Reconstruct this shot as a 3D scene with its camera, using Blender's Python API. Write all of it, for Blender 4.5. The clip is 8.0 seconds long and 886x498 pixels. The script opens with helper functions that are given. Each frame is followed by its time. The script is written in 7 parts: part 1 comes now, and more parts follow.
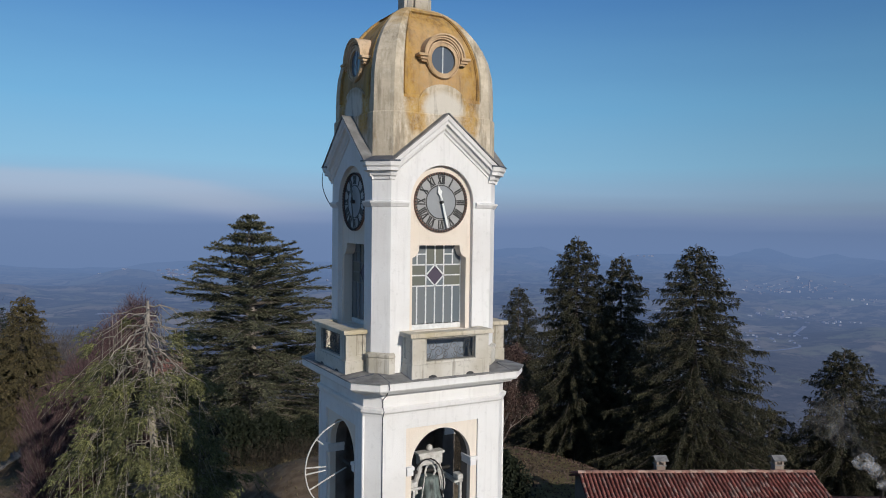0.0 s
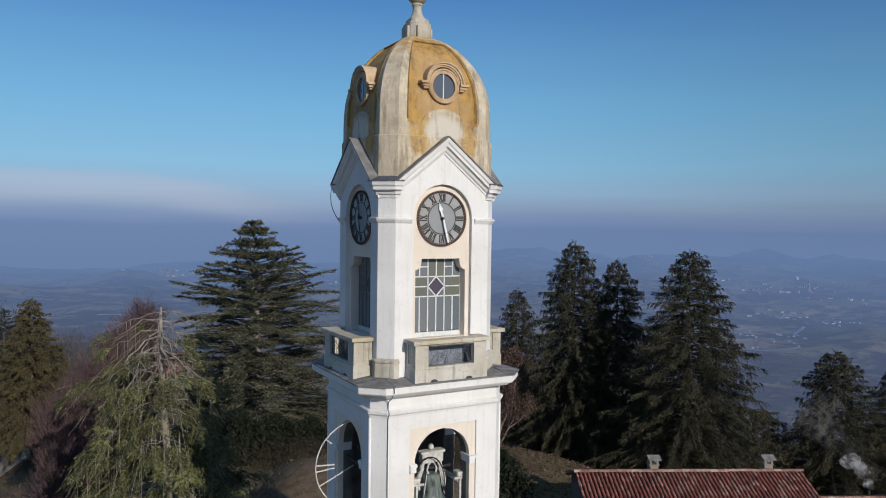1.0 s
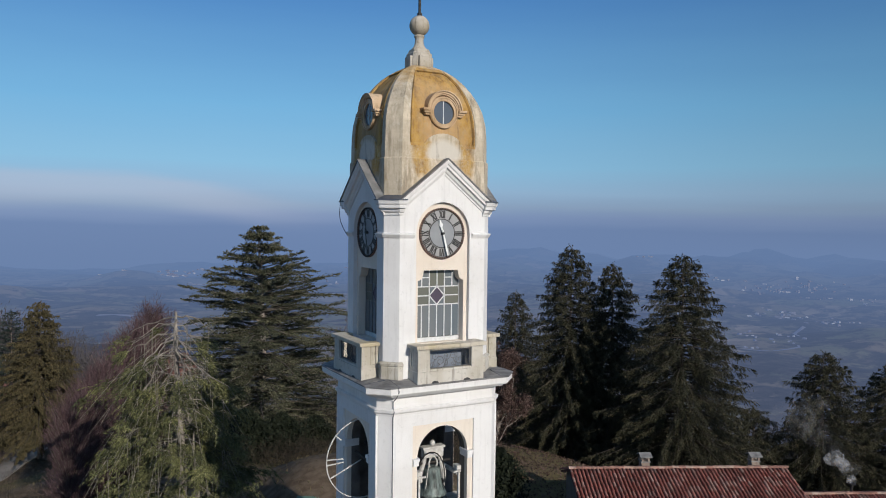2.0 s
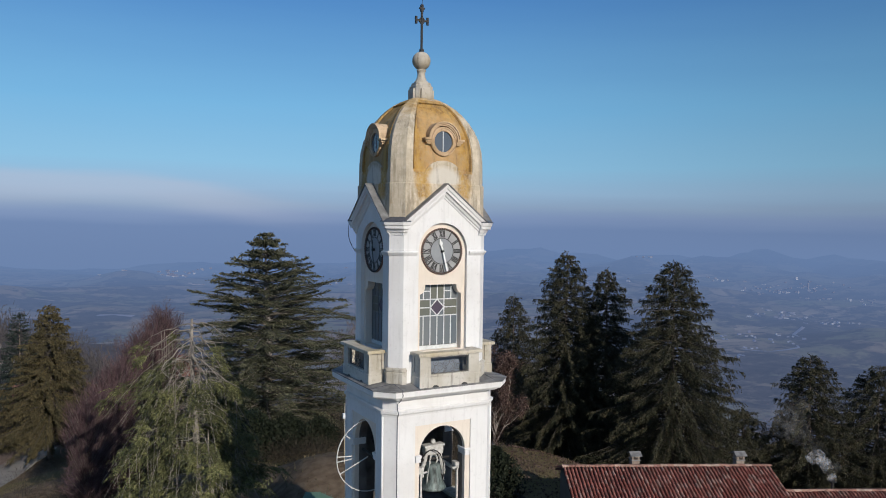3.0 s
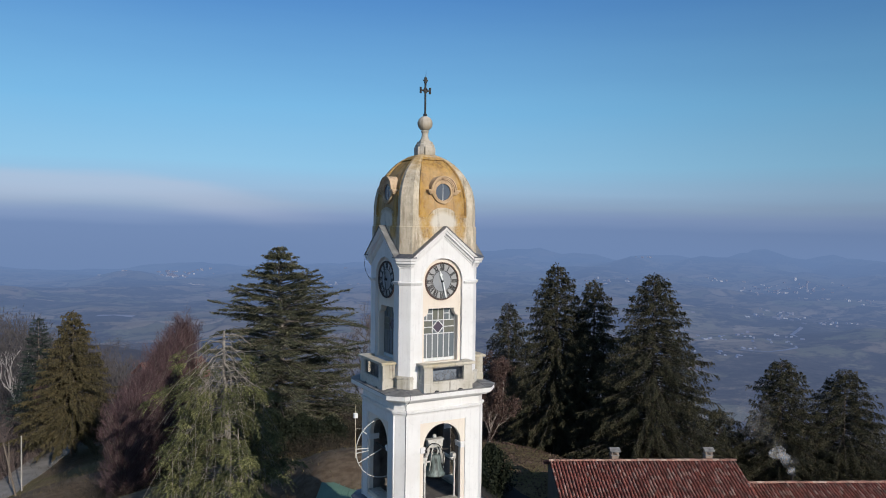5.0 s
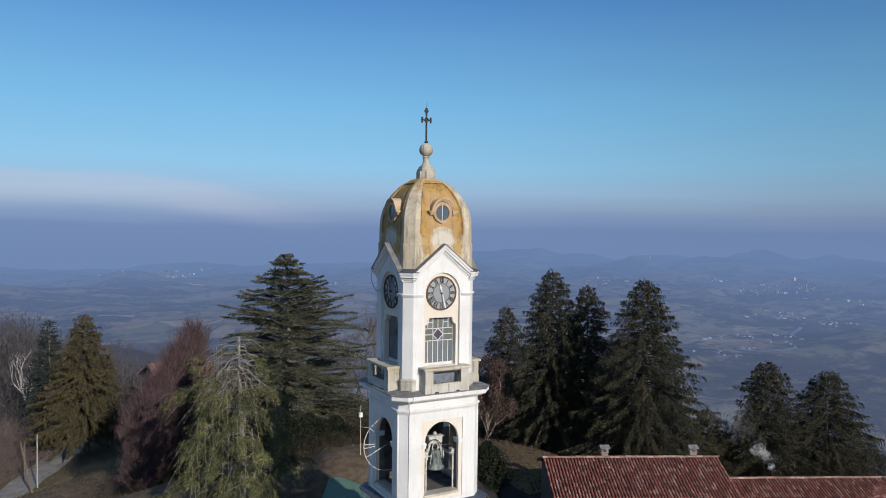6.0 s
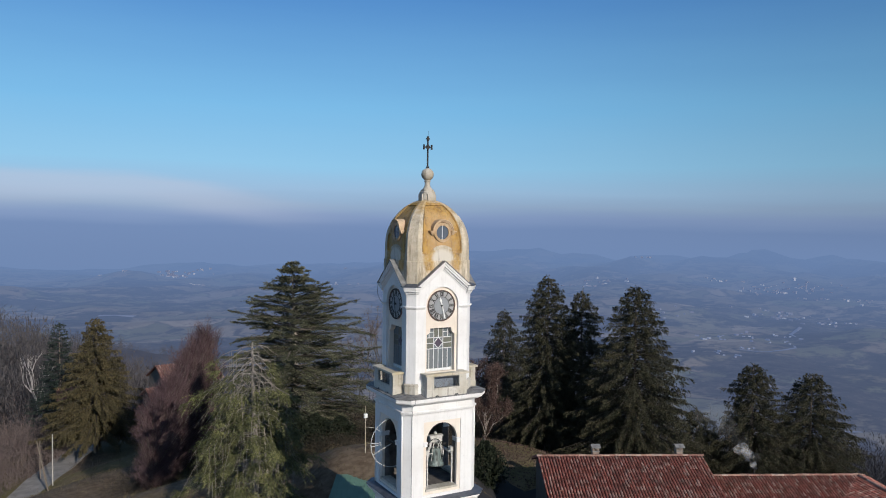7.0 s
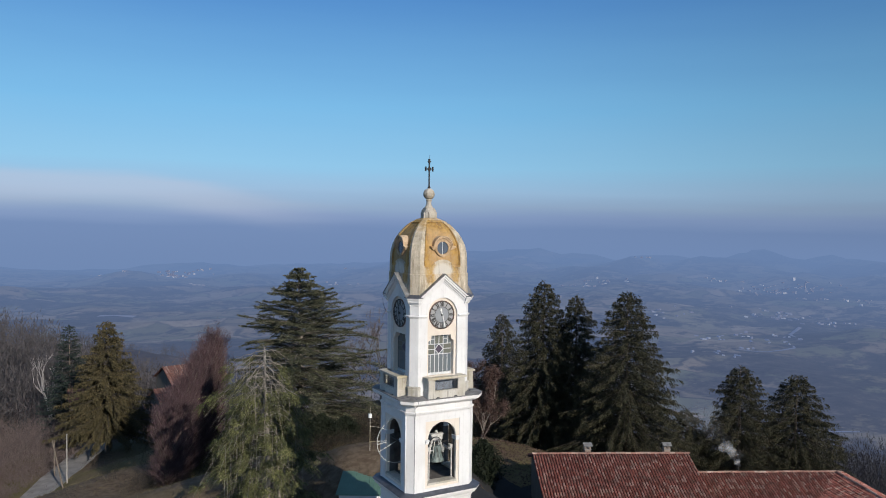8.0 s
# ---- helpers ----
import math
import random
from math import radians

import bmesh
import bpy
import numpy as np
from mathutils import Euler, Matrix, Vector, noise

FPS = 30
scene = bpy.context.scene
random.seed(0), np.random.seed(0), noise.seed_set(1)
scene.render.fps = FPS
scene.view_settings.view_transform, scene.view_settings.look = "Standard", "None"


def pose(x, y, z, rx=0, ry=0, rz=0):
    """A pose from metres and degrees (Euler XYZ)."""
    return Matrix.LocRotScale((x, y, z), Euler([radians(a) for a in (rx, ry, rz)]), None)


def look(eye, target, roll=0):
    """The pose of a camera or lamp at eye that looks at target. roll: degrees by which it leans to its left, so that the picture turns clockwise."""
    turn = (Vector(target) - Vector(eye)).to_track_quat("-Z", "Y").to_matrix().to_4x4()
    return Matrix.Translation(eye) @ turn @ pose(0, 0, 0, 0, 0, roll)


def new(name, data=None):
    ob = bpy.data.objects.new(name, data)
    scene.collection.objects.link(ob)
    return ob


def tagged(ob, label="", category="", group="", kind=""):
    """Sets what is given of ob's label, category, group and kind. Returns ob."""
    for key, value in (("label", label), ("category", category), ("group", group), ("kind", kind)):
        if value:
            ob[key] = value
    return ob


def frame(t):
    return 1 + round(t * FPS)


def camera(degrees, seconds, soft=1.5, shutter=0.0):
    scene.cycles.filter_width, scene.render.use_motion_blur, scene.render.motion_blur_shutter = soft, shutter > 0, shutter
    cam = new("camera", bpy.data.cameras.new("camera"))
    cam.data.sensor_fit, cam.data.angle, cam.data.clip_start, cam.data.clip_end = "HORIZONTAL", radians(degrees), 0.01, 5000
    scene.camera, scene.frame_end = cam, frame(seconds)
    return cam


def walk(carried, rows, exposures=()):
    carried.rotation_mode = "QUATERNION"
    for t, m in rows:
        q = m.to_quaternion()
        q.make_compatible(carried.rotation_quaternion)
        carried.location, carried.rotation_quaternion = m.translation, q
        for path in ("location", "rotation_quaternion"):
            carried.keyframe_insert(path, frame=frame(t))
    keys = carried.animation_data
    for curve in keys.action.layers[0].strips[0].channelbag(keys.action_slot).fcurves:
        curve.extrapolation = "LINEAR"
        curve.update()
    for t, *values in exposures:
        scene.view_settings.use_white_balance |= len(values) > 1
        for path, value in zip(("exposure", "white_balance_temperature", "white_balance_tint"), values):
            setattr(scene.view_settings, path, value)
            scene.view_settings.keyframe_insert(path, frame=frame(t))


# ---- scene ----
# camera: a drone that draws back and up from the bell tower
cam = camera(62.00, 8.0, 1.0)
ROWS = [
    (0.0, -9.357, -18.527, 24.327, -29.199, -2.019, -0.766),
    (0.5, -9.705, -19.109, 24.522, -29.207, -2.008, -0.735),
    (1.0, -10.086, -19.757, 24.727, -29.228, -1.974, -0.734),
    (1.5, -10.525, -20.529, 24.929, -29.228, -1.969, -0.685),
    (3.0, -12.129, -23.382, 25.791, -29.239, -1.951, -0.720),
    (3.5, -12.740, -24.458, 26.167, -29.258, -1.938, -0.709),
    (4.0, -13.409, -25.619, 26.540, -29.277, -1.925, -0.712),
    (4.5, -14.133, -26.892, 26.885, -29.277, -1.942, -0.730),
    (6.0, -16.476, -31.091, 28.048, -29.298, -1.953, -0.720),
    (6.5, -17.286, -32.529, 28.514, -29.292, -1.946, -0.726),
    (7.0, -18.108, -33.987, 28.989, -29.296, -1.958, -0.722),
    (7.5, -18.942, -35.449, 29.448, -29.304, -1.940, -0.709),
    (8.0, -19.781, -36.909, 29.873, -29.306, -1.960, -0.715),
]
walk(cam, [(t, pose(x, y, z, 90 + pitch, roll, yaw)) for t, x, y, z, yaw, pitch, roll in ROWS], [(0.0, 0.15), (4.0, 0.27), (8.0, 0.35)])

# ---- world and sun ----
SUN_ELEV, SUN_AZ = 22.0, 176.0  # degrees; azimuth clockwise from +y

world = bpy.data.worlds.new("sky")
scene.world = world
world.use_nodes = True
wn = world.node_tree.nodes
wl = world.node_tree.links
wn.clear()
w_out = wn.new("ShaderNodeOutputWorld")
w_sky = wn.new("ShaderNodeTexSky")
w_sky.sky_type = 'NISHITA'
w_sky.sun_disc = False
w_sky.sun_elevation = radians(SUN_ELEV)
w_sky.sun_rotation = radians(SUN_AZ)
w_sky.altitude = 400
w_sky.air_density, w_sky.dust_density, w_sky.ozone_density = 1.0, 0.4, 2.5
w_bg = wn.new("ShaderNodeBackground")
w_bg.inputs[1].default_value = 0.085
wl.new(w_sky.outputs[0], w_bg.inputs[0])
# the layer of mist all round the horizon
w_tc = wn.new("ShaderNodeTexCoord")
w_sep = wn.new("ShaderNodeSeparateXYZ")
wl.new(w_tc.outputs["Generated"], w_sep.inputs[0])
w_map = wn.new("ShaderNodeMapping")
w_map.inputs["Scale"].default_value = (2.2, 2.2, 26.0)
wl.new(w_tc.outputs["Generated"], w_map.inputs[0])
w_noise = wn.new("ShaderNodeTexNoise")
w_noise.inputs["Scale"].default_value = 1.3
w_noise.inputs["Detail"].default_value = 5
wl.new(w_map.outputs[0], w_noise.inputs[0])
w_add = wn.new("ShaderNodeMath")
w_add.operation = 'MULTIPLY_ADD'
w_add.inputs[1].default_value = 0.02
wl.new(w_noise.outputs[0], w_add.inputs[0])
wl.new(w_sep.outputs["Z"], w_add.inputs[2])


def world_ramp(stops):
    r = wn.new("ShaderNodeValToRGB")
    m = wn.new("ShaderNodeMapRange")
    m.inputs["From Min"].default_value, m.inputs["From Max"].default_value = -0.05, 0.45
    wl.new(w_add.outputs[0], m.inputs["Value"])
    wl.new(m.outputs[0], r.inputs[0])
    e = r.color_ramp.elements
    while len(e) > 1:
        e.remove(e[-1])
    for i, (z, c) in enumerate(stops):
        s = e[0] if i == 0 else e.new((z + 0.05) / 0.5)
        s.position = (z + 0.05) / 0.5
        s.color = (*c, 1)
    return r


MIST = (0.128, 0.196, 0.350)
w_col = world_ramp([(-0.05, MIST), (0.004, (0.134, 0.202, 0.356)), (0.018, (0.172, 0.242, 0.396)), (0.032, (0.214, 0.30, 0.43)), (0.052, (0.24, 0.37, 0.52)), (0.085, (0.205, 0.41, 0.59)), (0.16, (0.142, 0.357, 0.58)), (0.30, (0.06, 0.195, 0.45)), (0.42, (0.042, 0.145, 0.37))])
w_fac = world_ramp([(-0.05, (1, 1, 1)), (0.05, (1, 1, 1)), (0.30, (0.92,) * 3), (0.36, (0.75,) * 3), (0.45, (0.0,) * 3)])
w_mist = wn.new("ShaderNodeBackground")
w_mist.inputs[1].default_value = 1.0
# a low bank of cloud to the north
w_ang = wn.new("ShaderNodeMath")
w_ang.operation = 'ARCTAN2'
wl.new(w_sep.outputs["X"], w_ang.inputs[0])
wl.new(w_sep.outputs["Y"], w_ang.inputs[1])


def world_range(socket, a, b, lo=0.0, hi=1.0):
    m = wn.new("ShaderNodeMapRange")
    m.interpolation_type = 'SMOOTHSTEP'
    for key, value in (("From Min", a), ("From Max", b), ("To Min", lo), ("To Max", hi)):
        m.inputs[key].default_value = value
    wl.new(socket, m.inputs["Value"])
    return m.outputs[0]


def world_math(op, a, b):
    m = wn.new("ShaderNodeMath")
    m.operation = op
    for i, value in enumerate((a, b)):
        if isinstance(value, (int, float)):
            m.inputs[i].default_value = value
        else:
            wl.new(value, m.inputs[i])
    return m.outputs[0]


w_streak = wn.new("ShaderNodeTexNoise")
w_streak.inputs["Scale"].default_value = 4.0
w_streak.inputs["Detail"].default_value = 6
w_map2 = wn.new("ShaderNodeMapping")
w_map2.inputs["Scale"].default_value = (1.0, 1.0, 9.0)
wl.new(w_tc.outputs["Generated"], w_map2.inputs[0])
wl.new(w_map2.outputs[0], w_streak.inputs[0])
w_top = world_range(w_ang.outputs[0], 0.10, 0.34, 0.061, 0.033)
w_over = world_math('ADD', world_math('SUBTRACT', w_sep.outputs["Z"], w_top), world_math('MULTIPLY', world_math('SUBTRACT', w_streak.outputs[0], 0.5), 0.022))
w_cloud = world_math('MULTIPLY', world_range(w_over, -0.012, 0.006, 1.0, 0.0), world_range(w_over, -0.055, -0.022, 0.0, 1.0))
w_cloud = world_math('MULTIPLY', w_cloud, world_range(w_ang.outputs[0], 0.16, 0.42, 0.50, 0.0))
w_tint = wn.new("ShaderNodeMix")
w_tint.data_type = 'RGBA'
wl.new(w_cloud, w_tint.inputs[0])
wl.new(w_col.outputs[0], w_tint.inputs[6])
w_tint.inputs[7].default_value = (0.36, 0.40, 0.50, 1)
# the sky is palest to the north
w_dot = wn.new("ShaderNodeVectorMath")
w_dot.operation = 'DOT_PRODUCT'
w_dot.inputs[1].default_value = (-0.05, 1.0, 0)
wl.new(w_tc.outputs["Generated"], w_dot.inputs[0])
w_low = world_range(w_sep.outputs["Z"], -0.06, 0.06)
w_grad = world_range(w_dot.outputs["Value"], 0.35, 1.0, -0.24, 0.10)
wl.new(world_math('ADD', world_math('MULTIPLY', w_grad, w_low), 1.0), w_mist.inputs[1])
wl.new(w_tint.outputs[2], w_mist.inputs[0])
w_mix = wn.new("ShaderNodeMixShader")
wl.new(w_fac.outputs[0], w_mix.inputs[0])
wl.new(w_bg.outputs[0], w_mix.inputs[1])
wl.new(w_mist.outputs[0], w_mix.inputs[2])
wl.new(w_mix.outputs[0], w_out.inputs[0])

sun_data = bpy.data.lights.new("sun", 'SUN')
sun_data.energy = 3.1
sun_data.angle = radians(0.6)
sun_data.color = (1.0, 0.93, 0.83)
sun = new("sun", sun_data)
_a, _e = radians(SUN_AZ), radians(SUN_ELEV)
SUN_DIR = Vector((math.sin(_a) * math.cos(_e), math.cos(_a) * math.cos(_e), math.sin(_e)))
sun.matrix_world = look(SUN_DIR * 100, (0, 0, 0))


# ---- materials ----
class Mat:
    """A small builder for procedural materials."""

    def __init__(self, name, rough=0.8, metal=0.0, spec=0.3):
        self.m = bpy.data.materials.new(name)
        self.m.use_nodes = True
        self.n, self.l = self.m.node_tree.nodes, self.m.node_tree.links
        self.b = self.n["Principled BSDF"]
        self.b.inputs["Roughness"].default_value = rough
        self.b.inputs["Metallic"].default_value = metal
        self.b.inputs["Specular IOR Level"].default_value = spec
        self.geo = self.n.new("ShaderNodeNewGeometry")

    def coord(self, scale=(1, 1, 1)):
        mp = self.n.new("ShaderNodeMapping")
        mp.inputs["Scale"].default_value = scale
        self.l.new(self.geo.outputs["Position"], mp.inputs[0])
        return mp.outputs[0]

    def noise(self, scale, detail=4, stretch=(1, 1, 1), rough=0.55):
        t = self.n.new("ShaderNodeTexNoise")
        t.inputs["Scale"].default_value = scale
        t.inputs["Detail"].default_value = detail
        t.inputs["Roughness"].default_value = rough
        self.l.new(self.coord(stretch), t.inputs["Vector"])
        return t.outputs[0]

    def voronoi(self, scale, stretch=(1, 1, 1), out="Color"):
        t = self.n.new("ShaderNodeTexVoronoi")
        t.inputs["Scale"].default_value = scale
        self.l.new(self.coord(stretch), t.inputs["Vector"])
        return t.outputs[out]

    def fit(self, value, lo, hi, a=0.0, b=1.0):
        r = self.n.new("ShaderNodeMapRange")
        for k, v in (("From Min", lo), ("From Max", hi), ("To Min", a), ("To Max", b)):
            r.inputs[k].default_value = v
        self.l.new(value, r.inputs["Value"])
        return r.outputs[0]

    def math(self, op, a, b):
        k = self.n.new("ShaderNodeMath")
        k.operation = op
        for i, v in enumerate((a, b)):
            if isinstance(v, (int, float)):
                k.inputs[i].default_value = v
            else:
                self.l.new(v, k.inputs[i])
        return k.outputs[0]

    def mix(self, fac, a, b):
        k = self.n.new("ShaderNodeMix")
        k.data_type = 'RGBA'
        for s, v in ((k.inputs[0], fac), (k.inputs[6], a), (k.inputs[7], b)):
            if isinstance(v, (int, float)):
                s.default_value = v
            elif isinstance(v, tuple):
                s.default_value = (*v, 1)
            else:
                self.l.new(v, s)
        return k.outputs[2]

    def ramp(self, value, stops):
        r = self.n.new("ShaderNodeValToRGB")
        e = r.color_ramp.elements
        while len(e) > 1:
            e.remove(e[-1])
        for i, (p, c) in enumerate(stops):
            s = e[0] if i == 0 else e.new(p)
            s.position, s.color = p, (*c, 1)
        self.l.new(value, r.inputs[0])
        return r.outputs[0]

    def axis(self, a):
        s = self.n.new("ShaderNodeSeparateXYZ")
        self.l.new(self.geo.outputs["Position"], s.inputs[0])
        return s.outputs[a]

    def island(self):
        return self.geo.outputs["Random Per Island"]

    def color(self, c):
        if isinstance(c, tuple):
            self.b.inputs["Base Color"].default_value = (*c, 1)
        else:
            self.l.new(c, self.b.inputs["Base Color"])
        return self

    def bump(self, h, strength=0.3, dist=0.02):
        k = self.n.new("ShaderNodeBump")
        k.inputs["Strength"].default_value, k.inputs["Distance"].default_value = strength, dist
        self.l.new(h, k.inputs["Height"])
        self.l.new(k.outputs[0], self.b.inputs["Normal"])
        return self


def plaster(name, base, stain, dirt, amount=0.5, streak=1.0):
    m = Mat(name, 0.88, 0, 0.2)
    big = m.fit(m.noise(0.8, 6), 0.40, 0.66)
    c = m.mix(m.math('MULTIPLY', big, amount), base, stain)
    run = m.fit(m.noise(2.4, 7, (3.0, 3.0, 0.22), 0.62), 0.53, 0.74)
    c = m.mix(m.math('MULTIPLY', run, 0.60 * amount * streak), c, dirt)
    spot = m.fit(m.noise(7.0, 7, (1, 1, 1), 0.68), 0.56, 0.74)
    c = m.mix(m.math('MULTIPLY', spot, 0.45 * amount), c, dirt)
    crack = m.fit(m.voronoi(1.1, (1, 1, 0.7), "Distance"), 0.0, 0.9)
    c = m.mix(m.math('MULTIPLY', m.fit(crack, 0.62, 0.95), 0.22 * amount), c, stain)
    m.color(c).bump(m.math('ADD', m.noise(28, 4), m.noise(3.0, 4)), 0.28, 0.015)
    return m.m


M_WHITE = plaster("white_plaster", (0.765, 0.755, 0.745), (0.67, 0.65, 0.63), (0.40, 0.39, 0.38), 0.65, 0.6)
M_CREAM = plaster("cream_plaster", (0.76, 0.685, 0.60), (0.70, 0.60, 0.49), (0.46, 0.40, 0.34), 0.55)
M_STONE = plaster("balcony_stone", (0.58, 0.55, 0.495), (0.43, 0.39, 0.315), (0.15, 0.13, 0.10), 1.3)
M_CAP = plaster("lichened_stone", (0.60, 0.555, 0.475), (0.47, 0.40, 0.27), (0.20, 0.175, 0.14), 1.1)
M_BALL = plaster("finial_stone", (0.54, 0.50, 0.44), (0.38, 0.325, 0.24), (0.14, 0.12, 0.09), 1.5)


def dome_plaster(name, base, panel):
    """Cement plaster of the dome: soft ochre lichen beside the half-rounds, pale washed cement, soot runs."""
    m = Mat(name, 0.92, 0, 0.15)
    aside = m.math('MINIMUM', m.math('ABSOLUTE', m.axis("X"), 0.0), m.math('ABSOLUTE', m.axis("Y"), 0.0))
    z = m.axis("Z")
    wob = m.math('SUBTRACT', m.noise(1.6, 7, (1, 1, 0.8), 0.62), 0.5)
    c = m.mix(m.fit(m.noise(1.1, 6), 0.36, 0.64), base, tuple(v * 0.74 for v in base))
    c = m.mix(m.fit(m.noise(7, 7, (1, 1, 1), 0.68), 0.46, 0.70, 0.0, 0.45), c, (0.36, 0.295, 0.205))
    c = m.mix(m.fit(m.noise(3.2, 8, (1, 1, 0.6), 0.70), 0.52, 0.60, 0.0, 0.45), c, (0.40, 0.33, 0.24))
    c = m.mix(m.fit(m.noise(4.2, 6, (1, 1, 0.7), 0.7), 0.54, 0.66, 0.0, 0.08 if panel else 0.45), c, (0.74, 0.68, 0.58))
    run = m.fit(m.noise(2.6, 7, (2.6, 2.6, 0.22), 0.62), 0.50, 0.70)
    c = m.mix(m.math('MULTIPLY', run, 0.5), c, (0.24, 0.195, 0.13))
    ochre = m.ramp(m.noise(3.4, 6, (1, 1, 0.5), 0.62), [(0.34, (0.20, 0.105, 0.025)), (0.48, (0.42, 0.235, 0.045)), (0.66, (0.52, 0.33, 0.09))])
    if panel:  # ochre creeps in from both sides and from the crown
        edge = m.math('ADD', m.math('SUBTRACT', aside, 0.62), m.math('MULTIPLY', wob, 1.1))
        crown = m.math('ADD', m.fit(z, 28.7, 29.9, 0.0, 0.42), m.math('MULTIPLY', wob, 0.8))
        grow = m.math('MAXIMUM', m.fit(edge, -0.20, 0.26, 0.0, 0.80), m.fit(crown, 0.02, 0.40, 0.0, 0.85))
    else:
        low = m.math('ADD', m.math('MULTIPLY', m.fit(z, 26.3, 26.75), m.fit(z, 27.62, 27.95, 1.0, 0.0)), 0.0)
        band = m.math('MULTIPLY', m.fit(aside, 0.28, 0.62), m.fit(aside, 0.92, 1.25, 1.0, 0.0))
        grow = m.fit(m.math('ADD', m.math('MULTIPLY', low, band), m.math('MULTIPLY', wob, 1.5)), 0.38, 0.90, 0.0, 0.88)
        stray = m.fit(m.noise(2.1, 8, (1, 1, 0.6), 0.7), 0.60, 0.72, 0.0, 0.55)
        crown = m.fit(m.math('ADD', m.fit(z, 28.9, 30.2, 0.0, 0.6), m.math('MULTIPLY', wob, 1.2)), 0.2, 0.6, 0.0, 0.75)
        grow = m.math('MAXIMUM', m.math('MAXIMUM', grow, stray), crown)
    grow = m.math('MULTIPLY', grow, m.fit(m.noise(12, 6, (1, 1, 1), 0.72), 0.36, 0.58, 0.55, 1.0))
    c = m.mix(grow, c, ochre)
    if not panel:  # washed cement in the half-round
        px, pz = m.math('DIVIDE', aside, 0.60), m.math('DIVIDE', m.math('SUBTRACT', z, 27.28), 0.48)
        rr = m.math('ADD', m.math('SQRT', m.math('ADD', m.math('MULTIPLY', px, px), m.math('MULTIPLY', pz, pz)), 0.0), m.math('MULTIPLY', wob, 0.8))
        c = m.mix(m.math('MULTIPLY', m.fit(rr, 0.80, 1.12, 0.85, 0.0), m.fit(z, 27.10, 27.16)), c, (0.62, 0.58, 0.51))
    soot = m.fit(m.noise(1.9, 8, (2.2, 2.2, 0.35), 0.68), 0.53, 0.66)
    c = m.mix(m.math('MULTIPLY', soot, 0.55), c, (0.14, 0.11, 0.075))
    m.color(c).bump(m.math('ADD', m.noise(26, 5), m.noise(5, 5)), 0.30, 0.015)
    return m.m


M_DOME = dome_plaster("dome_cement", (0.66, 0.57, 0.44), False)
M_DRUM = M_PATCH = M_DOME
M_PANEL = dome_plaster("dome_panel_plaster", (0.55, 0.355, 0.175), True)
M_RING = plaster("oculus_ring_plaster", (0.62, 0.46, 0.31), (0.42, 0.28, 0.15), (0.13, 0.09, 0.055), 1.25)


def simple(name, a, b, scale=6.0, rough=0.7, metal=0.0, spec=0.4, bump=0.2, stretch=(1, 1, 1)):
    m = Mat(name, rough, metal, spec)
    n = m.noise(scale, 5, stretch)
    m.color(m.mix(m.fit(n, 0.35, 0.68), a, b))
    if bump:
        m.bump(m.noise(scale * 4, 4, stretch), bump, 0.01)
    return m.m


M_SLATE = simple("ledge_slate", (0.25, 0.245, 0.24), (0.11, 0.108, 0.106), 3.0, 0.75)
M_LEAD = simple("lead_sheet", (0.13, 0.14, 0.17), (0.07, 0.08, 0.10), 3.0, 0.5, 0.4)
M_SHEET = simple("blue_grey_sheet", (0.24, 0.27, 0.32), (0.17, 0.20, 0.25), 3.0, 0.6)
M_IRON = simple("wrought_iron", (0.016, 0.016, 0.016), (0.034, 0.029, 0.026), 12, 0.6, 0.1)
M_BRONZE = simple("bell_bronze", (0.20, 0.245, 0.23), (0.03, 0.036, 0.034), 4, 0.5, 0.15, stretch=(2.5, 2.5, 0.5))
M_PALE = simple("pale_painted_steel", (0.62, 0.61, 0.58), (0.42, 0.40, 0.37), 8, 0.6)
# dark inside colour that carries the shade within the belfry
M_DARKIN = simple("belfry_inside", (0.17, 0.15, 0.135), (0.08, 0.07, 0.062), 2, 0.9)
M_DIAL = simple("dial_grey", (0.37, 0.365, 0.36), (0.30, 0.30, 0.30), 3, 0.5)
M_DIALIN = simple("dial_centre_grey", (0.29, 0.305, 0.32), (0.25, 0.26, 0.275), 3, 0.5)
M_NUM = simple("numeral_black", (0.03, 0.03, 0.032), (0.05, 0.048, 0.045), 8, 0.5)
M_BEZEL = simple("bezel_copper", (0.26, 0.145, 0.105), (0.15, 0.09, 0.07), 10, 0.6, 0.1)
M_POINTER = simple("pointer_white", (0.80, 0.80, 0.78), (0.66, 0.66, 0.64), 6, 0.5)
M_CAME = simple("window_came", (0.72, 0.73, 0.73), (0.56, 0.57, 0.57), 9, 0.6)
# dark grey of the grilles, and painted shade on the left window's cames
M_DARKBAR = simple("shaded_came_and_grille", (0.16, 0.16, 0.16), (0.10, 0.10, 0.10), 9, 0.7)


def glass(name, a, b, rough=0.22):
    m = Mat(name, rough, 0, 0.5)
    oi = m.n.new("ShaderNodeObjectInfo")
    m.color(m.mix(oi.outputs["Random"], a, b))
    m.bump(m.noise(7, 3), 0.12, 0.01)
    return m.m


M_GLASS = glass("dusty_glass", (0.19, 0.20, 0.20), (0.13, 0.155, 0.175))
M_OLIVE = glass("olive_glass", (0.165, 0.165, 0.135), (0.145, 0.15, 0.128))
M_VIOLET = glass("violet_glass", (0.085, 0.07, 0.095), (0.09, 0.072, 0.095))
M_OCGLASS = glass("oculus_glass", (0.10, 0.12, 0.15), (0.13, 0.15, 0.18), 0.12)


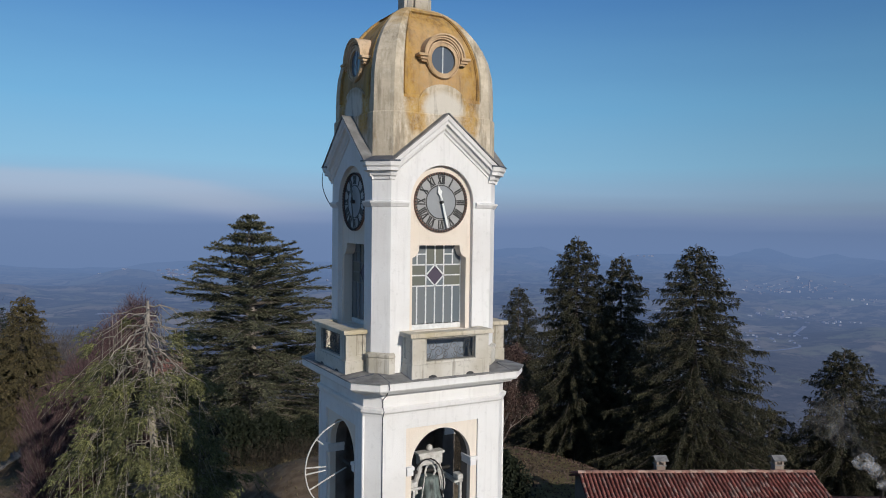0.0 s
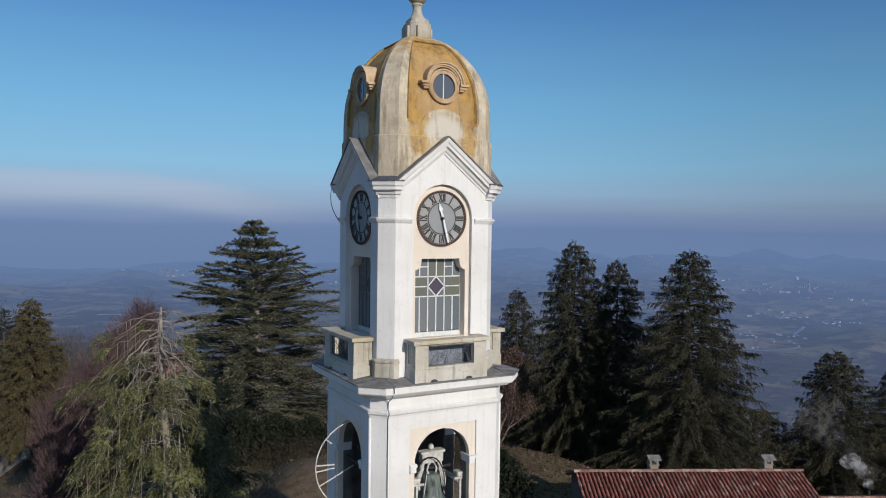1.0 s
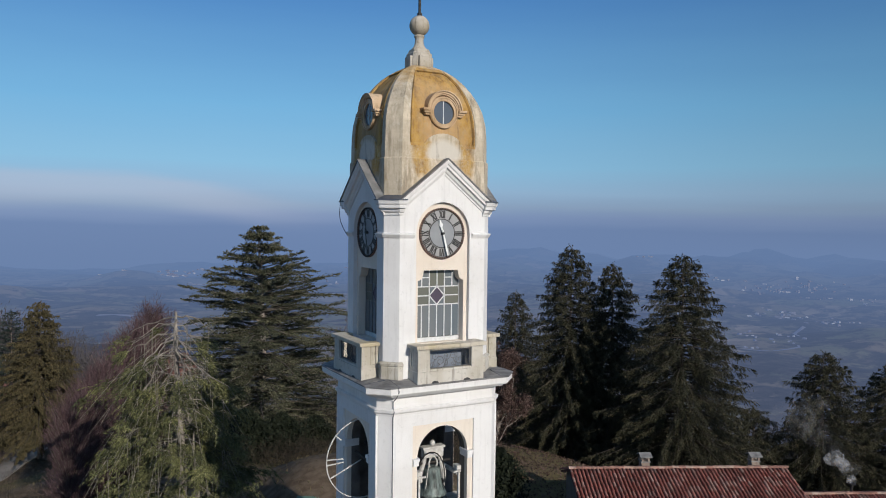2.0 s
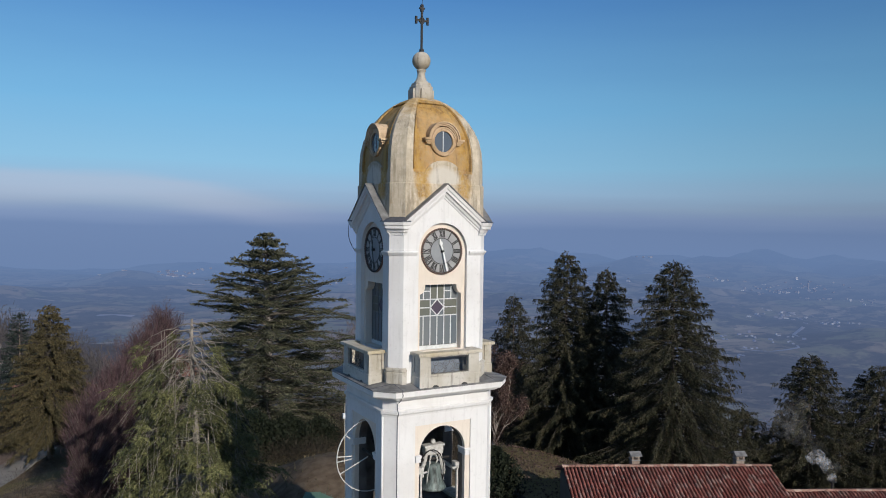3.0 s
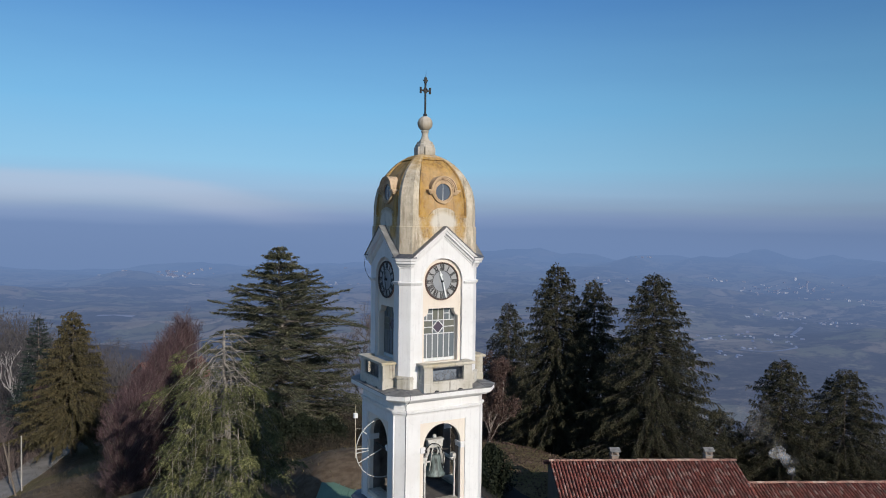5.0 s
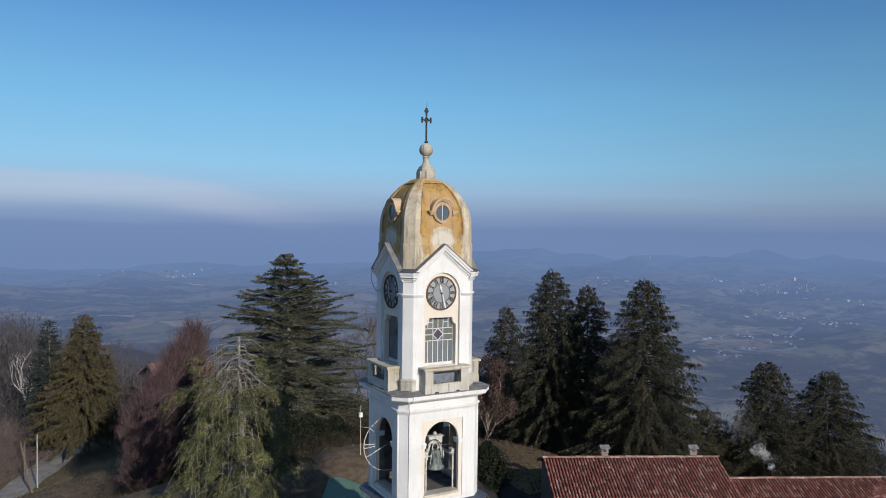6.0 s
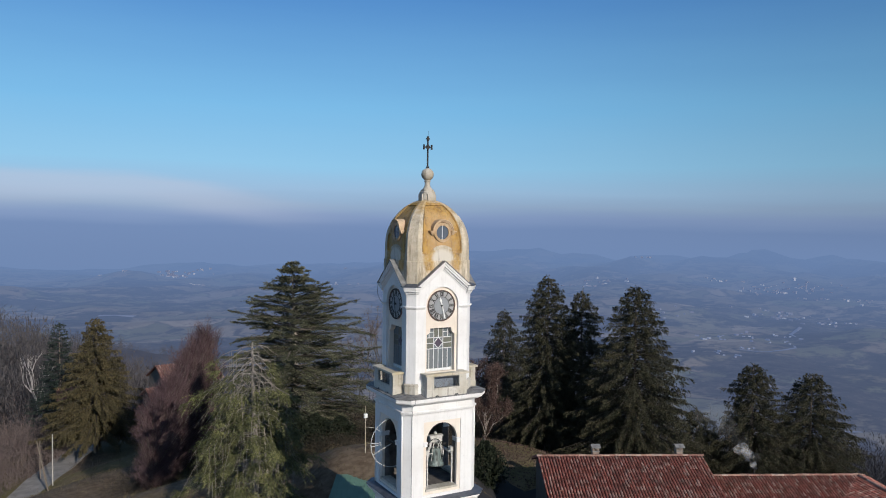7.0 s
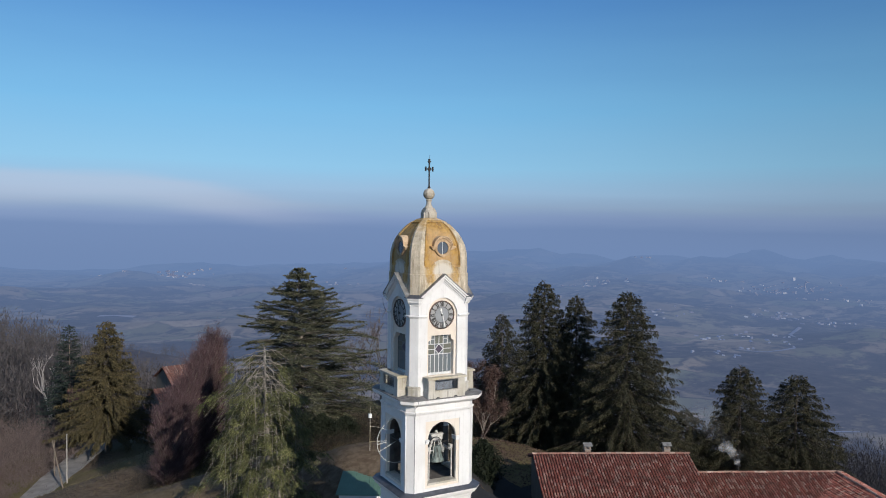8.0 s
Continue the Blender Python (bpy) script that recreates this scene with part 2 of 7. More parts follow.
def foliage(name, a, b, c, clump=0.45, depth=0.55):
    m = Mat(name, 0.75, 0, 0.25)
    r = m.ramp(m.island(), [(0.0, a), (0.55, b), (1.0, c)])
    m.color(m.mix(m.fit(m.noise(clump, 3), 0.36, 0.62, 0.0, depth), r, a))
    return m.m


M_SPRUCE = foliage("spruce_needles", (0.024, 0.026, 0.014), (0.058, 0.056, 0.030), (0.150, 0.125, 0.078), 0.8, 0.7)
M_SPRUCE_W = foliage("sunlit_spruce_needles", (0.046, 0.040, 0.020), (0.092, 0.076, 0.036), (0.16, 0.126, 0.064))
M_CEDAR = foliage("cedar_needles", (0.038, 0.042, 0.026), (0.086, 0.088, 0.050), (0.21, 0.20, 0.13), 0.5, 0.6)
M_WEEP = foliage("weeping_cedar_needles", (0.050, 0.055, 0.026), (0.172, 0.172, 0.062), (0.30, 0.29, 0.14), 0.9, 0.85)
M_DARKCON = foliage("fir_needles", (0.02, 0.032, 0.028), (0.03, 0.045, 0.038), (0.055, 0.068, 0.055))
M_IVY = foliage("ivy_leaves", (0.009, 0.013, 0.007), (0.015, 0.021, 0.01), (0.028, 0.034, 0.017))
M_CEDARLIMB = simple("cedar_limb_bark", (0.17, 0.145, 0.125), (0.10, 0.085, 0.072), 5, 0.9)
M_DRYLEAF = foliage("dry_leaves", (0.055, 0.032, 0.027), (0.095, 0.056, 0.046), (0.21, 0.145, 0.12))
M_TWIG_RED = foliage("reddish_twigs", (0.068, 0.041, 0.045), (0.110, 0.066, 0.071), (0.175, 0.112, 0.116))
M_TWIG_GREY = foliage("grey_twigs", (0.10, 0.075, 0.070), (0.15, 0.115, 0.108), (0.23, 0.185, 0.175), 0.25, 0.6)
M_TWIG_DARK = foliage("dark_far_twigs", (0.055, 0.050, 0.052), (0.078, 0.070, 0.072), (0.11, 0.098, 0.098))
# darker twig copy for the falling slope, shade put into its colour
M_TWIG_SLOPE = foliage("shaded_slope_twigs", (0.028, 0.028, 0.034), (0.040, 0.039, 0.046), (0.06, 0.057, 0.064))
M_LIMB = simple("dark_spruce_bark", (0.06, 0.05, 0.042), (0.035, 0.03, 0.026), 5, 0.95)
# near-black colour of the painted shadow beside the farmhouse
M_YARDSHADE = simple("yard_shade", (0.022, 0.022, 0.023), (0.035, 0.033, 0.032), 0.7, 0.8)
M_SHRUB = foliage("brown_scrub", (0.028, 0.023, 0.017), (0.045, 0.035, 0.025), (0.08, 0.06, 0.042))
M_BARK = simple("grey_bark", (0.20, 0.165, 0.135), (0.10, 0.082, 0.068), 5, 0.9, stretch=(3, 3, 0.6))
M_PALEBARK = simple("pale_cedar_bark", (0.36, 0.31, 0.27), (0.21, 0.18, 0.155), 5, 0.9, stretch=(3, 3, 0.6))
M_BIRCH = simple("birch_bark", (0.46, 0.43, 0.41), (0.24, 0.22, 0.21), 4, 0.8, stretch=(1, 1, 3))
M_GREEN = simple("green_sheet_roof", (0.13, 0.235, 0.17), (0.10, 0.19, 0.14), 0.9, 0.6)
M_HOUSE = plaster("house_plaster", (0.20, 0.175, 0.15), (0.16, 0.14, 0.115), (0.12, 0.10, 0.085), 0.8)
M_BRICK = plaster("chimney_brick", (0.30, 0.245, 0.205), (0.22, 0.165, 0.135), (0.08, 0.065, 0.06), 0.9)


def tile_material(name, a, b, c, d):
    m = Mat(name, 0.85, 0, 0.2)
    oi = m.n.new("ShaderNodeObjectInfo")
    rnd = m.math('FRACT', m.math('ADD', m.island(), oi.outputs["Random"]), 0.0)
    r = m.ramp(rnd, [(0.0, a), (0.36, b), (0.70, c), (0.90, d), (1.0, d)])
    dirt = m.fit(m.noise(1.6, 7, (1, 1, 1), 0.68), 0.42, 0.68, 0.0, 0.75)
    r = m.mix(dirt, r, (0.10, 0.058, 0.048))
    fleck = m.fit(m.noise(9, 6, (1, 1, 1), 0.75), 0.58, 0.68, 0.0, 0.75)
    m.color(m.mix(fleck, r, (0.50, 0.36, 0.30))).bump(m.noise(30, 3), 0.3, 0.01)
    return m.m


M_TILE = tile_material("red_clay_tile", (0.27, 0.082, 0.062), (0.33, 0.112, 0.086), (0.37, 0.148, 0.118), (0.48, 0.29, 0.235))
M_CHANNEL = tile_material("dark_channel_tile", (0.075, 0.020, 0.016), (0.09, 0.025, 0.02), (0.10, 0.03, 0.024), (0.12, 0.04, 0.03))
M_RIDGE = tile_material("pale_ridge_tile", (0.30, 0.15, 0.115), (0.38, 0.21, 0.165), (0.44, 0.27, 0.21), (0.52, 0.38, 0.31))
M_FARTILE = tile_material("far_clay_tile", (0.14, 0.066, 0.054), (0.18, 0.085, 0.07), (0.21, 0.108, 0.09), (0.30, 0.20, 0.17))
M_ROAD = simple("pale_asphalt", (0.28, 0.262, 0.245), (0.19, 0.178, 0.165), 0.8, 0.9)
M_CONCRETE = simple("concrete_pole", (0.42, 0.40, 0.37), (0.32, 0.30, 0.28), 4, 0.85)


def ground_material():
    m = Mat("winter_ground", 0.95, 0, 0.1)
    grass = m.mix(m.fit(m.noise(0.16, 6), 0.38, 0.64), (0.20, 0.155, 0.085), (0.125, 0.112, 0.052))
    litter = m.mix(m.fit(m.noise(1.7, 6), 0.35, 0.65), (0.12, 0.085, 0.058), (0.20, 0.15, 0.105))
    c = m.mix(m.fit(m.noise(0.07, 5), 0.45, 0.58), grass, litter)
    away = m.math('SQRT', m.math('ADD', m.math('POWER', m.axis("X"), 2.0), m.math('POWER', m.axis("Y"), 2.0)), 0.0)
    c = m.mix(m.fit(m.math('ADD', away, m.math('MULTIPLY', m.noise(0.05, 4), 30)), 85, 112), c, (0.055, 0.046, 0.04))
    m.color(c).bump(m.noise(2.5, 6), 0.6, 0.12)
    return m.m


M_GROUND = ground_material()


def smoke_material(name, dense):
    m = Mat(name, 1.0, 0, 0.0)
    m.color((0.9, 0.9, 0.92))
    tr = m.n.new("ShaderNodeBsdfTransparent")
    mx = m.n.new("ShaderNodeMixShader")
    m.l.new(m.fit(m.noise(1.8, 6, (1, 1, 1), 0.65), 0.42, 0.72, 0.0, dense), mx.inputs[0])
    m.l.new(tr.outputs[0], mx.inputs[1])
    m.l.new(m.b.outputs[0], mx.inputs[2])
    m.l.new(mx.outputs[0], m.n["Material Output"].inputs[0])
    return m.m


M_SMOKE = smoke_material("thin_smoke", 0.30)
M_WISP = smoke_material("drifting_smoke", 0.045)


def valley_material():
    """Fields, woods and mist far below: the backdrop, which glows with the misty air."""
    m = Mat("misty_valley", 1.0, 0, 0.0)
    warp = m.n.new("ShaderNodeVectorMath")
    warp.operation = 'MULTIPLY_ADD'
    wob = m.n.new("ShaderNodeTexNoise")
    wob.inputs["Scale"].default_value = 0.004
    wob.inputs["Detail"].default_value = 4
    m.l.new(m.geo.outputs["Position"], wob.inputs["Vector"])
    m.l.new(wob.outputs["Color"], warp.inputs[0])
    warp.inputs[1].default_value = (260, 260, 0)
    m.l.new(m.geo.outputs["Position"], warp.inputs[2])
    vor = m.n.new("ShaderNodeTexVoronoi")
    vor.inputs["Scale"].default_value = 0.0075
    m.l.new(warp.outputs[0], vor.inputs["Vector"])
    rim = m.n.new("ShaderNodeTexVoronoi")
    rim.feature = 'DISTANCE_TO_EDGE'
    rim.inputs["Scale"].default_value = 0.0075
    m.l.new(warp.outputs[0], rim.inputs["Vector"])
    sep = m.n.new("ShaderNodeSeparateColor")
    m.l.new(vor.outputs["Color"], sep.inputs[0])
    field = m.ramp(sep.outputs[0], [(0.0, (0.125, 0.13, 0.075)), (0.25, (0.26, 0.205, 0.145)), (0.45, (0.165, 0.18, 0.105)), (0.7, (0.33, 0.26, 0.19)), (0.85, (0.19, 0.16, 0.125)), (1.0, (0.40, 0.325, 0.245))])
    c = m.mix(m.fit(m.noise(0.012, 6, (1, 1, 0.3), 0.7), 0.40, 0.65, 0.0, 0.55), field, (0.17, 0.15, 0.11))
    d = m.math('SQRT', m.math('ADD', m.math('POWER', m.axis("X"), 2.0), m.math('POWER', m.axis("Y"), 2.0)), 0.0)
    # hedges along the fields, patches of wood, and woods on the slopes
    hedge = m.math('MULTIPLY', m.fit(rim.outputs["Distance"], 0.02, 0.07, 1.0, 0.0), m.fit(m.noise(0.004, 4), 0.42, 0.56))
    wood = m.fit(m.math('ADD', m.noise(0.0026, 9, (1, 1.25, 0.3), 0.70), m.math('ADD', m.math('MULTIPLY', m.noise(0.013, 7, (1, 1, 0.3), 0.7), 0.35), m.fit(d, 800, 1500, 0.10, 0.0))), 0.655, 0.72)
    trees = m.ramp(m.noise(0.02, 9, (1, 1, 0.3), 0.75), [(0.36, (0.024, 0.023, 0.024)), (0.55, (0.065, 0.057, 0.054)), (0.68, (0.15, 0.122, 0.104))])
    c = m.mix(m.math('MAXIMUM', wood, m.math('MULTIPLY', hedge, 0.85)), c, trees)
    m.color(c)
    # painted haze: a blue glow mixed in, thicker with distance from the hill
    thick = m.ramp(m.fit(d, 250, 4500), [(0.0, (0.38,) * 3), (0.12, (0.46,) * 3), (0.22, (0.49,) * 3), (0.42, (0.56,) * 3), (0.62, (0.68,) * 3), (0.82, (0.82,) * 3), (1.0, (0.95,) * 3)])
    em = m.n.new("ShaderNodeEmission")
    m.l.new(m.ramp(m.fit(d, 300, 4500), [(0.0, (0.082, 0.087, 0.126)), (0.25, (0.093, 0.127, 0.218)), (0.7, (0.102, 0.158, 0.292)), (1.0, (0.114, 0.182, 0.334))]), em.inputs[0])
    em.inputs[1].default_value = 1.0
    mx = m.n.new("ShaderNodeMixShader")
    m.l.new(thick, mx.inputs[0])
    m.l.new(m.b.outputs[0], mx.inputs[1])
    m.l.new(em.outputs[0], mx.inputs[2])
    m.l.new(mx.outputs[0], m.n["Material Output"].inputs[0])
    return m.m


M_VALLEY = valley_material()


# ---- building helpers ----
def finish(bm, name, material, smooth=False):
    bmesh.ops.recalc_face_normals(bm, faces=bm.faces)
    me = bpy.data.meshes.new(name)
    bm.to_mesh(me)
    bm.free()
    me.materials.append(material)
    if smooth:
        me.shade_smooth()
    return me


def attach(ob, parent):
    """Make ob a part of parent, with its mesh left where it stands in the world."""
    ob.parent = parent
    if parent.parent is None:
        ob.matrix_parent_inverse = parent.matrix_basis.inverted()


def part(name, bm, material, parent, label="", smooth=False):
    ob = new(name, finish(bm, name, material, smooth))
    attach(ob, parent)
    if label:
        tagged(ob, label)
    return ob


def thing(name, label, category, group="", kind="", at=(0, 0, 0)):
    ob = new(name)
    ob.location = at
    return tagged(ob, label, category, group, kind)


def mesh_part(name, verts, faces, material, parent=None, smooth=False, kind=""):
    me = bpy.data.meshes.new(name)
    me.from_pydata(verts, [], faces)
    me.materials.append(material)
    if smooth:
        me.shade_smooth()
    ob = new(name, me)
    if parent:
        attach(ob, parent)
    if kind:
        ob["kind"] = kind
    return ob


def leaf_part(name, verts, material, parent=None, kind=""):
    """A mesh of loose leaves from an (n, corners, 3) array."""
    n, k = verts.shape[:2]
    me = bpy.data.meshes.new(name)
    me.vertices.add(k * n)
    me.vertices.foreach_set("co", np.ascontiguousarray(verts, dtype=np.float32).ravel())
    me.loops.add(k * n)
    me.loops.foreach_set("vertex_index", np.arange(k * n, dtype=np.int32))
    me.polygons.add(n)
    me.polygons.foreach_set("loop_start", np.arange(0, k * n, k, dtype=np.int32))
    me.update(calc_edges=True)
    me.materials.append(material)
    ob = new(name, me)
    if parent:
        attach(ob, parent)
    if kind:
        ob["kind"] = kind
    return ob


def box(bm, x0, x1, y0, y1, z0, z1, m=None, bevel=0.0):
    r = bmesh.ops.create_cube(bm, size=1.0)
    vs = r["verts"]
    for v in vs:
        v.co = Vector(((x0 + x1) / 2 + v.co.x * (x1 - x0), (y0 + y1) / 2 + v.co.y * (y1 - y0), (z0 + z1) / 2 + v.co.z * (z1 - z0)))
    if bevel:
        es = list({e for v in vs for e in v.link_edges})
        r = bmesh.ops.bevel(bm, geom=es, offset=bevel, segments=2, profile=0.5, affect='EDGES')
        vs = r["verts"]
    if m is not None:
        bmesh.ops.transform(bm, matrix=m, verts=vs)
    return bm


def rod(bm, a, b, r0, r1=None, seg=6):
    """A tapered rod from a to b."""
    a, b = Vector(a), Vector(b)
    d = b - a
    m = Matrix.Translation((a + b) / 2) @ d.to_track_quat("Z", "Y").to_matrix().to_4x4()
    bmesh.ops.create_cone(bm, cap_ends=True, segments=seg, radius1=r0, radius2=r0 if r1 is None else r1, depth=d.length, matrix=m)
    return bm


def lathe(bm, profile, seg=24, m=None):
    """Turn a profile of (radius, z) round the z axis."""
    rings = []
    for r, z in profile:
        rings.append([bm.verts.new((r * math.cos(2 * math.pi * i / seg), r * math.sin(2 * math.pi * i / seg), z)) for i in range(seg)])
    for a, b in zip(rings, rings[1:]):
        for i in range(seg):
            bm.faces.new((a[i], a[(i + 1) % seg], b[(i + 1) % seg], b[i]))
    for ring in (rings[0], rings[-1]):
        bm.faces.new(ring)
    if m is not None:
        bmesh.ops.transform(bm, matrix=m, verts=[v for r in rings for v in r])
    return bm


def octagon(a, b, c):
    return [(-a + c, -b), (a - c, -b), (a, -b + c), (a, b - c), (a - c, b), (-a + c, b), (-a, b - c), (-a, -b + c)]


def loft(bm, rings, caps=True):
    """rings: (half x, half y, chamfer, z)."""
    loops = [[bm.verts.new((x, y, z)) for x, y in octagon(a, b, c)] for a, b, c, z in rings]
    for p, q in zip(loops, loops[1:]):
        for i in range(8):
            bm.faces.new((p[i], p[(i + 1) % 8], q[(i + 1) % 8], q[i]))
    if caps:
        bm.faces.new(loops[0])
        bm.faces.new(loops[-1])
    return bm


def side(k, d, x, z):
    """A place on side k of the tower (0 front, 1 right, 2 back, 3 left): d out from the axis, x along the wall."""
    return ((x, -d, z), (d, x, z), (-x, d, z), (-d, -x, z))[k]


def side_pose(k, d, z=0.0):
    """A frame on side k whose x runs along the wall, -y out of it, z up."""
    return Matrix.Rotation(radians(90 * k), 4, 'Z') @ Matrix.Translation((0, -d, z))


def holed_wall(bm, k, x0, x1, z0, z1, top, bottom, d0, d1, peak=0.0):
    """A wall slab on side k with one opening. top: (x, z) points of the opening's head from left to right. peak: how far the wall's head rises to a gable."""
    def head(x):
        return z1 + peak * (1 - abs(x) / x1)

    for d in (d0, d1):
        xl, xr = top[0][0], top[-1][0]
        polys = [[(x0, z0), (xl, z0), (xl, head(xl)), (x0, z1)], [(xr, z0), (x1, z0), (x1, z1), (xr, head(xr))]]
        for (xa, za), (xb, zb) in zip(top, top[1:]):
            if abs(xb - xa) > 1e-6:
                polys.append([(xa, za), (xb, zb), (xb, head(xb)), (xa, head(xa))])
        if bottom > z0:
            polys.append([(xl, z0), (xr, z0), (xr, bottom), (xl, bottom)])
        for p in polys:
            bm.faces.new([bm.verts.new(side(k, d, x, z)) for x, z in p])
    loop = [(top[0][0], bottom)] + list(top) + [(top[-1][0], bottom)]
    loop.append(loop[0])
    for (xa, za), (xb, zb) in zip(loop, loop[1:]):
        bm.faces.new([bm.verts.new(side(k, d, x, z)) for d, x, z in ((d0, xa, za), (d0, xb, zb), (d1, xb, zb), (d1, xa, za))])
    rim = [(x0, z0), (x1, z0), (x1, z1)] + ([((x0 + x1) / 2, z1 + peak)] if peak else []) + [(x0, z1), (x0, z0)]
    for (xa, za), (xb, zb) in zip(rim, rim[1:]):
        bm.faces.new([bm.verts.new(side(k, d, x, z)) for d, x, z in ((d0, xa, za), (d0, xb, zb), (d1, xb, zb), (d1, xa, za))])
    bmesh.ops.remove_doubles(bm, verts=bm.verts, dist=1e-4)
    return bm


def arch(hw, spring, rise=None, seg=24):
    rise = hw if rise is None else rise
    return [(-hw, spring)] + [(-hw * math.cos(math.pi * i / seg), spring + rise * math.sin(math.pi * i / seg)) for i in range(1, seg)] + [(hw, spring)]


def sweep_profile(bm, path, profile, closed=False):
    """Sweep a profile of (out, up) along path rows of (point, out direction, up direction)."""
    rings = [[bm.verts.new(Vector(p) + Vector(o) * a + Vector(u) * b) for a, b in profile] for p, o, u in path]
    pairs = list(zip(rings, rings[1:] + ([rings[0]] if closed else [])))
    if not closed:
        pairs = list(zip(rings, rings[1:]))
    n = len(profile)
    for p, q in pairs:
        for i in range(n):
            bm.faces.new((p[i], p[(i + 1) % n], q[(i + 1) % n], q[i]))
    if not closed:
        bm.faces.new(rings[0])
        bm.faces.new(rings[-1])
    return bm


# ---- the ground: a hill that falls off to a wide valley ----
HEAD = radians(29.26)  # the way that the camera looks, clockwise from +y
AHEAD, ASIDE = np.array([math.sin(HEAD), math.cos(HEAD)]), np.array([math.cos(HEAD), -math.sin(HEAD)])


def plan(u, v):
    """World x, y of a place u metres aside of and v metres beyond the tower, seen along the way the camera looks."""
    return u * ASIDE[0] + v * AHEAD[0], u * ASIDE[1] + v * AHEAD[1]


# heights of the hilltop: aside, ahead, height
HILL = [(0, 0, 8), (-7.3, 17.6, 11.7), (-5.5, 17.8, 11.8), (-3.5, 18, 11.7), (-1, 18, 11.2), (2, 18, 9.0), (-9.9, 17, 8.2), (-6, 25, 8.0), (-3, 24.5, 8.2), (-15, 40, 6.2), (6, 37, 6.2), (11, 45, 3.0), (21, 37, 3.4), (10, 61, -1), (-45, 63, -3.2), (35, 41, 1.0),
        (25, 10, 3.5), (45, 10, 2.0), (-13, 11, 8.0), (-49, 46, -3.8), (-50, 56, -3.6), (-51, 66, -3.8), (-51, 80, -4.2), (-40, 48, -1.5), (-25, 30, 4.5), (-33, 55, -0.5), (0, -60, 6), (-40, 0, 2), (50, -30, 4), (-40, -60, 3), (-75, 60, -9), (-75, 25, -7), (7, 20, 5.5), (8, 31, 6.4), (68, 30, -9), (58, 50, -9), (78, 0, -8), (52, 62, -14), (42, 56, -5), (85, 40, -18), (56, 18, -6), (60, 8, -7), (56, -4, -5)]
_hu, _hv, _hz = (np.array(c, float) for c in zip(*HILL))


def fnoise(x, y, scale, seed=0.0):
    return noise.fractal((x / scale + seed, y / scale - seed, seed), 1.0, 2.0, 4)


def ground_z(x, y):
    u, v = x * ASIDE[0] + y * ASIDE[1], x * AHEAD[0] + y * AHEAD[1]
    d2 = (u - _hu) ** 2 + (v - _hv) ** 2
    w = 1.0 / (d2 + 7.0) ** 2.0
    near = float((w * _hz).sum() / w.sum())
    r = math.hypot(u, v)
    az = math.degrees(math.atan2(u, v + 40))
    fall = 0.30
    far = -2 - fall * max(0.0, r - 62)
    # a wooded spur runs out ahead on one side
    spur = math.exp(-((az + 33) / 13.0) ** 2) * min(1.0, max(0.0, (r - 60) / 80)) * math.exp(-max(0.0, r - 330) / 160)
    far += spur * (0.265 * max(0.0, min(r, 420) - 62) - 6)
    k = min(1.0, max(0.0, (r - 72) / 60))
    k = k * k * (3 - 2 * k)
    z = near * (1 - k) + far * k
    z += fnoise(x, y, 14, 3.0) * 0.25 + fnoise(x, y, 120, 8.0) * min(12.0, max(0.0, (r - 90) * 0.06))
    return max(z, -300.0)


def build_ground():
    rs = [0, 2, 4, 6, 8, 10, 12, 14] + [14 * 1.055 ** i for i in range(1, 76)]
    n = 150
    verts, faces = [], []
    for r in rs:
        for i in range(n):
            a = 2 * math.pi * i / n
            x, y = r * math.sin(a), r * math.cos(a)
            verts.append((x, y, ground_z(x, y)))
    for j in range(len(rs) - 1):
        for i in range(n):
            faces.append((j * n + i, j * n + (i + 1) % n, (j + 1) * n + (i + 1) % n, (j + 1) * n + i))
    ob = mesh_part("ground", verts, faces, M_GROUND, smooth=True)
    return tagged(ob, "hilltop of dry winter grass and leaf litter", "ground", kind="structure")


build_ground()


def valley_z(x, y):
    r = math.hypot(x, y)
    z = -275 + 26 * fnoise(x, y, 900, 5.0) + 15 * fnoise(x, y, 300, 2.0) + 3 * fnoise(x, y, 90, 6.0)
    turn_ = math.degrees(math.atan2(x, y)) - math.degrees(HEAD)
    rise = min(1.0, max(0.0, (r - 2600) / 1900)) * (0.72 + 0.28 * min(1.0, max(-1.0, turn_ / 14)))
    z += rise * rise * (128 + 60 * fnoise(x, y, 900, 11.0) + 40 * fnoise(x, y, 330, 4.0) + 16 * fnoise(x, y, 120, 14.0))
    z += 45 * max(0.0, fnoise(x, y, 700, 21.0)) * min(1.0, max(0.0, (r - 1500) / 800))
    # a lone hill out on the plain
    hu, hv = 3900 * math.sin(radians(-23.6)), 3900 * math.cos(radians(-23.6))
    hx, hy = plan(hu, hv)
    # a wooded spur in the middle distance
    flank = min(1.0, max(0.0, (-8 - turn_) / 7)) * min(1.0, max(0.0, (turn_ + 60) / 20))
    flank *= flank * (3 - 2 * flank)
    z += flank * (146 + 2.6 * min(12.0, max(0.0, -18 - turn_)) + 22 * fnoise(x, y, 160, 9.0)) * math.exp(-((r - 740) / 270) ** 2) if r < 1700 else 0.0
    return z + 52 * math.exp(-((x - hx) ** 2 + (y - hy) ** 2) / 150 ** 2)


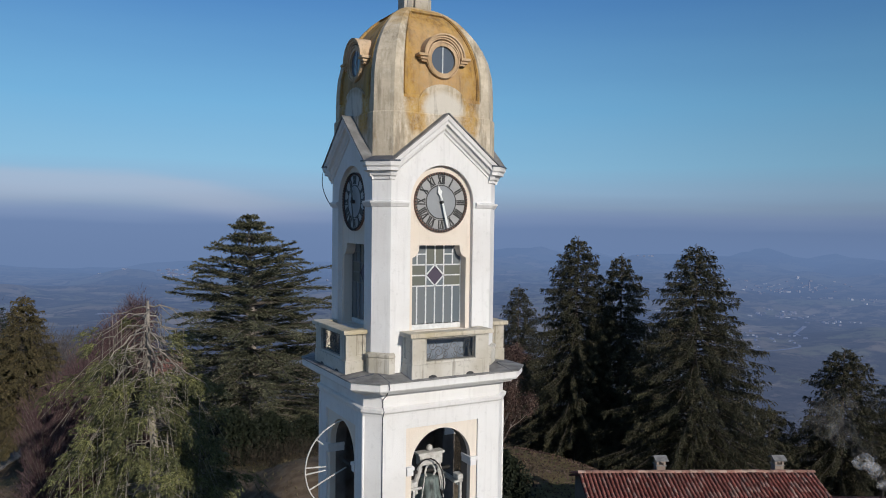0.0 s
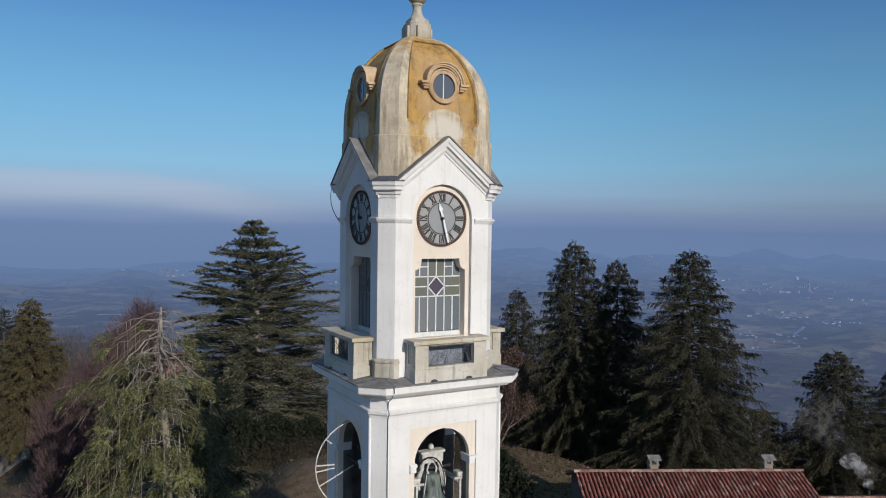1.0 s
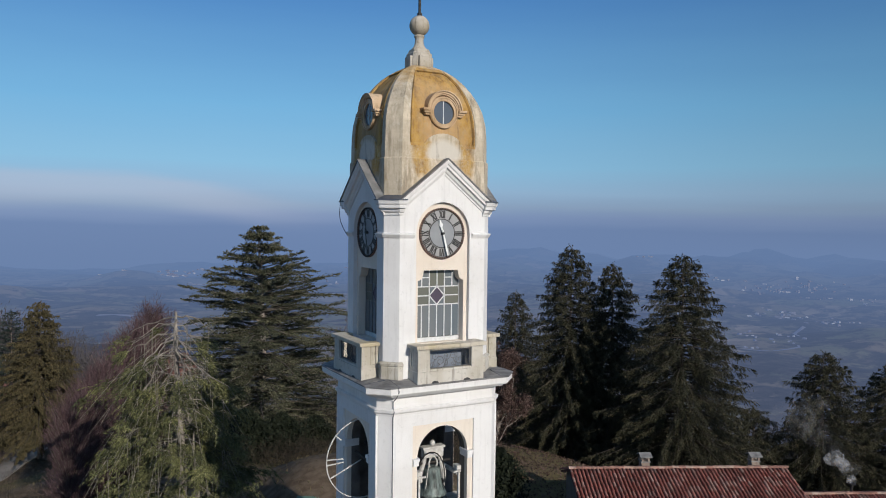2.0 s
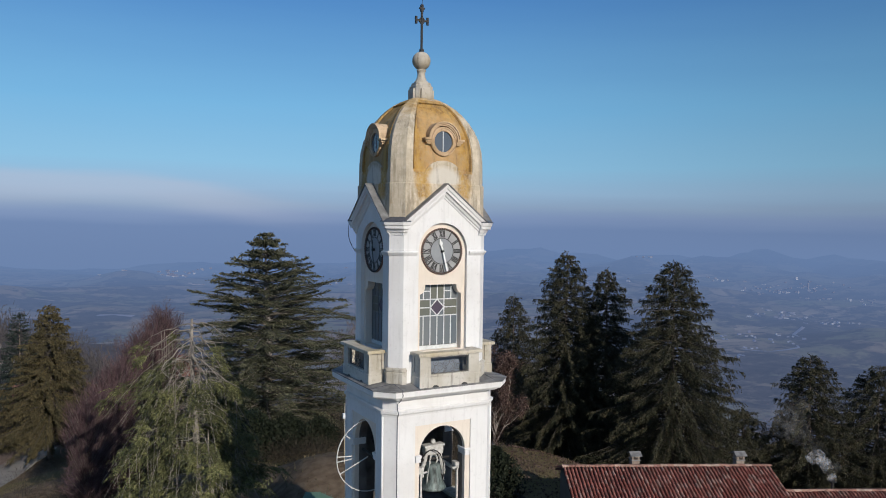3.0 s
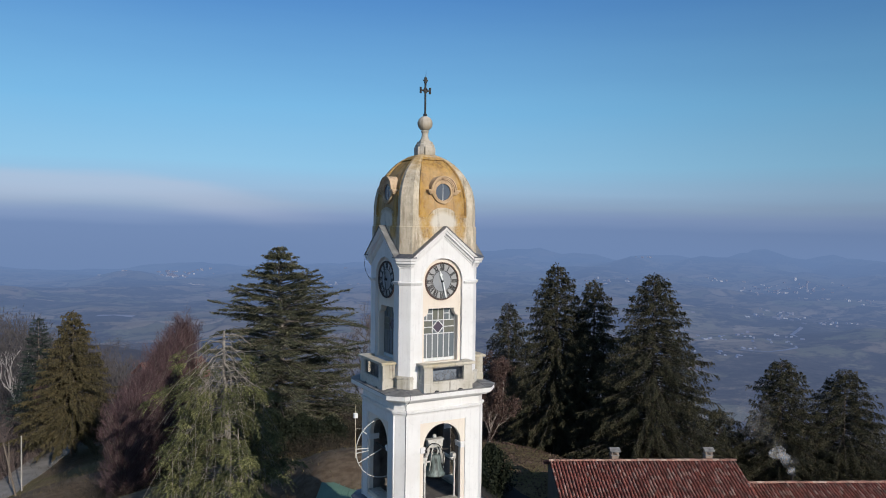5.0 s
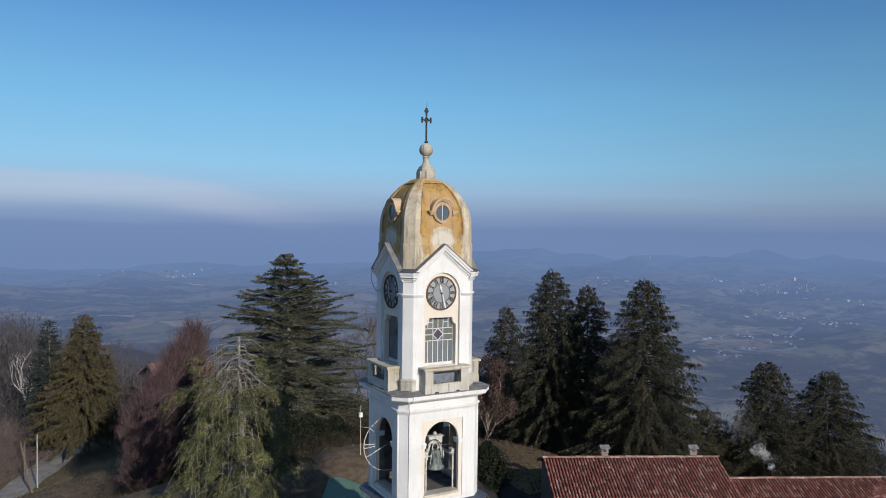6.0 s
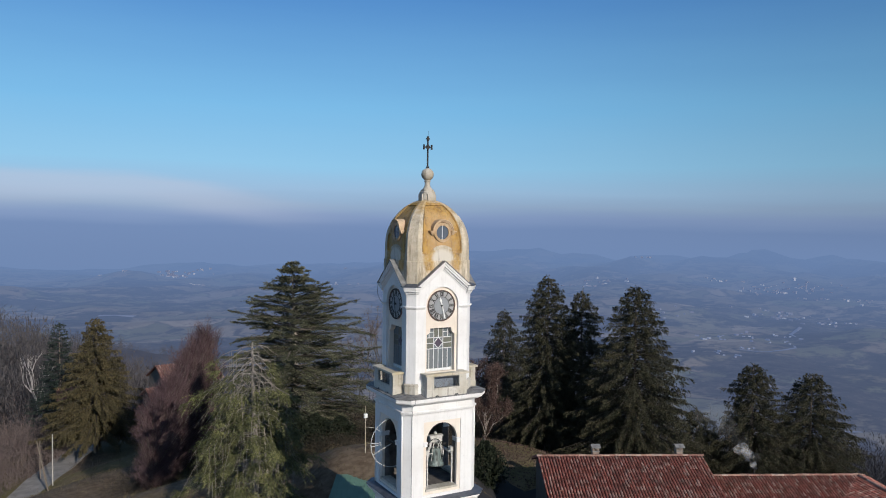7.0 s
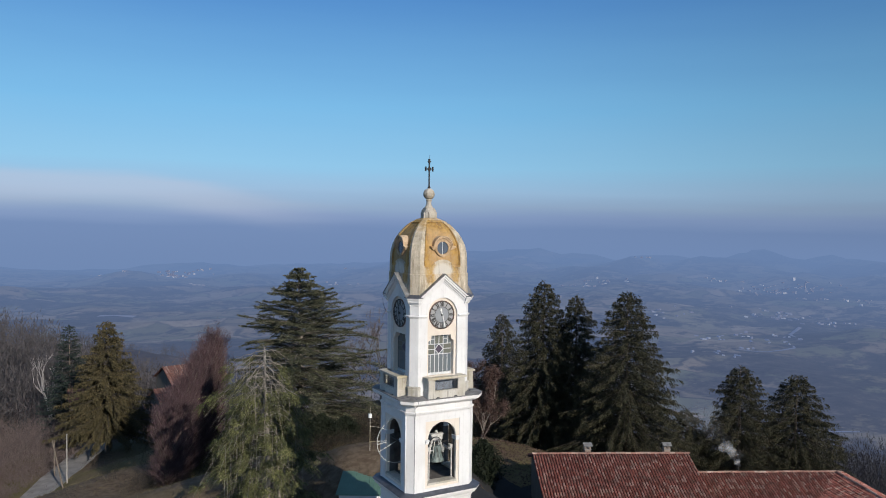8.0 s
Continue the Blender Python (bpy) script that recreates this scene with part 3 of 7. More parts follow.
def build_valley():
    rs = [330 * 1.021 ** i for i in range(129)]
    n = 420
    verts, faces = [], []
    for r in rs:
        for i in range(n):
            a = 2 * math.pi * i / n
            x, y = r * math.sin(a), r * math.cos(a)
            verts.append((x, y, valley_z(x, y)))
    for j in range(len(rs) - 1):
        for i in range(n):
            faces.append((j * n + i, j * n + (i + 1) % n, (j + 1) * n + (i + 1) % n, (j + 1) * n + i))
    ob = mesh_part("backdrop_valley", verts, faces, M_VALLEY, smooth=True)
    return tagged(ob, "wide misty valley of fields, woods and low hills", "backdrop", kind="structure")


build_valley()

# ---- the bell tower ----
A1, B1, C1 = 2.10, 1.93, 0.36   # belfry: half widths and chamfer
A2, B2, C2 = 1.84, 1.76, 0.36   # clock storey
A3, B3, C3 = 1.815, 1.735, 0.39   # dome
tower = thing("bell_tower", "tall white plastered bell tower with an ochre lichened dome", "bell tower", at=(0, 0, 7.4))


def ring_band(name, a, b, c, rows, material, label="", caps=True):
    """A moulding all round the tower. rows: (out, z)."""
    return part(name, loft(bmesh.new(), [(a + o, b + o, c + 0.41 * o, z) for o, z in rows], caps), material, tower, label)


# lower shaft and its ledge
part("shaft", loft(bmesh.new(), [(A1, B1, C1, 6.0), (A1, B1, C1, 14.72)]), M_WHITE, tower)
ring_band("cornice", A1, B1, C1, [(0.0, 14.60), (0.10, 14.66), (0.12, 14.80), (0.30, 14.90), (0.36, 15.04), (0.40, 15.06), (0.40, 15.14)], M_WHITE)
ring_band("ledge_roof", A1, B1, C1, [(0.43, 15.144), (0.43, 15.17), (-0.02, 15.27)], M_LEAD, "dark lead-covered ledge")

# belfry walls with their arches
BELF0, BELF1 = 15.20, 20.05
for k in range(4):
    d, hw = (B1, A1 - C1) if k % 2 == 0 else (A1, B1 - C1)
    ah = 0.88
    out = ah if k in (0, 3) else 0.97
    rect = [(-1.07, 19.10), (1.07, 19.10)]
    bm = holed_wall(bmesh.new(), k, -hw, hw, BELF0, BELF1, rect, 15.42, d, d - 0.055)
    part("wall_facing", bm, M_WHITE, tower)
    bm = holed_wall(bmesh.new(), k, -hw, hw, BELF0, BELF1 - 0.02, arch(out, 18.08, out + 0.02), 15.68, d - 0.055, d - 0.22 if k in (0, 3) else d - 0.11)
    part("arch_wall", bm, M_CREAM, tower, "cream plaster wall with a round arch")
    # inner lining: the belfry's inside shade is put into its colour
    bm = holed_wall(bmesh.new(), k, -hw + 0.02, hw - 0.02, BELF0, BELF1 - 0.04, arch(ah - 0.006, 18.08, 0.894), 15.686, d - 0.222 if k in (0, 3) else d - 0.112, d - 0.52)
    part("inner_wall", bm, M_DARKIN, tower, "dark lining inside the belfry wall, coloured for its shade")
    for s in (-1, 1):
        bm = bmesh.new()
        x0, x1 = sorted((s * (ah - 0.05), s * (ah + 0.175)))
        box(bm, x0, x1, -0.09, 0.42, 18.00, 18.10, bevel=0.015)
        box(bm, *sorted((s * (ah - 0.03), s * (ah + 0.16))), -0.07, 0.42, 17.86, 18.00, bevel=0.015)
        bmesh.ops.transform(bm, matrix=side_pose(k, d - 0.055), verts=bm.verts)
        part("impost", bm, M_WHITE, tower)
    bm = box(bmesh.new(), -0.93, 0.93, -0.07, 0.5, 15.58, 15.70, side_pose(k, d - 0.055), 0.02)
    part("sill", bm, M_STONE, tower, "weathered stone sill")
# corner piers
for sx in (-1, 1):
    for sy in (-1, 1):
        bm = bmesh.new()
        pts = [(A1 - C1, B1), (A1, B1 - C1), (A1 - 0.5, B1 - C1 - 0.0), (A1 - C1, B1 - 0.5)]
        lo = [bm.verts.new((sx * x, sy * y, BELF0)) for x, y in pts]
        hi = [bm.verts.new((sx * x, sy * y, BELF1)) for x, y in pts]
        for i in range(4):
            bm.faces.new((lo[i], lo[(i + 1) % 4], hi[(i + 1) % 4], hi[i]))
        bm.faces.new(lo)
        bm.faces.new(hi)
        part("corner_pier", bm, M_WHITE, tower)
        bm = bmesh.new()
        pts = [(A1 - 0.498, B1 - C1 + 0.03), (A1 - 0.53, B1 - C1 - 0.02), (A1 - C1 - 0.02, B1 - 0.55), (A1 - C1 + 0.03, B1 - 0.498)]
        lo = [bm.verts.new((sx * x, sy * y, BELF0 + 0.3)) for x, y in pts]
        hi = [bm.verts.new((sx * x, sy * y, 19.55)) for x, y in pts]
        for i in range(4):
            bm.faces.new((lo[i], lo[(i + 1) % 4], hi[(i + 1) % 4], hi[i]))
        part("inner_corner", bm, M_DARKIN, tower, "dark inside corner, coloured for its shade")
        # a thin roll down the pier's edge
        p = (sx * (A1 + 0.0), sy * (B1 - C1), 15.25)
        part("corner_roll", rod(bmesh.new(), p, (p[0], p[1], 19.45), 0.035, None, 10), M_WHITE, tower, smooth=True)
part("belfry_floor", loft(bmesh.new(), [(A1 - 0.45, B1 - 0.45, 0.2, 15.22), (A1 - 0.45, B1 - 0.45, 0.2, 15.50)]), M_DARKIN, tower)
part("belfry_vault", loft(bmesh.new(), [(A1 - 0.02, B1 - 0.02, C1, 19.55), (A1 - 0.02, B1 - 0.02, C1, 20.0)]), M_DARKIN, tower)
ring_band("string_course", A1, B1, C1, [(0.0, 19.47), (0.02, 19.47), (0.03, 19.53), (0.075, 19.58), (0.085, 19.66), (0.06, 19.68), (0.0, 19.70)], M_WHITE)
ring_band("main_cornice", A1, B1, C1, [(0.0, 19.98), (0.05, 20.0), (0.09, 20.07), (0.30, 20.10), (0.34, 20.155), (0.42, 20.175), (0.455, 20.22), (0.455, 20.39)], M_WHITE)
ring_band("ledge_slab", A1, B1, C1, [(0.49, 20.394), (0.49, 20.425), (-0.30, 20.53)], M_SLATE, "grey slate ledge slab")

for k in range(4):
    hw, d = (A1, B1) if k % 2 == 0 else (B1, A1)
    for x in (-1.75, -1.15, -0.62, 0.08, 0.66, 1.22, 1.80):
        part("ledge_seam", rod(bmesh.new(), side(k, d + 0.485, x * hw / 2.1, 20.422), side(k, d - 0.24, x * hw / 2.1, 20.520), 0.012, None, 5), M_LEAD, tower)

# clock storey
Z2, Z2T = 20.44, 25.90
CLK_Z, CLK_R = 24.87, 0.785
for k in range(4):
    d, hw = (B2, A2 - C2) if k % 2 == 0 else (A2, B2 - C2)
    bm = holed_wall(bmesh.new(), k, -hw, hw, Z2, 25.85, arch(0.93, CLK_Z, 0.95, 32), 21.46, d, d - 0.13, 1.13)
    part("wall_facing", bm, M_WHITE, tower)
    head = [(-0.80, 23.42), (-0.74, 23.44), (-0.66, 23.50), (-0.62, 23.60), (-0.60, 23.74), (0.60, 23.74), (0.62, 23.60), (0.66, 23.50), (0.74, 23.44), (0.80, 23.42)]
    bm = holed_wall(bmesh.new(), k, -hw, hw, Z2, Z2T - 0.06, head, 21.52, d - 0.13, d - 0.55)
    part("recess_wall", bm, M_CREAM, tower, "cream plaster panel in an arched recess")
for sx in (-1, 1):
    for sy in (-1, 1):
        bm = bmesh.new()
        pts = [(A2 - C2, B2), (A2, B2 - C2), (A2 - 0.5, B2 - C2), (A2 - C2, B2 - 0.5)]
        lo = [bm.verts.new((sx * x, sy * y, Z2)) for x, y in pts]
        hi = [bm.verts.new((sx * x, sy * y, 25.86)) for x, y in pts]
        for i in range(4):
            bm.faces.new((lo[i], lo[(i + 1) % 4], hi[(i + 1) % 4], hi[i]))
        bm.faces.new(lo)
        bm.faces.new(hi)
        part("corner_pier", bm, M_WHITE, tower)


def corner_band(name, a, b, c, reach, rows, material, label=""):
    """A moulding round each corner of the tower, which runs on along the walls by reach."""
    for sx in (-1, 1):
        for sy in (-1, 1):
            bm = bmesh.new()
            rings = []
            for o, z in rows:
                k = 0.41 * o
                pts = [(a - c - reach, b + o), (a - c + o - k, b + o), (a + o, b - c + o - k), (a + o, b - c - reach)]
                pts += [(a - 0.12, b - c - reach), (a - c - reach, b - 0.12)]
                rings.append([bm.verts.new((sx * x, sy * y, z)) for x, y in pts])
            for p, q in zip(rings, rings[1:]):
                for i in range(6):
                    bm.faces.new((p[i], p[(i + 1) % 6], q[(i + 1) % 6], q[i]))
            bm.faces.new(rings[0])
            bm.faces.new(rings[-1])
            part(name, bm, material, tower, label)


corner_band("plinth", A2, B2, C2, 0.12, [(0.07, 20.44), (0.07, 20.86), (0.055, 20.90), (0.09, 20.92), (0.09, 20.98), (0.0, 21.03)], M_STONE, "weathered plinth block")
corner_band("impost_band", A2, B2, C2, 0.48, [(0.0, 24.72), (0.02, 24.73), (0.05, 24.78), (0.075, 24.82), (0.075, 24.86), (0.0, 24.88)], M_WHITE)
corner_band("corner_cornice", A2, B2, C2, 0.10, [(0.0, 25.40), (0.03, 25.41), (0.04, 25.47), (0.09, 25.51), (0.12, 25.60), (0.20, 25.62), (0.205, 25.70), (0.24, 25.74), (0.26, 25.84)], M_WHITE)
corner_band("corner_lead", A2, B2, C2, 0.12, [(0.28, 25.843), (0.28, 25.87), (-0.10, 26.03)], M_LEAD, "dark lead flashing")

# gables over each clock
GABZ, GABT, GABX = 25.86, 27.10, 1.50
for k in range(4):
    d, hw = (B2, A2 - C2) if k % 2 == 0 else (A2, B2 - C2)
    gx = hw + 0.06
    rise = GABT - GABZ
    sl = math.hypot(gx, rise)
    nx, nz = -rise / sl, gx / sl  # up and out of the slope on the positive side
    prof = [(-0.10, -0.35), (0.03, -0.35), (0.04, -0.30), (0.09, -0.27), (0.12, -0.20), (0.20, -0.185), (0.205, -0.12), (0.24, -0.09), (0.26, 0.0), (-0.10, 0.0)]
    up = sl / gx
    bm = bmesh.new()
    path = []
    for x, z in ((-gx, GABZ), (0.0, GABT), (gx, GABZ)):
        path.append((side(k, d, x, z), side(k, 1, 0, 0), (0, 0, up)))
    sweep_profile(bm, path, prof)
    part("raking_cornice", bm, M_WHITE, tower)
    bm = bmesh.new()
    path = []
    for x, z in ((-gx - 0.03, GABZ - 0.02), (0.0, GABT + 0.005), (gx + 0.03, GABZ - 0.02)):
        path.append((side(k, d, x, z), side(k, 1, 0, 0), (0, 0, up)))
    sweep_profile(bm, path, [(-0.35, 0.003), (0.29, 0.003), (0.29, 0.035), (-0.35, 0.035)])
    part("gable_roof", bm, M_SLATE, tower, "dark grey slate gable coping")


# clocks
def numeral_strokes(text):
    """Straight strokes (x0, y0, x1, y1, width) of a Roman numeral, about 1 high and centred."""
    wide = {"I": 0.24, "V": 0.62, "X": 0.62}
    total = sum(wide[c] for c in text)
    x, out = -total / 2, []
    for ch in text:
        w = wide[ch]
        if ch == "I":
            out += [(x + w / 2, -0.5, x + w / 2, 0.5, 0.13)]
        elif ch == "V":
            out += [(x + 0.08, 0.5, x + w / 2, -0.5, 0.15), (x + w - 0.08, 0.5, x + w / 2, -0.5, 0.08)]
        else:
            out += [(x + 0.08, 0.5, x + w - 0.08, -0.5, 0.15), (x + w - 0.08, 0.5, x + 0.08, -0.5, 0.08)]
        for yy in (-0.5, 0.5):
            out += [(x + 0.02, yy, x + w - 0.02, yy, 0.06)]
        x += w
    return out


def bar2d(bm, x0, z0, x1, z1, w, y0, y1, m):
    dx, dz = x1 - x0, z1 - z0
    n = math.hypot(dx, dz)
    px, pz = -dz / n * w / 2, dx / n * w / 2
    c = [(x0 + px, z0 + pz), (x1 + px, z1 + pz), (x1 - px, z1 - pz), (x0 - px, z0 - pz)]
    f = [bm.verts.new(m @ Vector((x, y0, z))) for x, z in c]
    b = [bm.verts.new(m @ Vector((x, y1, z))) for x, z in c]
    bm.faces.new(f)
    bm.faces.new(b)
    for i in range(4):
        bm.faces.new((f[i], f[(i + 1) % 4], b[(i + 1) % 4], b[i]))


def annulus(bm, r0, r1, y0, y1, m, seg=48):
    pts = []
    for i in range(seg):
        a = 2 * math.pi * i / seg
        pts.append([bm.verts.new(m @ Vector((r * math.cos(a), y, r * math.sin(a)))) for r, y in ((r0, y0), (r1, y0), (r1, y1), (r0, y1))])
    for i in range(seg):
        p, q = pts[i], pts[(i + 1) % seg]
        for j in range(4):
            bm.faces.new((p[j], p[(j + 1) % 4], q[(j + 1) % 4], q[j]))


def build_clock(k, d):
    m = side_pose(k, d - 0.13, CLK_Z)
    bm = bmesh.new()
    annulus(bm, 0.735, CLK_R, -0.065, 0.02, m)
    clock = part("clock", bm, M_BEZEL, tower, "round grey tower clock with black Roman numerals and white pointers")
    bm = bmesh.new()
    for i in range(60):
        a = 2 * math.pi * i / 60
        bmesh.ops.create_uvsphere(bm, u_segments=6, v_segments=4, radius=0.028, matrix=m @ Matrix.Translation((0.757 * math.cos(a), -0.07, 0.757 * math.sin(a))))
    part("bead_ring", bm, M_NUM, clock, "dark beaded rim")["kind"] = "stuff"
    bm = bmesh.new()
    annulus(bm, 0.001, 0.74, -0.03, 0.01, m)
    part("dial", bm, M_DIAL, clock, "grey dial")
    bm = bmesh.new()
    annulus(bm, 0.001, 0.43, -0.036, -0.029, m)
    part("dial_centre", bm, M_DIALIN, clock, "darker grey centre disc")
    bm = bmesh.new()
    annulus(bm, 0.425, 0.452, -0.04, -0.028, m)
    annulus(bm, 0.715, 0.736, -0.045, -0.028, m)
    part("dial_ring", bm, M_NUM, clock)
    for i, text in enumerate(("XII", "I", "II", "III", "IIII", "V", "VI", "VII", "VIII", "IX", "X", "XI")):
        bm = bmesh.new()
        mm = m @ Matrix.Rotation(radians(30 * i), 4, 'Y') @ Matrix.Translation((0, 0, 0.584))
        for x0, y0, x1, y1, w in numeral_strokes(text):
            s, sx = 0.215, 0.20
            bar2d(bm, x0 * sx, y0 * s, x1 * sx, y1 * s, w * 0.28, -0.042, -0.028, mm)
        part("numeral", bm, M_NUM, clock)
    for name, ang, ln, w, tail in (("hour_pointer", 345.0, 0.44, 0.075, 0.0), ("minute_pointer", 166.0, 0.70, 0.055, 0.12)):
        bm = bmesh.new()
        y = -0.10 if name == "hour_pointer" else -0.125
        outline = [(-w * 0.35, -tail), (w * 0.35, -tail), (w * 0.4, ln * 0.45), (w * 0.95, ln * 0.62), (w * 0.45, ln * 0.76), (0.006, ln), (-0.006, ln), (-w * 0.45, ln * 0.76), (-w * 0.95, ln * 0.62), (-w * 0.4, ln * 0.45)]
        if name == "minute_pointer":
            outline = [(-w * 0.4, -tail), (w * 0.4, -tail), (w * 0.5, ln * 0.2), (w * 0.62, ln * 0.8), (0.02, ln), (-0.02, ln), (-w * 0.62, ln * 0.8), (-w * 0.5, ln * 0.2)]
        mm = m @ Matrix.Rotation(radians(ang), 4, 'Y')
        f = [bm.verts.new(mm @ Vector((x, y, z))) for x, z in outline]
        b = [bm.verts.new(mm @ Vector((x, y + 0.012, z))) for x, z in outline]
        bm.faces.new(f)
        bm.faces.new(b)
        n = len(f)
        for i in range(n):
            bm.faces.new((f[i], f[(i + 1) % n], b[(i + 1) % n], b[i]))
        part(name, bm, M_NUM if k == 3 else M_POINTER, clock)
    part("hub", lathe(bmesh.new(), [(0.05, 0.0), (0.05, 0.10), (0.035, 0.14)], 12, m @ Matrix.Rotation(radians(90), 4, 'X')), M_NUM, clock)


# leaded windows
def build_window(k, d):
    m = side_pose(k, d - 0.40)
    x0, x1, z0, z1 = -0.80, 0.80, 21.52, 23.74
    win = part("window", box(bmesh.new(), x0, x1, -0.035, 0.03, z0, z0 + 0.13, m, 0.01), M_CAME, tower, "tall leaded window of grey-green glass with a violet diamond")
    w = 1.6 / 6
    xs = [x0 + w * i for i in range(7)]
    r1, r2, r3, r4 = z0 + 0.14, 22.66, 22.94, 23.22
    cells = [(xs[i], xs[i + 1], r1, r2, M_GLASS) for i in range(6)]
    cells += [(x0, xs[2], r2, r3, M_OLIVE), (x0, xs[2], r3, r4, M_OLIVE), (xs[4], x1, r2, r3, M_OLIVE), (xs[4], x1, r3, r4, M_OLIVE)]
    cells += [(xs[2], xs[3], r4, z1, M_OLIVE), (xs[3], xs[4], r4, z1, M_OLIVE), (x0, xs[1], r4, z1, M_GLASS), (xs[5], x1, r4, z1, M_GLASS)]
    cells += [(xs[1], xs[2], r4, 23.50, M_GLASS), (xs[1], xs[2], 23.50, z1, M_GLASS), (xs[4], xs[5], r4, 23.50, M_GLASS), (xs[4], xs[5], 23.50, z1, M_GLASS)]
    for a, b, c, e, mat in cells:
        part("pane", box(bmesh.new(), a + 0.008, b - 0.008, -0.006, 0.006, c + 0.008, e - 0.008, m), mat, win)
    # the diamond and its four corner panes
    xc, zc, hx, hz = 0.0, (r2 + r4) / 2, w, (r4 - r2) / 2
    for pts, mat in (([(-hx, 0), (0, -hz), (hx, 0), (0, hz)], M_VIOLET), ([(-hx, -hz), (0, -hz), (-hx, 0)], M_GLASS), ([(hx, -hz), (hx, 0), (0, -hz)], M_GLASS), ([(-hx, hz), (-hx, 0), (0, hz)], M_GLASS), ([(hx, hz), (0, hz), (hx, 0)], M_GLASS)):
        bm = bmesh.new()
        f = [bm.verts.new(m @ Vector((xc + x * 0.97, -0.006, zc + z * 0.97))) for x, z in pts]
        b = [bm.verts.new(m @ Vector((xc + x * 0.97, 0.006, zc + z * 0.97))) for x, z in pts]
        bm.faces.new(f)
        bm.faces.new(b)
        for i in range(len(f)):
            bm.faces.new((f[i], f[(i + 1) % len(f)], b[(i + 1) % len(f)], b[i]))
        part("pane", bm, mat, win)
    lines = [(x, r1, x, r2) for x in xs[1:-1]] + [(xs[2], r2, xs[2], z1), (xs[4], r2, xs[4], z1), (xs[3], r4, xs[3], z1), (xs[1], r4, xs[1], 23.50), (xs[5], r4, xs[5], 23.62)]
    lines += [(x0, r2, x1, r2), (x0, r4, x1, r4), (x0, r3, xs[2], r3), (xs[4], r3, x1, r3), (xs[1], 23.50, xs[2], 23.50), (xs[4], 23.50, xs[5], 23.50), (xs[5], 23.62, x1 - 0.12, 23.74)]
    lines += [(-hx, zc, 0, zc - hz), (0, zc - hz, hx, zc), (hx, zc, 0, zc + hz), (0, zc + hz, -hx, zc), (x0 + 0.012, z0, x0 + 0.012, z1), (x1 - 0.012, z0, x1 - 0.012, z1)]
    for a in lines:
        bm = bmesh.new()
        bar2d(bm, a[0], a[1], a[2], a[3], 0.034, -0.02, 0.02, m)
        # left side: darker came copy, with that side's shade in the colour
        part("came", bm, M_DARKBAR if k == 3 else M_CAME, win)
    part("room_back", box(bmesh.new(), -0.95, 0.95, 0.55, 0.60, 21.3, 23.9, m), M_DARKIN, win)


def scroll(bm, cx, cz, r, turns, start, flip, m, thick=0.008):
    prev = None
    n = int(16 * turns)
    for i in range(n + 1):
        a = start + flip * 2 * math.pi * turns * i / n
        rr = r * (1 - 0.82 * i / n)
        p = m @ Vector((cx + rr * math.cos(a), 0.0, cz + rr * math.sin(a)))
        if prev is not None:
            rod(bm, prev, p, thick, None, 4)
        prev = p


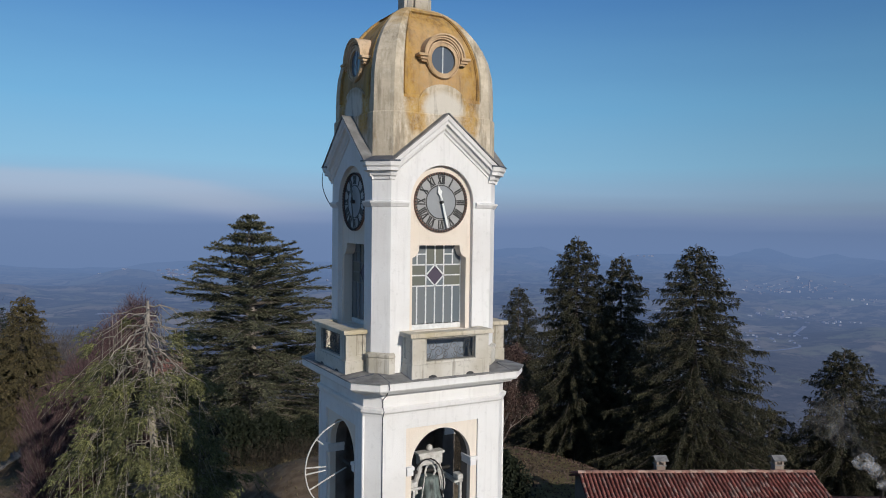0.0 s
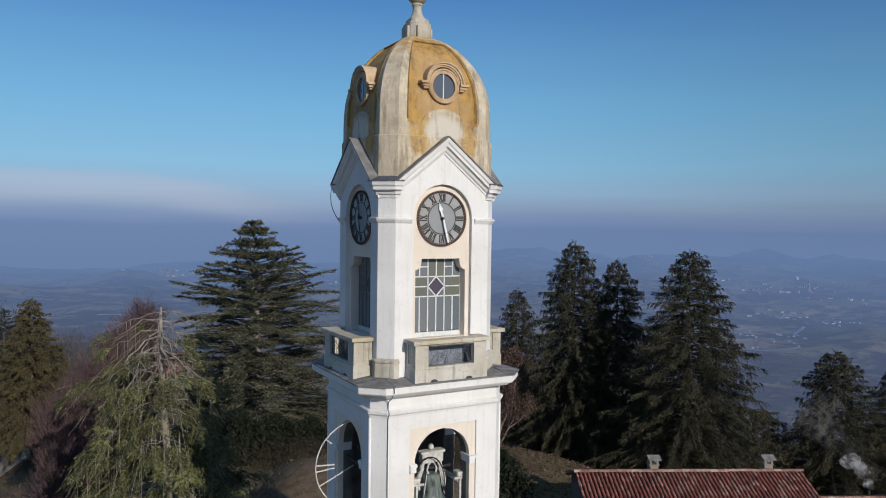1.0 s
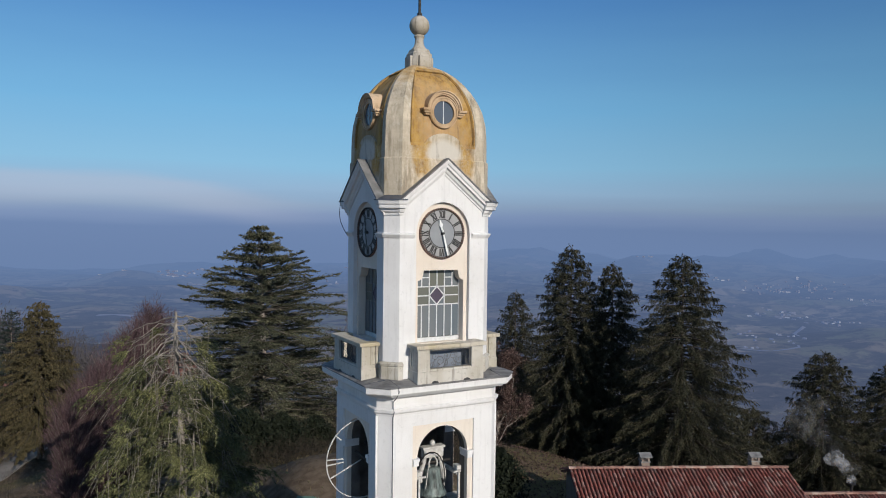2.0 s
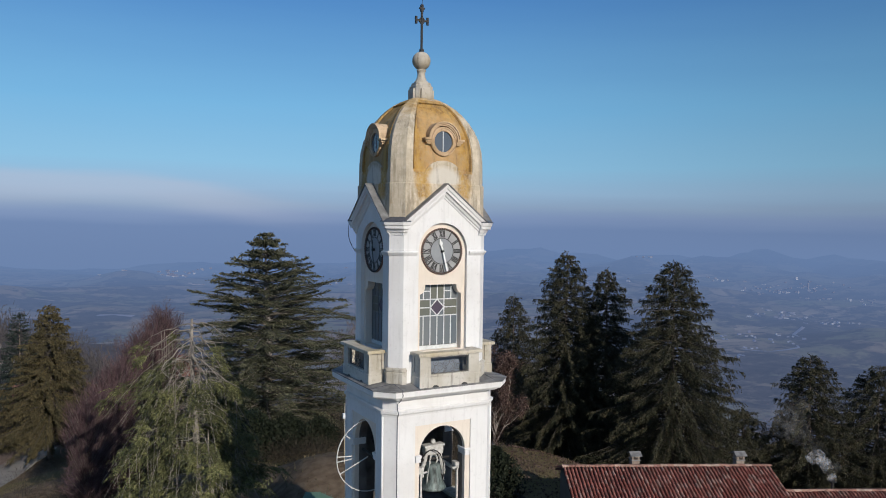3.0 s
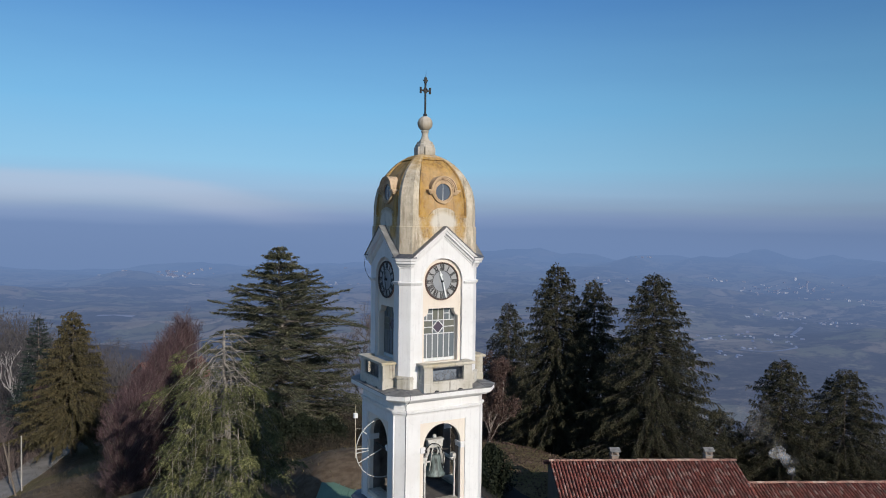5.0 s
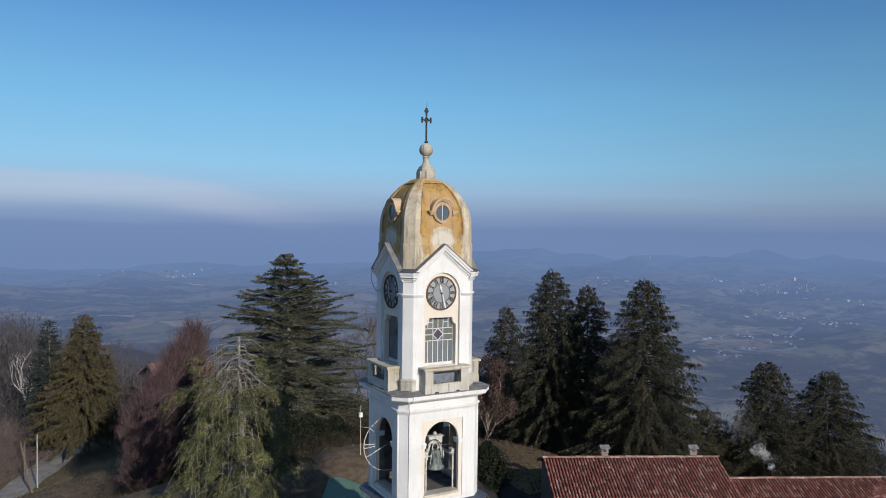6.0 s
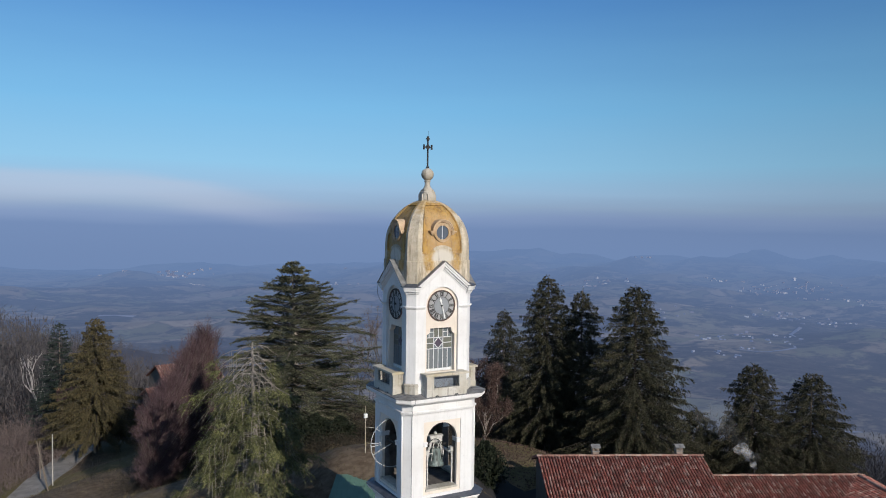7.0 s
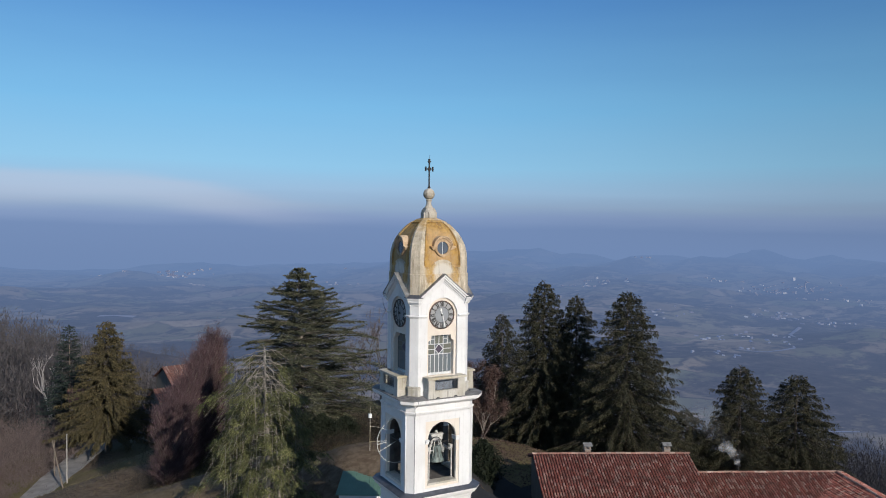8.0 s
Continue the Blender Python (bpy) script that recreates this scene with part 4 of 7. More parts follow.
def build_balcony(k, d):
    f = d + 0.56  # face of the parapet
    m = side_pose(k, f)
    hw, hwo = 1.12, 0.72
    bm = bmesh.new()
    ring = [(-hw - 0.02, -0.02), (hw + 0.02, -0.02), (hw + 0.02, 0.55), (hw - 0.16, 0.55), (hw - 0.16, 0.18), (-hw + 0.16, 0.18), (-hw + 0.16, 0.55), (-hw - 0.02, 0.55)]
    lo = [bm.verts.new((x, y, 20.40)) for x, y in ring]
    hi = [bm.verts.new((x, y, 20.78)) for x, y in ring]
    for i in range(8):
        bm.faces.new((lo[i], lo[(i + 1) % 8], hi[(i + 1) % 8], hi[i]))
    bm.faces.new(lo)
    bm.faces.new(hi)
    bmesh.ops.transform(bm, matrix=m, verts=bm.verts)
    bal = part("balcony", bm, M_STONE, tower, "small weathered stone balcony with an iron grille")
    for s in (-1, 1):
        part("pier", box(bmesh.new(), *sorted((s * hw, s * hwo)), 0.0, 0.162, 20.782, 21.465, m), M_STONE, bal)
        bm = bmesh.new()
        box(bm, *sorted((s * hw, s * (hw - 0.12))), 0.162, 0.55, 20.782, 20.90)
        box(bm, *sorted((s * hw, s * (hw - 0.12))), 0.162, 0.28, 20.90, 21.465)
        box(bm, *sorted((s * hw, s * (hw - 0.12))), 0.46, 0.55, 20.90, 21.465)
        box(bm, *sorted((s * (hw - 0.035), s * (hw - 0.09))), 0.28, 0.46, 20.90, 21.465)
        bmesh.ops.transform(bm, matrix=m, verts=bm.verts)
        part("side_panel", bm, M_STONE, bal)
    part("base_rail", box(bmesh.new(), -hwo, hwo, 0.01, 0.15, 20.782, 20.845, m), M_STONE, bal)
    part("top_rail", box(bmesh.new(), -hwo, hwo, 0.01, 0.15, 21.415, 21.465, m), M_STONE, bal)
    bm = bmesh.new()
    ring = [(-hw - 0.09, -0.09), (hw + 0.09, -0.09), (hw + 0.09, 0.55), (hw - 0.20, 0.55), (hw - 0.20, 0.26), (-hw + 0.20, 0.26), (-hw + 0.20, 0.55), (-hw - 0.09, 0.55)]
    lo = [bm.verts.new((x, y, 21.469)) for x, y in ring]
    hi = [bm.verts.new((x, y, 21.575)) for x, y in ring]
    for i in range(8):
        bm.faces.new((lo[i], lo[(i + 1) % 8], hi[(i + 1) % 8], hi[i]))
    bm.faces.new(lo)
    top = bm.faces.new(hi)
    bmesh.ops.bevel(bm, geom=list(top.edges), offset=0.025, segments=2, profile=0.5, affect='EDGES')
    bmesh.ops.transform(bm, matrix=m, verts=bm.verts)
    part("cap", bm, M_CAP, bal, "yellowed coping stone")
    for s in (-1, 1):  # drain holes: black half-discs stand in for the openings' shade
        bm = bmesh.new()
        pts = [(s * 0.55 + 0.12 * math.cos(math.pi * i / 10), 20.43 + 0.075 * math.sin(math.pi * i / 10)) for i in range(11)]
        f = [bm.verts.new(m @ Vector((x, -0.024, z))) for x, z in pts]
        b = [bm.verts.new(m @ Vector((x, 0.0, z))) for x, z in pts]
        bm.faces.new(f)
        for i in range(10):
            bm.faces.new((f[i], f[i + 1], b[i + 1], b[i]))
        part("drain_hole", bm, M_NUM, bal, "dark drain hole")
    g = m @ Matrix.Translation((0, 0.08, 0))
    bm = bmesh.new()
    for z in (20.87, 21.38):
        rod(bm, g @ Vector((-hwo, 0, z)), g @ Vector((hwo, 0, z)), 0.012, None, 4)
    for s in (-1, 1):
        for cx, cz, r, st in ((0.12, 21.20, 0.13, 0.5), (0.34, 21.06, 0.15, 2.2), (0.52, 21.22, 0.13, 1.0), (0.60, 20.98, 0.09, 0.2), (0.14, 20.98, 0.09, 3.0)):
            scroll(bm, s * cx, cz, r, 1.4, st, s, g)
            rod(bm, g @ Vector((s * (cx + 0.1), 0, 20.87)), g @ Vector((s * cx, 0, cz - r * 0.6)), 0.009, None, 4)
        rod(bm, g @ Vector((s * 0.70, 0, 20.87)), g @ Vector((s * 0.70, 0, 21.38)), 0.012, None, 4)
    wm = side_pose(k, d)
    part("back_sheet", box(bmesh.new(), -0.95, 0.95, -0.02, 0.0, 20.50, 21.44, wm), M_SHEET, bal, "blue-grey sheet behind the grille")
    part("grille", bm, M_DARKBAR, bal, "scrolled wrought-iron grille")


for k in range(4):
    d = B2 if k % 2 == 0 else A2
    build_clock(k, d)
    build_window(k, d)
    build_balcony(k, d)

# drum and dome
part("drum", loft(bmesh.new(), [(A3 + 0.008, B3 + 0.008, C3, 25.90), (A3 + 0.008, B3 + 0.008, C3, 27.10), (A3 - 0.005, B3 - 0.005, C3, 27.125), (A3 - 0.04, B3 - 0.04, C3, 27.15)]), M_DRUM, tower, "lichened drum under the dome")
PROFILE = [(27.12, 0.985), (27.50, 0.985), (27.90, 0.980), (28.30, 0.965), (28.70, 0.92), (29.05, 0.845), (29.35, 0.755), (29.60, 0.655), (29.80, 0.555), (29.98, 0.435), (30.10, 0.325), (30.17, 0.24), (30.20, 0.15)]


def dome_scale(z):
    for (za, sa), (zb, sb) in zip(PROFILE, PROFILE[1:]):
        if z <= zb:
            return sa + (sb - sa) * (z - za) / (zb - za)
    return PROFILE[-1][1]


RINGS = []
for (za, sa), (zb, sb) in zip(PROFILE, PROFILE[1:]):
    for i in range(4):
        RINGS.append(za + (zb - za) * i / 4)
RINGS.append(PROFILE[-1][0])
PANEL0, PANEL1, PW = 27.55, 30.06, 0.80


def dome_ring(z):
    """The corner places of one ring, side by side: (side, place, inside the panel)."""
    s = dome_scale(z)
    rec = 0.05 * min(1.0, max(0.0, (z - PANEL0 + 0.02) / 0.02)) * min(1.0, max(0.0, (PANEL1 - z) / 0.12))
    slope = min(1.2, math.atan2(max(0.0, s - dome_scale(z + 0.04)) * 1.75, 0.04))
    o, u = rec * math.cos(slope), rec * math.sin(slope)
    pts = []
    for k in range(4):
        d, hw = (B3, A3 - C3) if k % 2 == 0 else (A3, B3 - C3)
        for x, r in ((-1, 0), (-PW - 0.03, 0), (-PW, 1), (-0.4, 1), (0.4, 1), (PW, 1), (PW + 0.03, 0), (1, 0)):
            pts.append(side(k, s * d - o * r, hw * s * x, z - u * r))
    return pts


rings = [dome_ring(z) for z in RINGS]
bm_rib, bm_pan = bmesh.new(), [bmesh.new() for k in range(4)]
for j in range(len(RINGS) - 1):
    lo, hi = rings[j], rings[j + 1]
    zm = (RINGS[j] + RINGS[j + 1]) / 2
    for i in range(32):
        i2 = (i + 1) % 32
        bm = bm_pan[i // 8] if i % 8 in (2, 3, 4) and PANEL0 - 0.06 < zm < PANEL1 else bm_rib
        bm.faces.new([bm.verts.new(p) for p in (lo[i], lo[i2], hi[i2], hi[i])])
bm_rib.faces.new([bm_rib.verts.new(p) for p in rings[-1]])
bmesh.ops.remove_doubles(bm_rib, verts=bm_rib.verts, dist=1e-4)
dome = part("dome", bm_rib, M_DOME, tower, "grey ribbed dome with orange lichen")
for k in range(4):
    bmesh.ops.remove_doubles(bm_pan[k], verts=bm_pan[k].verts, dist=1e-4)
    part("dome_panel", bm_pan[k], M_PANEL, dome, "ochre lichened plaster panel")
    d = B3 if k % 2 == 0 else A3
    hw = A3 - C3 if k % 2 == 0 else B3 - C3
    bm = bmesh.new()
    path = []
    for sgn, zs in ((-1, RINGS), (1, RINGS[::-1])):
        for z in zs:
            if PANEL0 <= z <= 29.95:
                s = dome_scale(z)
                slope = math.atan2(max(0.0, s - dome_scale(z + 0.04)) * 1.75, 0.04)
                n = Vector(side(k, 1, 0, 0)) * math.cos(slope) + Vector((0, 0, math.sin(slope)))
                path.append((Vector(side(k, s * d, hw * s * sgn * (PW - 0.035), z)) - n * 0.05, n, side(k, 0, -sgn, 0)))
    sweep_profile(bm, path, [(-0.02, -0.045), (0.040, -0.045), (0.055, -0.03), (0.055, 0.0), (0.030, 0.012), (0.030, 0.03), (-0.02, 0.03)])
    part("panel_moulding", bm, M_PANEL, dome)
    # a pale half-round patch over the gable
    d = B3 if k % 2 == 0 else A3
    m = side_pose(k, d * 0.985)
    bm = bmesh.new()
    pts = [(-0.72, 27.06)] + [(-0.72 * math.cos(math.pi * i / 20), 27.36 + 0.55 * math.sin(math.pi * i / 20)) for i in range(21)] + [(0.72, 27.06)]
    f = [bm.verts.new(m @ Vector((x, -0.010, z))) for x, z in pts]
    b = [bm.verts.new(m @ Vector((x, 0.12, z))) for x, z in pts]
    bm.faces.new(f)
    bm.faces.new(b)
    for i in range(len(f)):
        bm.faces.new((f[i], f[(i + 1) % len(f)], b[(i + 1) % len(f)], b[i]))
    part("pale_patch", bm, M_PATCH, dome, "pale cement half-round")
    # the round window and its hood
    oz = 28.55
    m = side_pose(k, d * 0.945, oz)
    bm = bmesh.new()
    annulus(bm, 0.35, 0.49, -0.06, 0.55, m, 40)
    oc = part("oculus", bm, M_RING, tower, "round dome window in a pale moulded ring", smooth=False)
    bm = bmesh.new()
    annulus(bm, 0.44, 0.475, -0.085, -0.05, m, 40)
    part("ring_moulding", bm, M_RING, oc)
    bm = bmesh.new()
    annulus(bm, 0.001, 0.352, 0.0, 0.012, m, 32)
    part("pane", bm, M_OCGLASS, oc, "grey glass")
    part("glazing_bar", box(bmesh.new(), -0.014, 0.014, -0.02, 0.0, -0.35, 0.35, m), M_CAME, oc)
    bm = bmesh.new()
    path = []
    for i in range(25):
        a = math.pi * i / 24
        o = Vector((math.cos(a), 0, math.sin(a)))
        path.append((m @ (o * 0.475 + Vector((0, 0, 0.05))), side(k, 1, 0, 0), (m.to_3x3() @ o)))
    sweep_profile(bm, path, [(-0.55, 0.0), (0.07, 0.0), (0.08, 0.035), (0.115, 0.045), (0.12, 0.085), (0.16, 0.10), (0.16, 0.135), (-0.75, 0.135)])
    part("hood", bm, M_RING, oc, "moulded plaster hood")
    for s in (-1, 1):
        bm = bmesh.new()
        box(bm, *sorted((s * 0.48, s * 0.76)), -0.17, 0.3, 0.02, 0.09, None, 0.008)
        box(bm, *sorted((s * 0.48, s * 0.70)), -0.12, 0.3, -0.05, 0.02, None, 0.008)
        box(bm, *sorted((s * 0.49, s * 0.65)), -0.08, 0.3, -0.11, -0.05, None, 0.008)
        bmesh.ops.transform(bm, matrix=m, verts=bm.verts)
        part("hood_bracket", bm, M_RING, oc)

# finial, ball and cross
finial = part("finial", loft(bmesh.new(), [(0.34, 0.34, 0.10, 30.10), (0.34, 0.34, 0.10, 30.62), (0.30, 0.30, 0.09, 30.66), (0.27, 0.27, 0.08, 30.76)]), M_BALL, tower, "stone pedestal finial with a ball")
for k in range(4):
    part("pedestal_block", box(bmesh.new(), -0.20, 0.20, -0.06, 0.1, 30.08, 30.52, side_pose(k, 0.36), 0.015), M_BALL, finial)
part("neck", lathe(bmesh.new(), [(0.27, 30.74), (0.25, 30.80), (0.19, 30.86), (0.15, 30.96), (0.135, 31.10), (0.15, 31.16), (0.17, 31.18), (0.17, 31.22), (0.12, 31.25)], 20), M_BALL, finial, smooth=True)
bm = bmesh.new()
bmesh.ops.create_uvsphere(bm, u_segments=28, v_segments=18, radius=0.325, matrix=Matrix.Translation((0, 0, 31.545)))
part("ball", bm, M_BALL, finial, "grey stone ball", smooth=True)
bm = bmesh.new()
box(bm, -0.032, 0.032, -0.032, 0.032, 31.84, 33.50)
box(bm, -0.06, 0.06, -0.06, 0.06, 31.84, 31.96)
box(bm, -0.25, 0.25, -0.03, 0.03, 32.93, 32.99)
for x in (-0.23, 0.23):
    box(bm, x - 0.035, x + 0.035, -0.035, 0.035, 32.83, 33.09)
box(bm, -0.10, 0.10, -0.035, 0.035, 33.36, 33.42)
box(bm, -0.05, 0.05, -0.04, 0.04, 33.28, 33.52)
for a, b in (((-0.12, 32.96), (0, 33.10)), ((0, 33.10), (0.12, 32.96)), ((0.12, 32.96), (0, 32.82)), ((0, 32.82), (-0.12, 32.96))):
    bar2d(bm, a[0], a[1], b[0], b[1], 0.035, -0.02, 0.02, Matrix.Identity(4))
bmesh.ops.rotate(bm, cent=(0, 0, 32), matrix=Matrix.Rotation(radians(2), 3, 'Z'), verts=bm.verts)
cross = part("cross", bm, M_IRON, tower, "black wrought-iron cross")
part("lightning_rod", rod(bmesh.new(), (0.0, 0.0, 33.5), (0.03, 0, 33.80), 0.012, 0.004), M_IRON, tower)
# conductor cable down the corner
bm = bmesh.new()
cab = [(-A1 + C1 - 0.06, -B1 - 0.49, 20.44), (-A1 + C1 - 0.04, -B1 - 0.51, 20.30), (-A1 + C1 - 0.02, -B1 - 0.30, 20.08), (-A1 + C1, -B1 - 0.03, 19.92), (-A1 + C1, -B1 - 0.03, 19.72), (-A1 + C1, -B1 - 0.11, 19.62), (-A1 + C1, -B1 - 0.025, 19.45), (-A1 + C1, -B1 - 0.02, 15.3)]
for a, b in zip(cab, cab[1:]):
    rod(bm, a, b, 0.011, None, 5)
part("cable", bm, M_LEAD, tower, "dark conductor cable")
bm = bmesh.new()
prev = None
for i in range(15):
    f = i / 14
    p = Vector((-2.10 - 0.07 * math.sin(f * 3) + 0.25 * f ** 2, 1.47 - 0.07 * f, 25.74 - 1.0 * f))
    if prev is not None:
        rod(bm, prev, p, 0.011, None, 4)
    prev = p
part("loose_wire", bm, M_IRON, tower, "thin wire hanging in a bow")


# ---- bells in the belfry ----
def build_bell(x, y, z, r, wheel_at=None, wheel_r=1.0):
    bell = thing("bell", "greenish bronze bell on a pale yoke in the belfry", "bell", "bells in the belfry", at=(x, y, z - 2.2 * r))
    t = Matrix.Translation((x, y, z))
    prof = [(0.10, 0.0), (0.45, -0.04), (0.56, -0.14), (0.58, -0.4), (0.64, -0.9), (0.74, -1.3), (0.9, -1.62), (1.0, -1.78), (1.0, -1.86), (0.9, -1.86), (0.8, -1.6)]
    part("cup", lathe(bmesh.new(), [(a * r, b * r) for a, b in prof], 28, t), M_BRONZE, bell, smooth=True)
    bm = bmesh.new()
    box(bm, -0.40, 0.40, -0.15, 0.15, 0.58, 0.65, t, 0.015)
    box(bm, -0.35, 0.35, -0.12, 0.12, 0.30, 0.58, t, 0.02)
    for s in (-1, 1):
        arc = [(0.27, 0.40), (0.29, 0.20), (0.34, 0.04), (0.40, -0.12), (0.44, -0.30), (0.41, -0.46)]
        for (xa, za), (xb, zb) in zip(arc, arc[1:]):
            rod(bm, t @ Vector((s * xa, 0, za)), t @ Vector((s * xb, 0, zb)), 0.075, 0.07, 8)
        arc = [(0.02, 0.34), (0.12, 0.22), (0.16, 0.08), (0.10, -0.04)]
        for (xa, za), (xb, zb) in zip(arc, arc[1:]):
            rod(bm, t @ Vector((s * xa, -0.06, za)), t @ Vector((s * xb, -0.06, zb)), 0.03, 0.03, 6)
        rod(bm, t @ Vector((s * 0.16, -0.13, 0.30)), t @ Vector((s * 0.34, -0.22, -0.62)), 0.014, 0.014, 5)
    part("yoke", bm, M_PALE, bell, "pale painted steel yoke")
    bm = bmesh.new()
    bmesh.ops.create_uvsphere(bm, u_segments=12, v_segments=8, radius=0.09, matrix=t @ Matrix.Translation((0, 0, 0.74)))
    part("knob", bm, M_PALE, bell, smooth=True)
    part("axle", rod(bmesh.new(), t @ Vector((-1.35 * r, 0, 0.25 * r)), t @ Vector((1.35 * r, 0, 0.25 * r)), 0.05, None, 10), M_IRON, bell)
    part("clapper", rod(bmesh.new(), t @ Vector((0, 0, -0.3 * r)), t @ Vector((0.05, 0, -2.05 * r)), 0.03, 0.07, 8), M_IRON, bell)
    bm = bmesh.new()
    prev = None
    for i in range(13):
        a = -0.4 + 3.6 * i / 12
        p = t @ Vector((-0.2 + 0.5 * math.cos(a), -0.28, -0.45 * r + 0.75 * math.sin(a)))
        if prev is not None:
            rod(bm, prev, p, 0.02, None, 5)
        prev = p
    part("hose", bm, M_IRON, bell, "black cable loop")
    if wheel_at:
        wm = Matrix.Translation(wheel_at)
        bm = bmesh.new()
        annulus(bm, wheel_r - 0.028, wheel_r, -0.018, 0.018, wm, 64)
        wheel = part("wheel", bm, M_PALE, bell, "large pale iron bell wheel")
        for a, inner in ((140, 0.80), (176, 0.55), (184, 0.55), (24, 0.1), (204, 0.1)):
            c, s = math.cos(radians(a)), math.sin(radians(a))
            part("spoke", rod(bmesh.new(), wm @ Vector((wheel_r * inner * c, 0, wheel_r * inner * s)), wm @ Vector(((wheel_r - 0.03) * c, 0, (wheel_r - 0.03) * s)), 0.022, None, 6), M_PALE, wheel)
        part("wheel_axle", rod(bmesh.new(), Vector(wheel_at) - Vector((0, 0.3, 0)), Vector(wheel_at) + Vector((0, 0.7, 0)), 0.05, None, 8), M_IRON, wheel)
    return bell


build_bell(0.08, -1.05, 17.48, 0.47)
build_bell(-0.72, 0.20, 17.95, 0.72, (-1.80, 0.0, 17.72), 1.28)
frame_bell = thing("bell_stand", "pale painted steel stand under the bells", "stand", at=(0, -1.2, 15.5))
for x in (-0.62, 0.80):
    part("post", box(bmesh.new(), x - 0.035, x + 0.035, -1.54, -1.46, 15.50, 17.30, None, 0.01), M_PALE, frame_bell)
    part("arm", box(bmesh.new(), x - 0.20, x + 0.24, -1.53, -1.47, 17.302, 17.36, None, 0.01), M_PALE, frame_bell)
    part("bearing", box(bmesh.new(), x - 0.09, x + 0.10, -1.54, -1.25, 17.364, 17.52, None, 0.03), M_PALE, frame_bell)
    part("beam", box(bmesh.new(), x - 0.05, x + 0.05, -1.44, 1.0, 17.20, 17.30), M_PALE, frame_bell)


# ---- tiled houses ----
def house_frame(origin, angle):
    """A frame whose x runs along the ridge and whose -y faces the camera's side."""
    return Matrix.Translation(origin) @ Matrix.Rotation(radians(angle), 4, 'Z')


def tile_slope(m, x0, x1, ridge_z, run, pitch, sign, tile=0.235, course=0.40, cut0=0.0, cut1=0.0, down0=0.0, down1=0.0, seed=1, own=None, parent=None):
    """Rows of half-round clay tiles on one slope, from the ridge down. cut0, cut1: how far the slope draws in at the ridge (hips); down0, down1: at the eave (valleys)."""
    rnd = random.Random(seed)
    verts, faces = [], []
    single = None
    tilt = math.atan(pitch)
    sl = math.hypot(run, run * pitch)
    ncol, nrow = int((x1 - x0) / tile), int(sl / course)
    for c in range(ncol):
        xc = x0 + (c + 0.5) * tile
        for r in range(nrow):
            f0, f1 = r / nrow, (r + 1.25) / nrow
            if xc < x0 + cut0 * (1 - f0) + down0 * f0 or xc > x1 - cut1 * (1 - f0) - down1 * f0:
                continue
            if own and own[0] <= c < own[1] and own[2] <= r < own[3]:
                if single is None:
                    step = sl / nrow
                    sv, sf = [], []
                    for along, w, up in ((0.0, 0.27, 0.0), (1.25 * step, 0.34, 0.035)):
                        sv += [(-math.cos(math.pi * i / 4) * tile * w, sign * along, up + math.sin(math.pi * i / 4) * 0.105) for i in range(5)]
                    sf = [(i, i + 1, 6 + i, 5 + i) for i in range(4)] + [(5, 6, 7, 8, 9)]
                    single = bpy.data.meshes.new("tile")
                    single.from_pydata(sv, [], sf)
                    single.materials.append(M_TILE)
                ob = new("tile", single)
                ob.matrix_basis = m @ Matrix.Translation((xc + rnd.uniform(-0.014, 0.014), sign * run * f0, ridge_z - run * pitch * f0 + rnd.uniform(-0.008, 0.012))) @ Matrix.Rotation(-sign * tilt, 4, 'X') @ Matrix.Rotation(rnd.uniform(-0.02, 0.02), 4, 'Z')
                ob.parent = parent
                continue
            base = len(verts)
            jx, jz, rw = rnd.uniform(-0.014, 0.014), rnd.uniform(-0.008, 0.012), rnd.uniform(0.92, 1.04)
            for f, w, up in ((f0, 0.27, 0.0), (min(f1, 1.03), 0.34, 0.035)):
                y = sign * run * f
                z = ridge_z - run * pitch * f + up + jz
                for i in range(5):
                    a = math.pi * i / 4
                    verts.append(m @ Vector((xc + jx - math.cos(a) * tile * w * rw, y, z + math.sin(a) * 0.105)))
            for i in range(4):
                faces.append((base + i, base + i + 1, base + 6 + i, base + 5 + i))
            faces.append((base + 5, base + 6, base + 7, base + 8, base + 9))
    return verts, faces


def ridge_tiles(m, a, b, n, r=0.15, parent=None):
    verts, faces = [], []
    a, b = Vector(a), Vector(b)
    d = (b - a).normalized()
    s = d.cross(Vector((0, 0, 1))).normalized()
    rnd = random.Random(4)
    for j in range(n):
        p, q = a.lerp(b, j / n), a.lerp(b, (j + 1.12) / n)
        base = len(verts)
        jz = rnd.uniform(-0.012, 0.015)
        for o, w in ((p, r), (q, r * 0.85)):
            for i in range(6):
                t = math.pi * i / 5
                verts.append(m @ (o + s * math.cos(t) * w + Vector((0, 0, math.sin(t) * w * 0.8 + jz))))
        for i in range(5):
            faces.append((base + i, base + i + 1, base + 7 + i, base + 6 + i))
        faces.append(tuple(base + i for i in range(6)))
    return verts, faces


def slab_roof(m, pts, thick, material, parent, name="roof", label=""):
    bm = bmesh.new()
    f = [bm.verts.new(m @ Vector(p)) for p in pts]
    b = [bm.verts.new(m @ (Vector(p) - Vector((0, 0, thick)))) for p in pts]
    bm.faces.new(f)
    bm.faces.new(b)
    for i in range(len(f)):
        bm.faces.new((f[i], f[(i + 1) % len(f)], b[(i + 1) % len(f)], b[i]))
    return part(name, bm, material, parent, label)


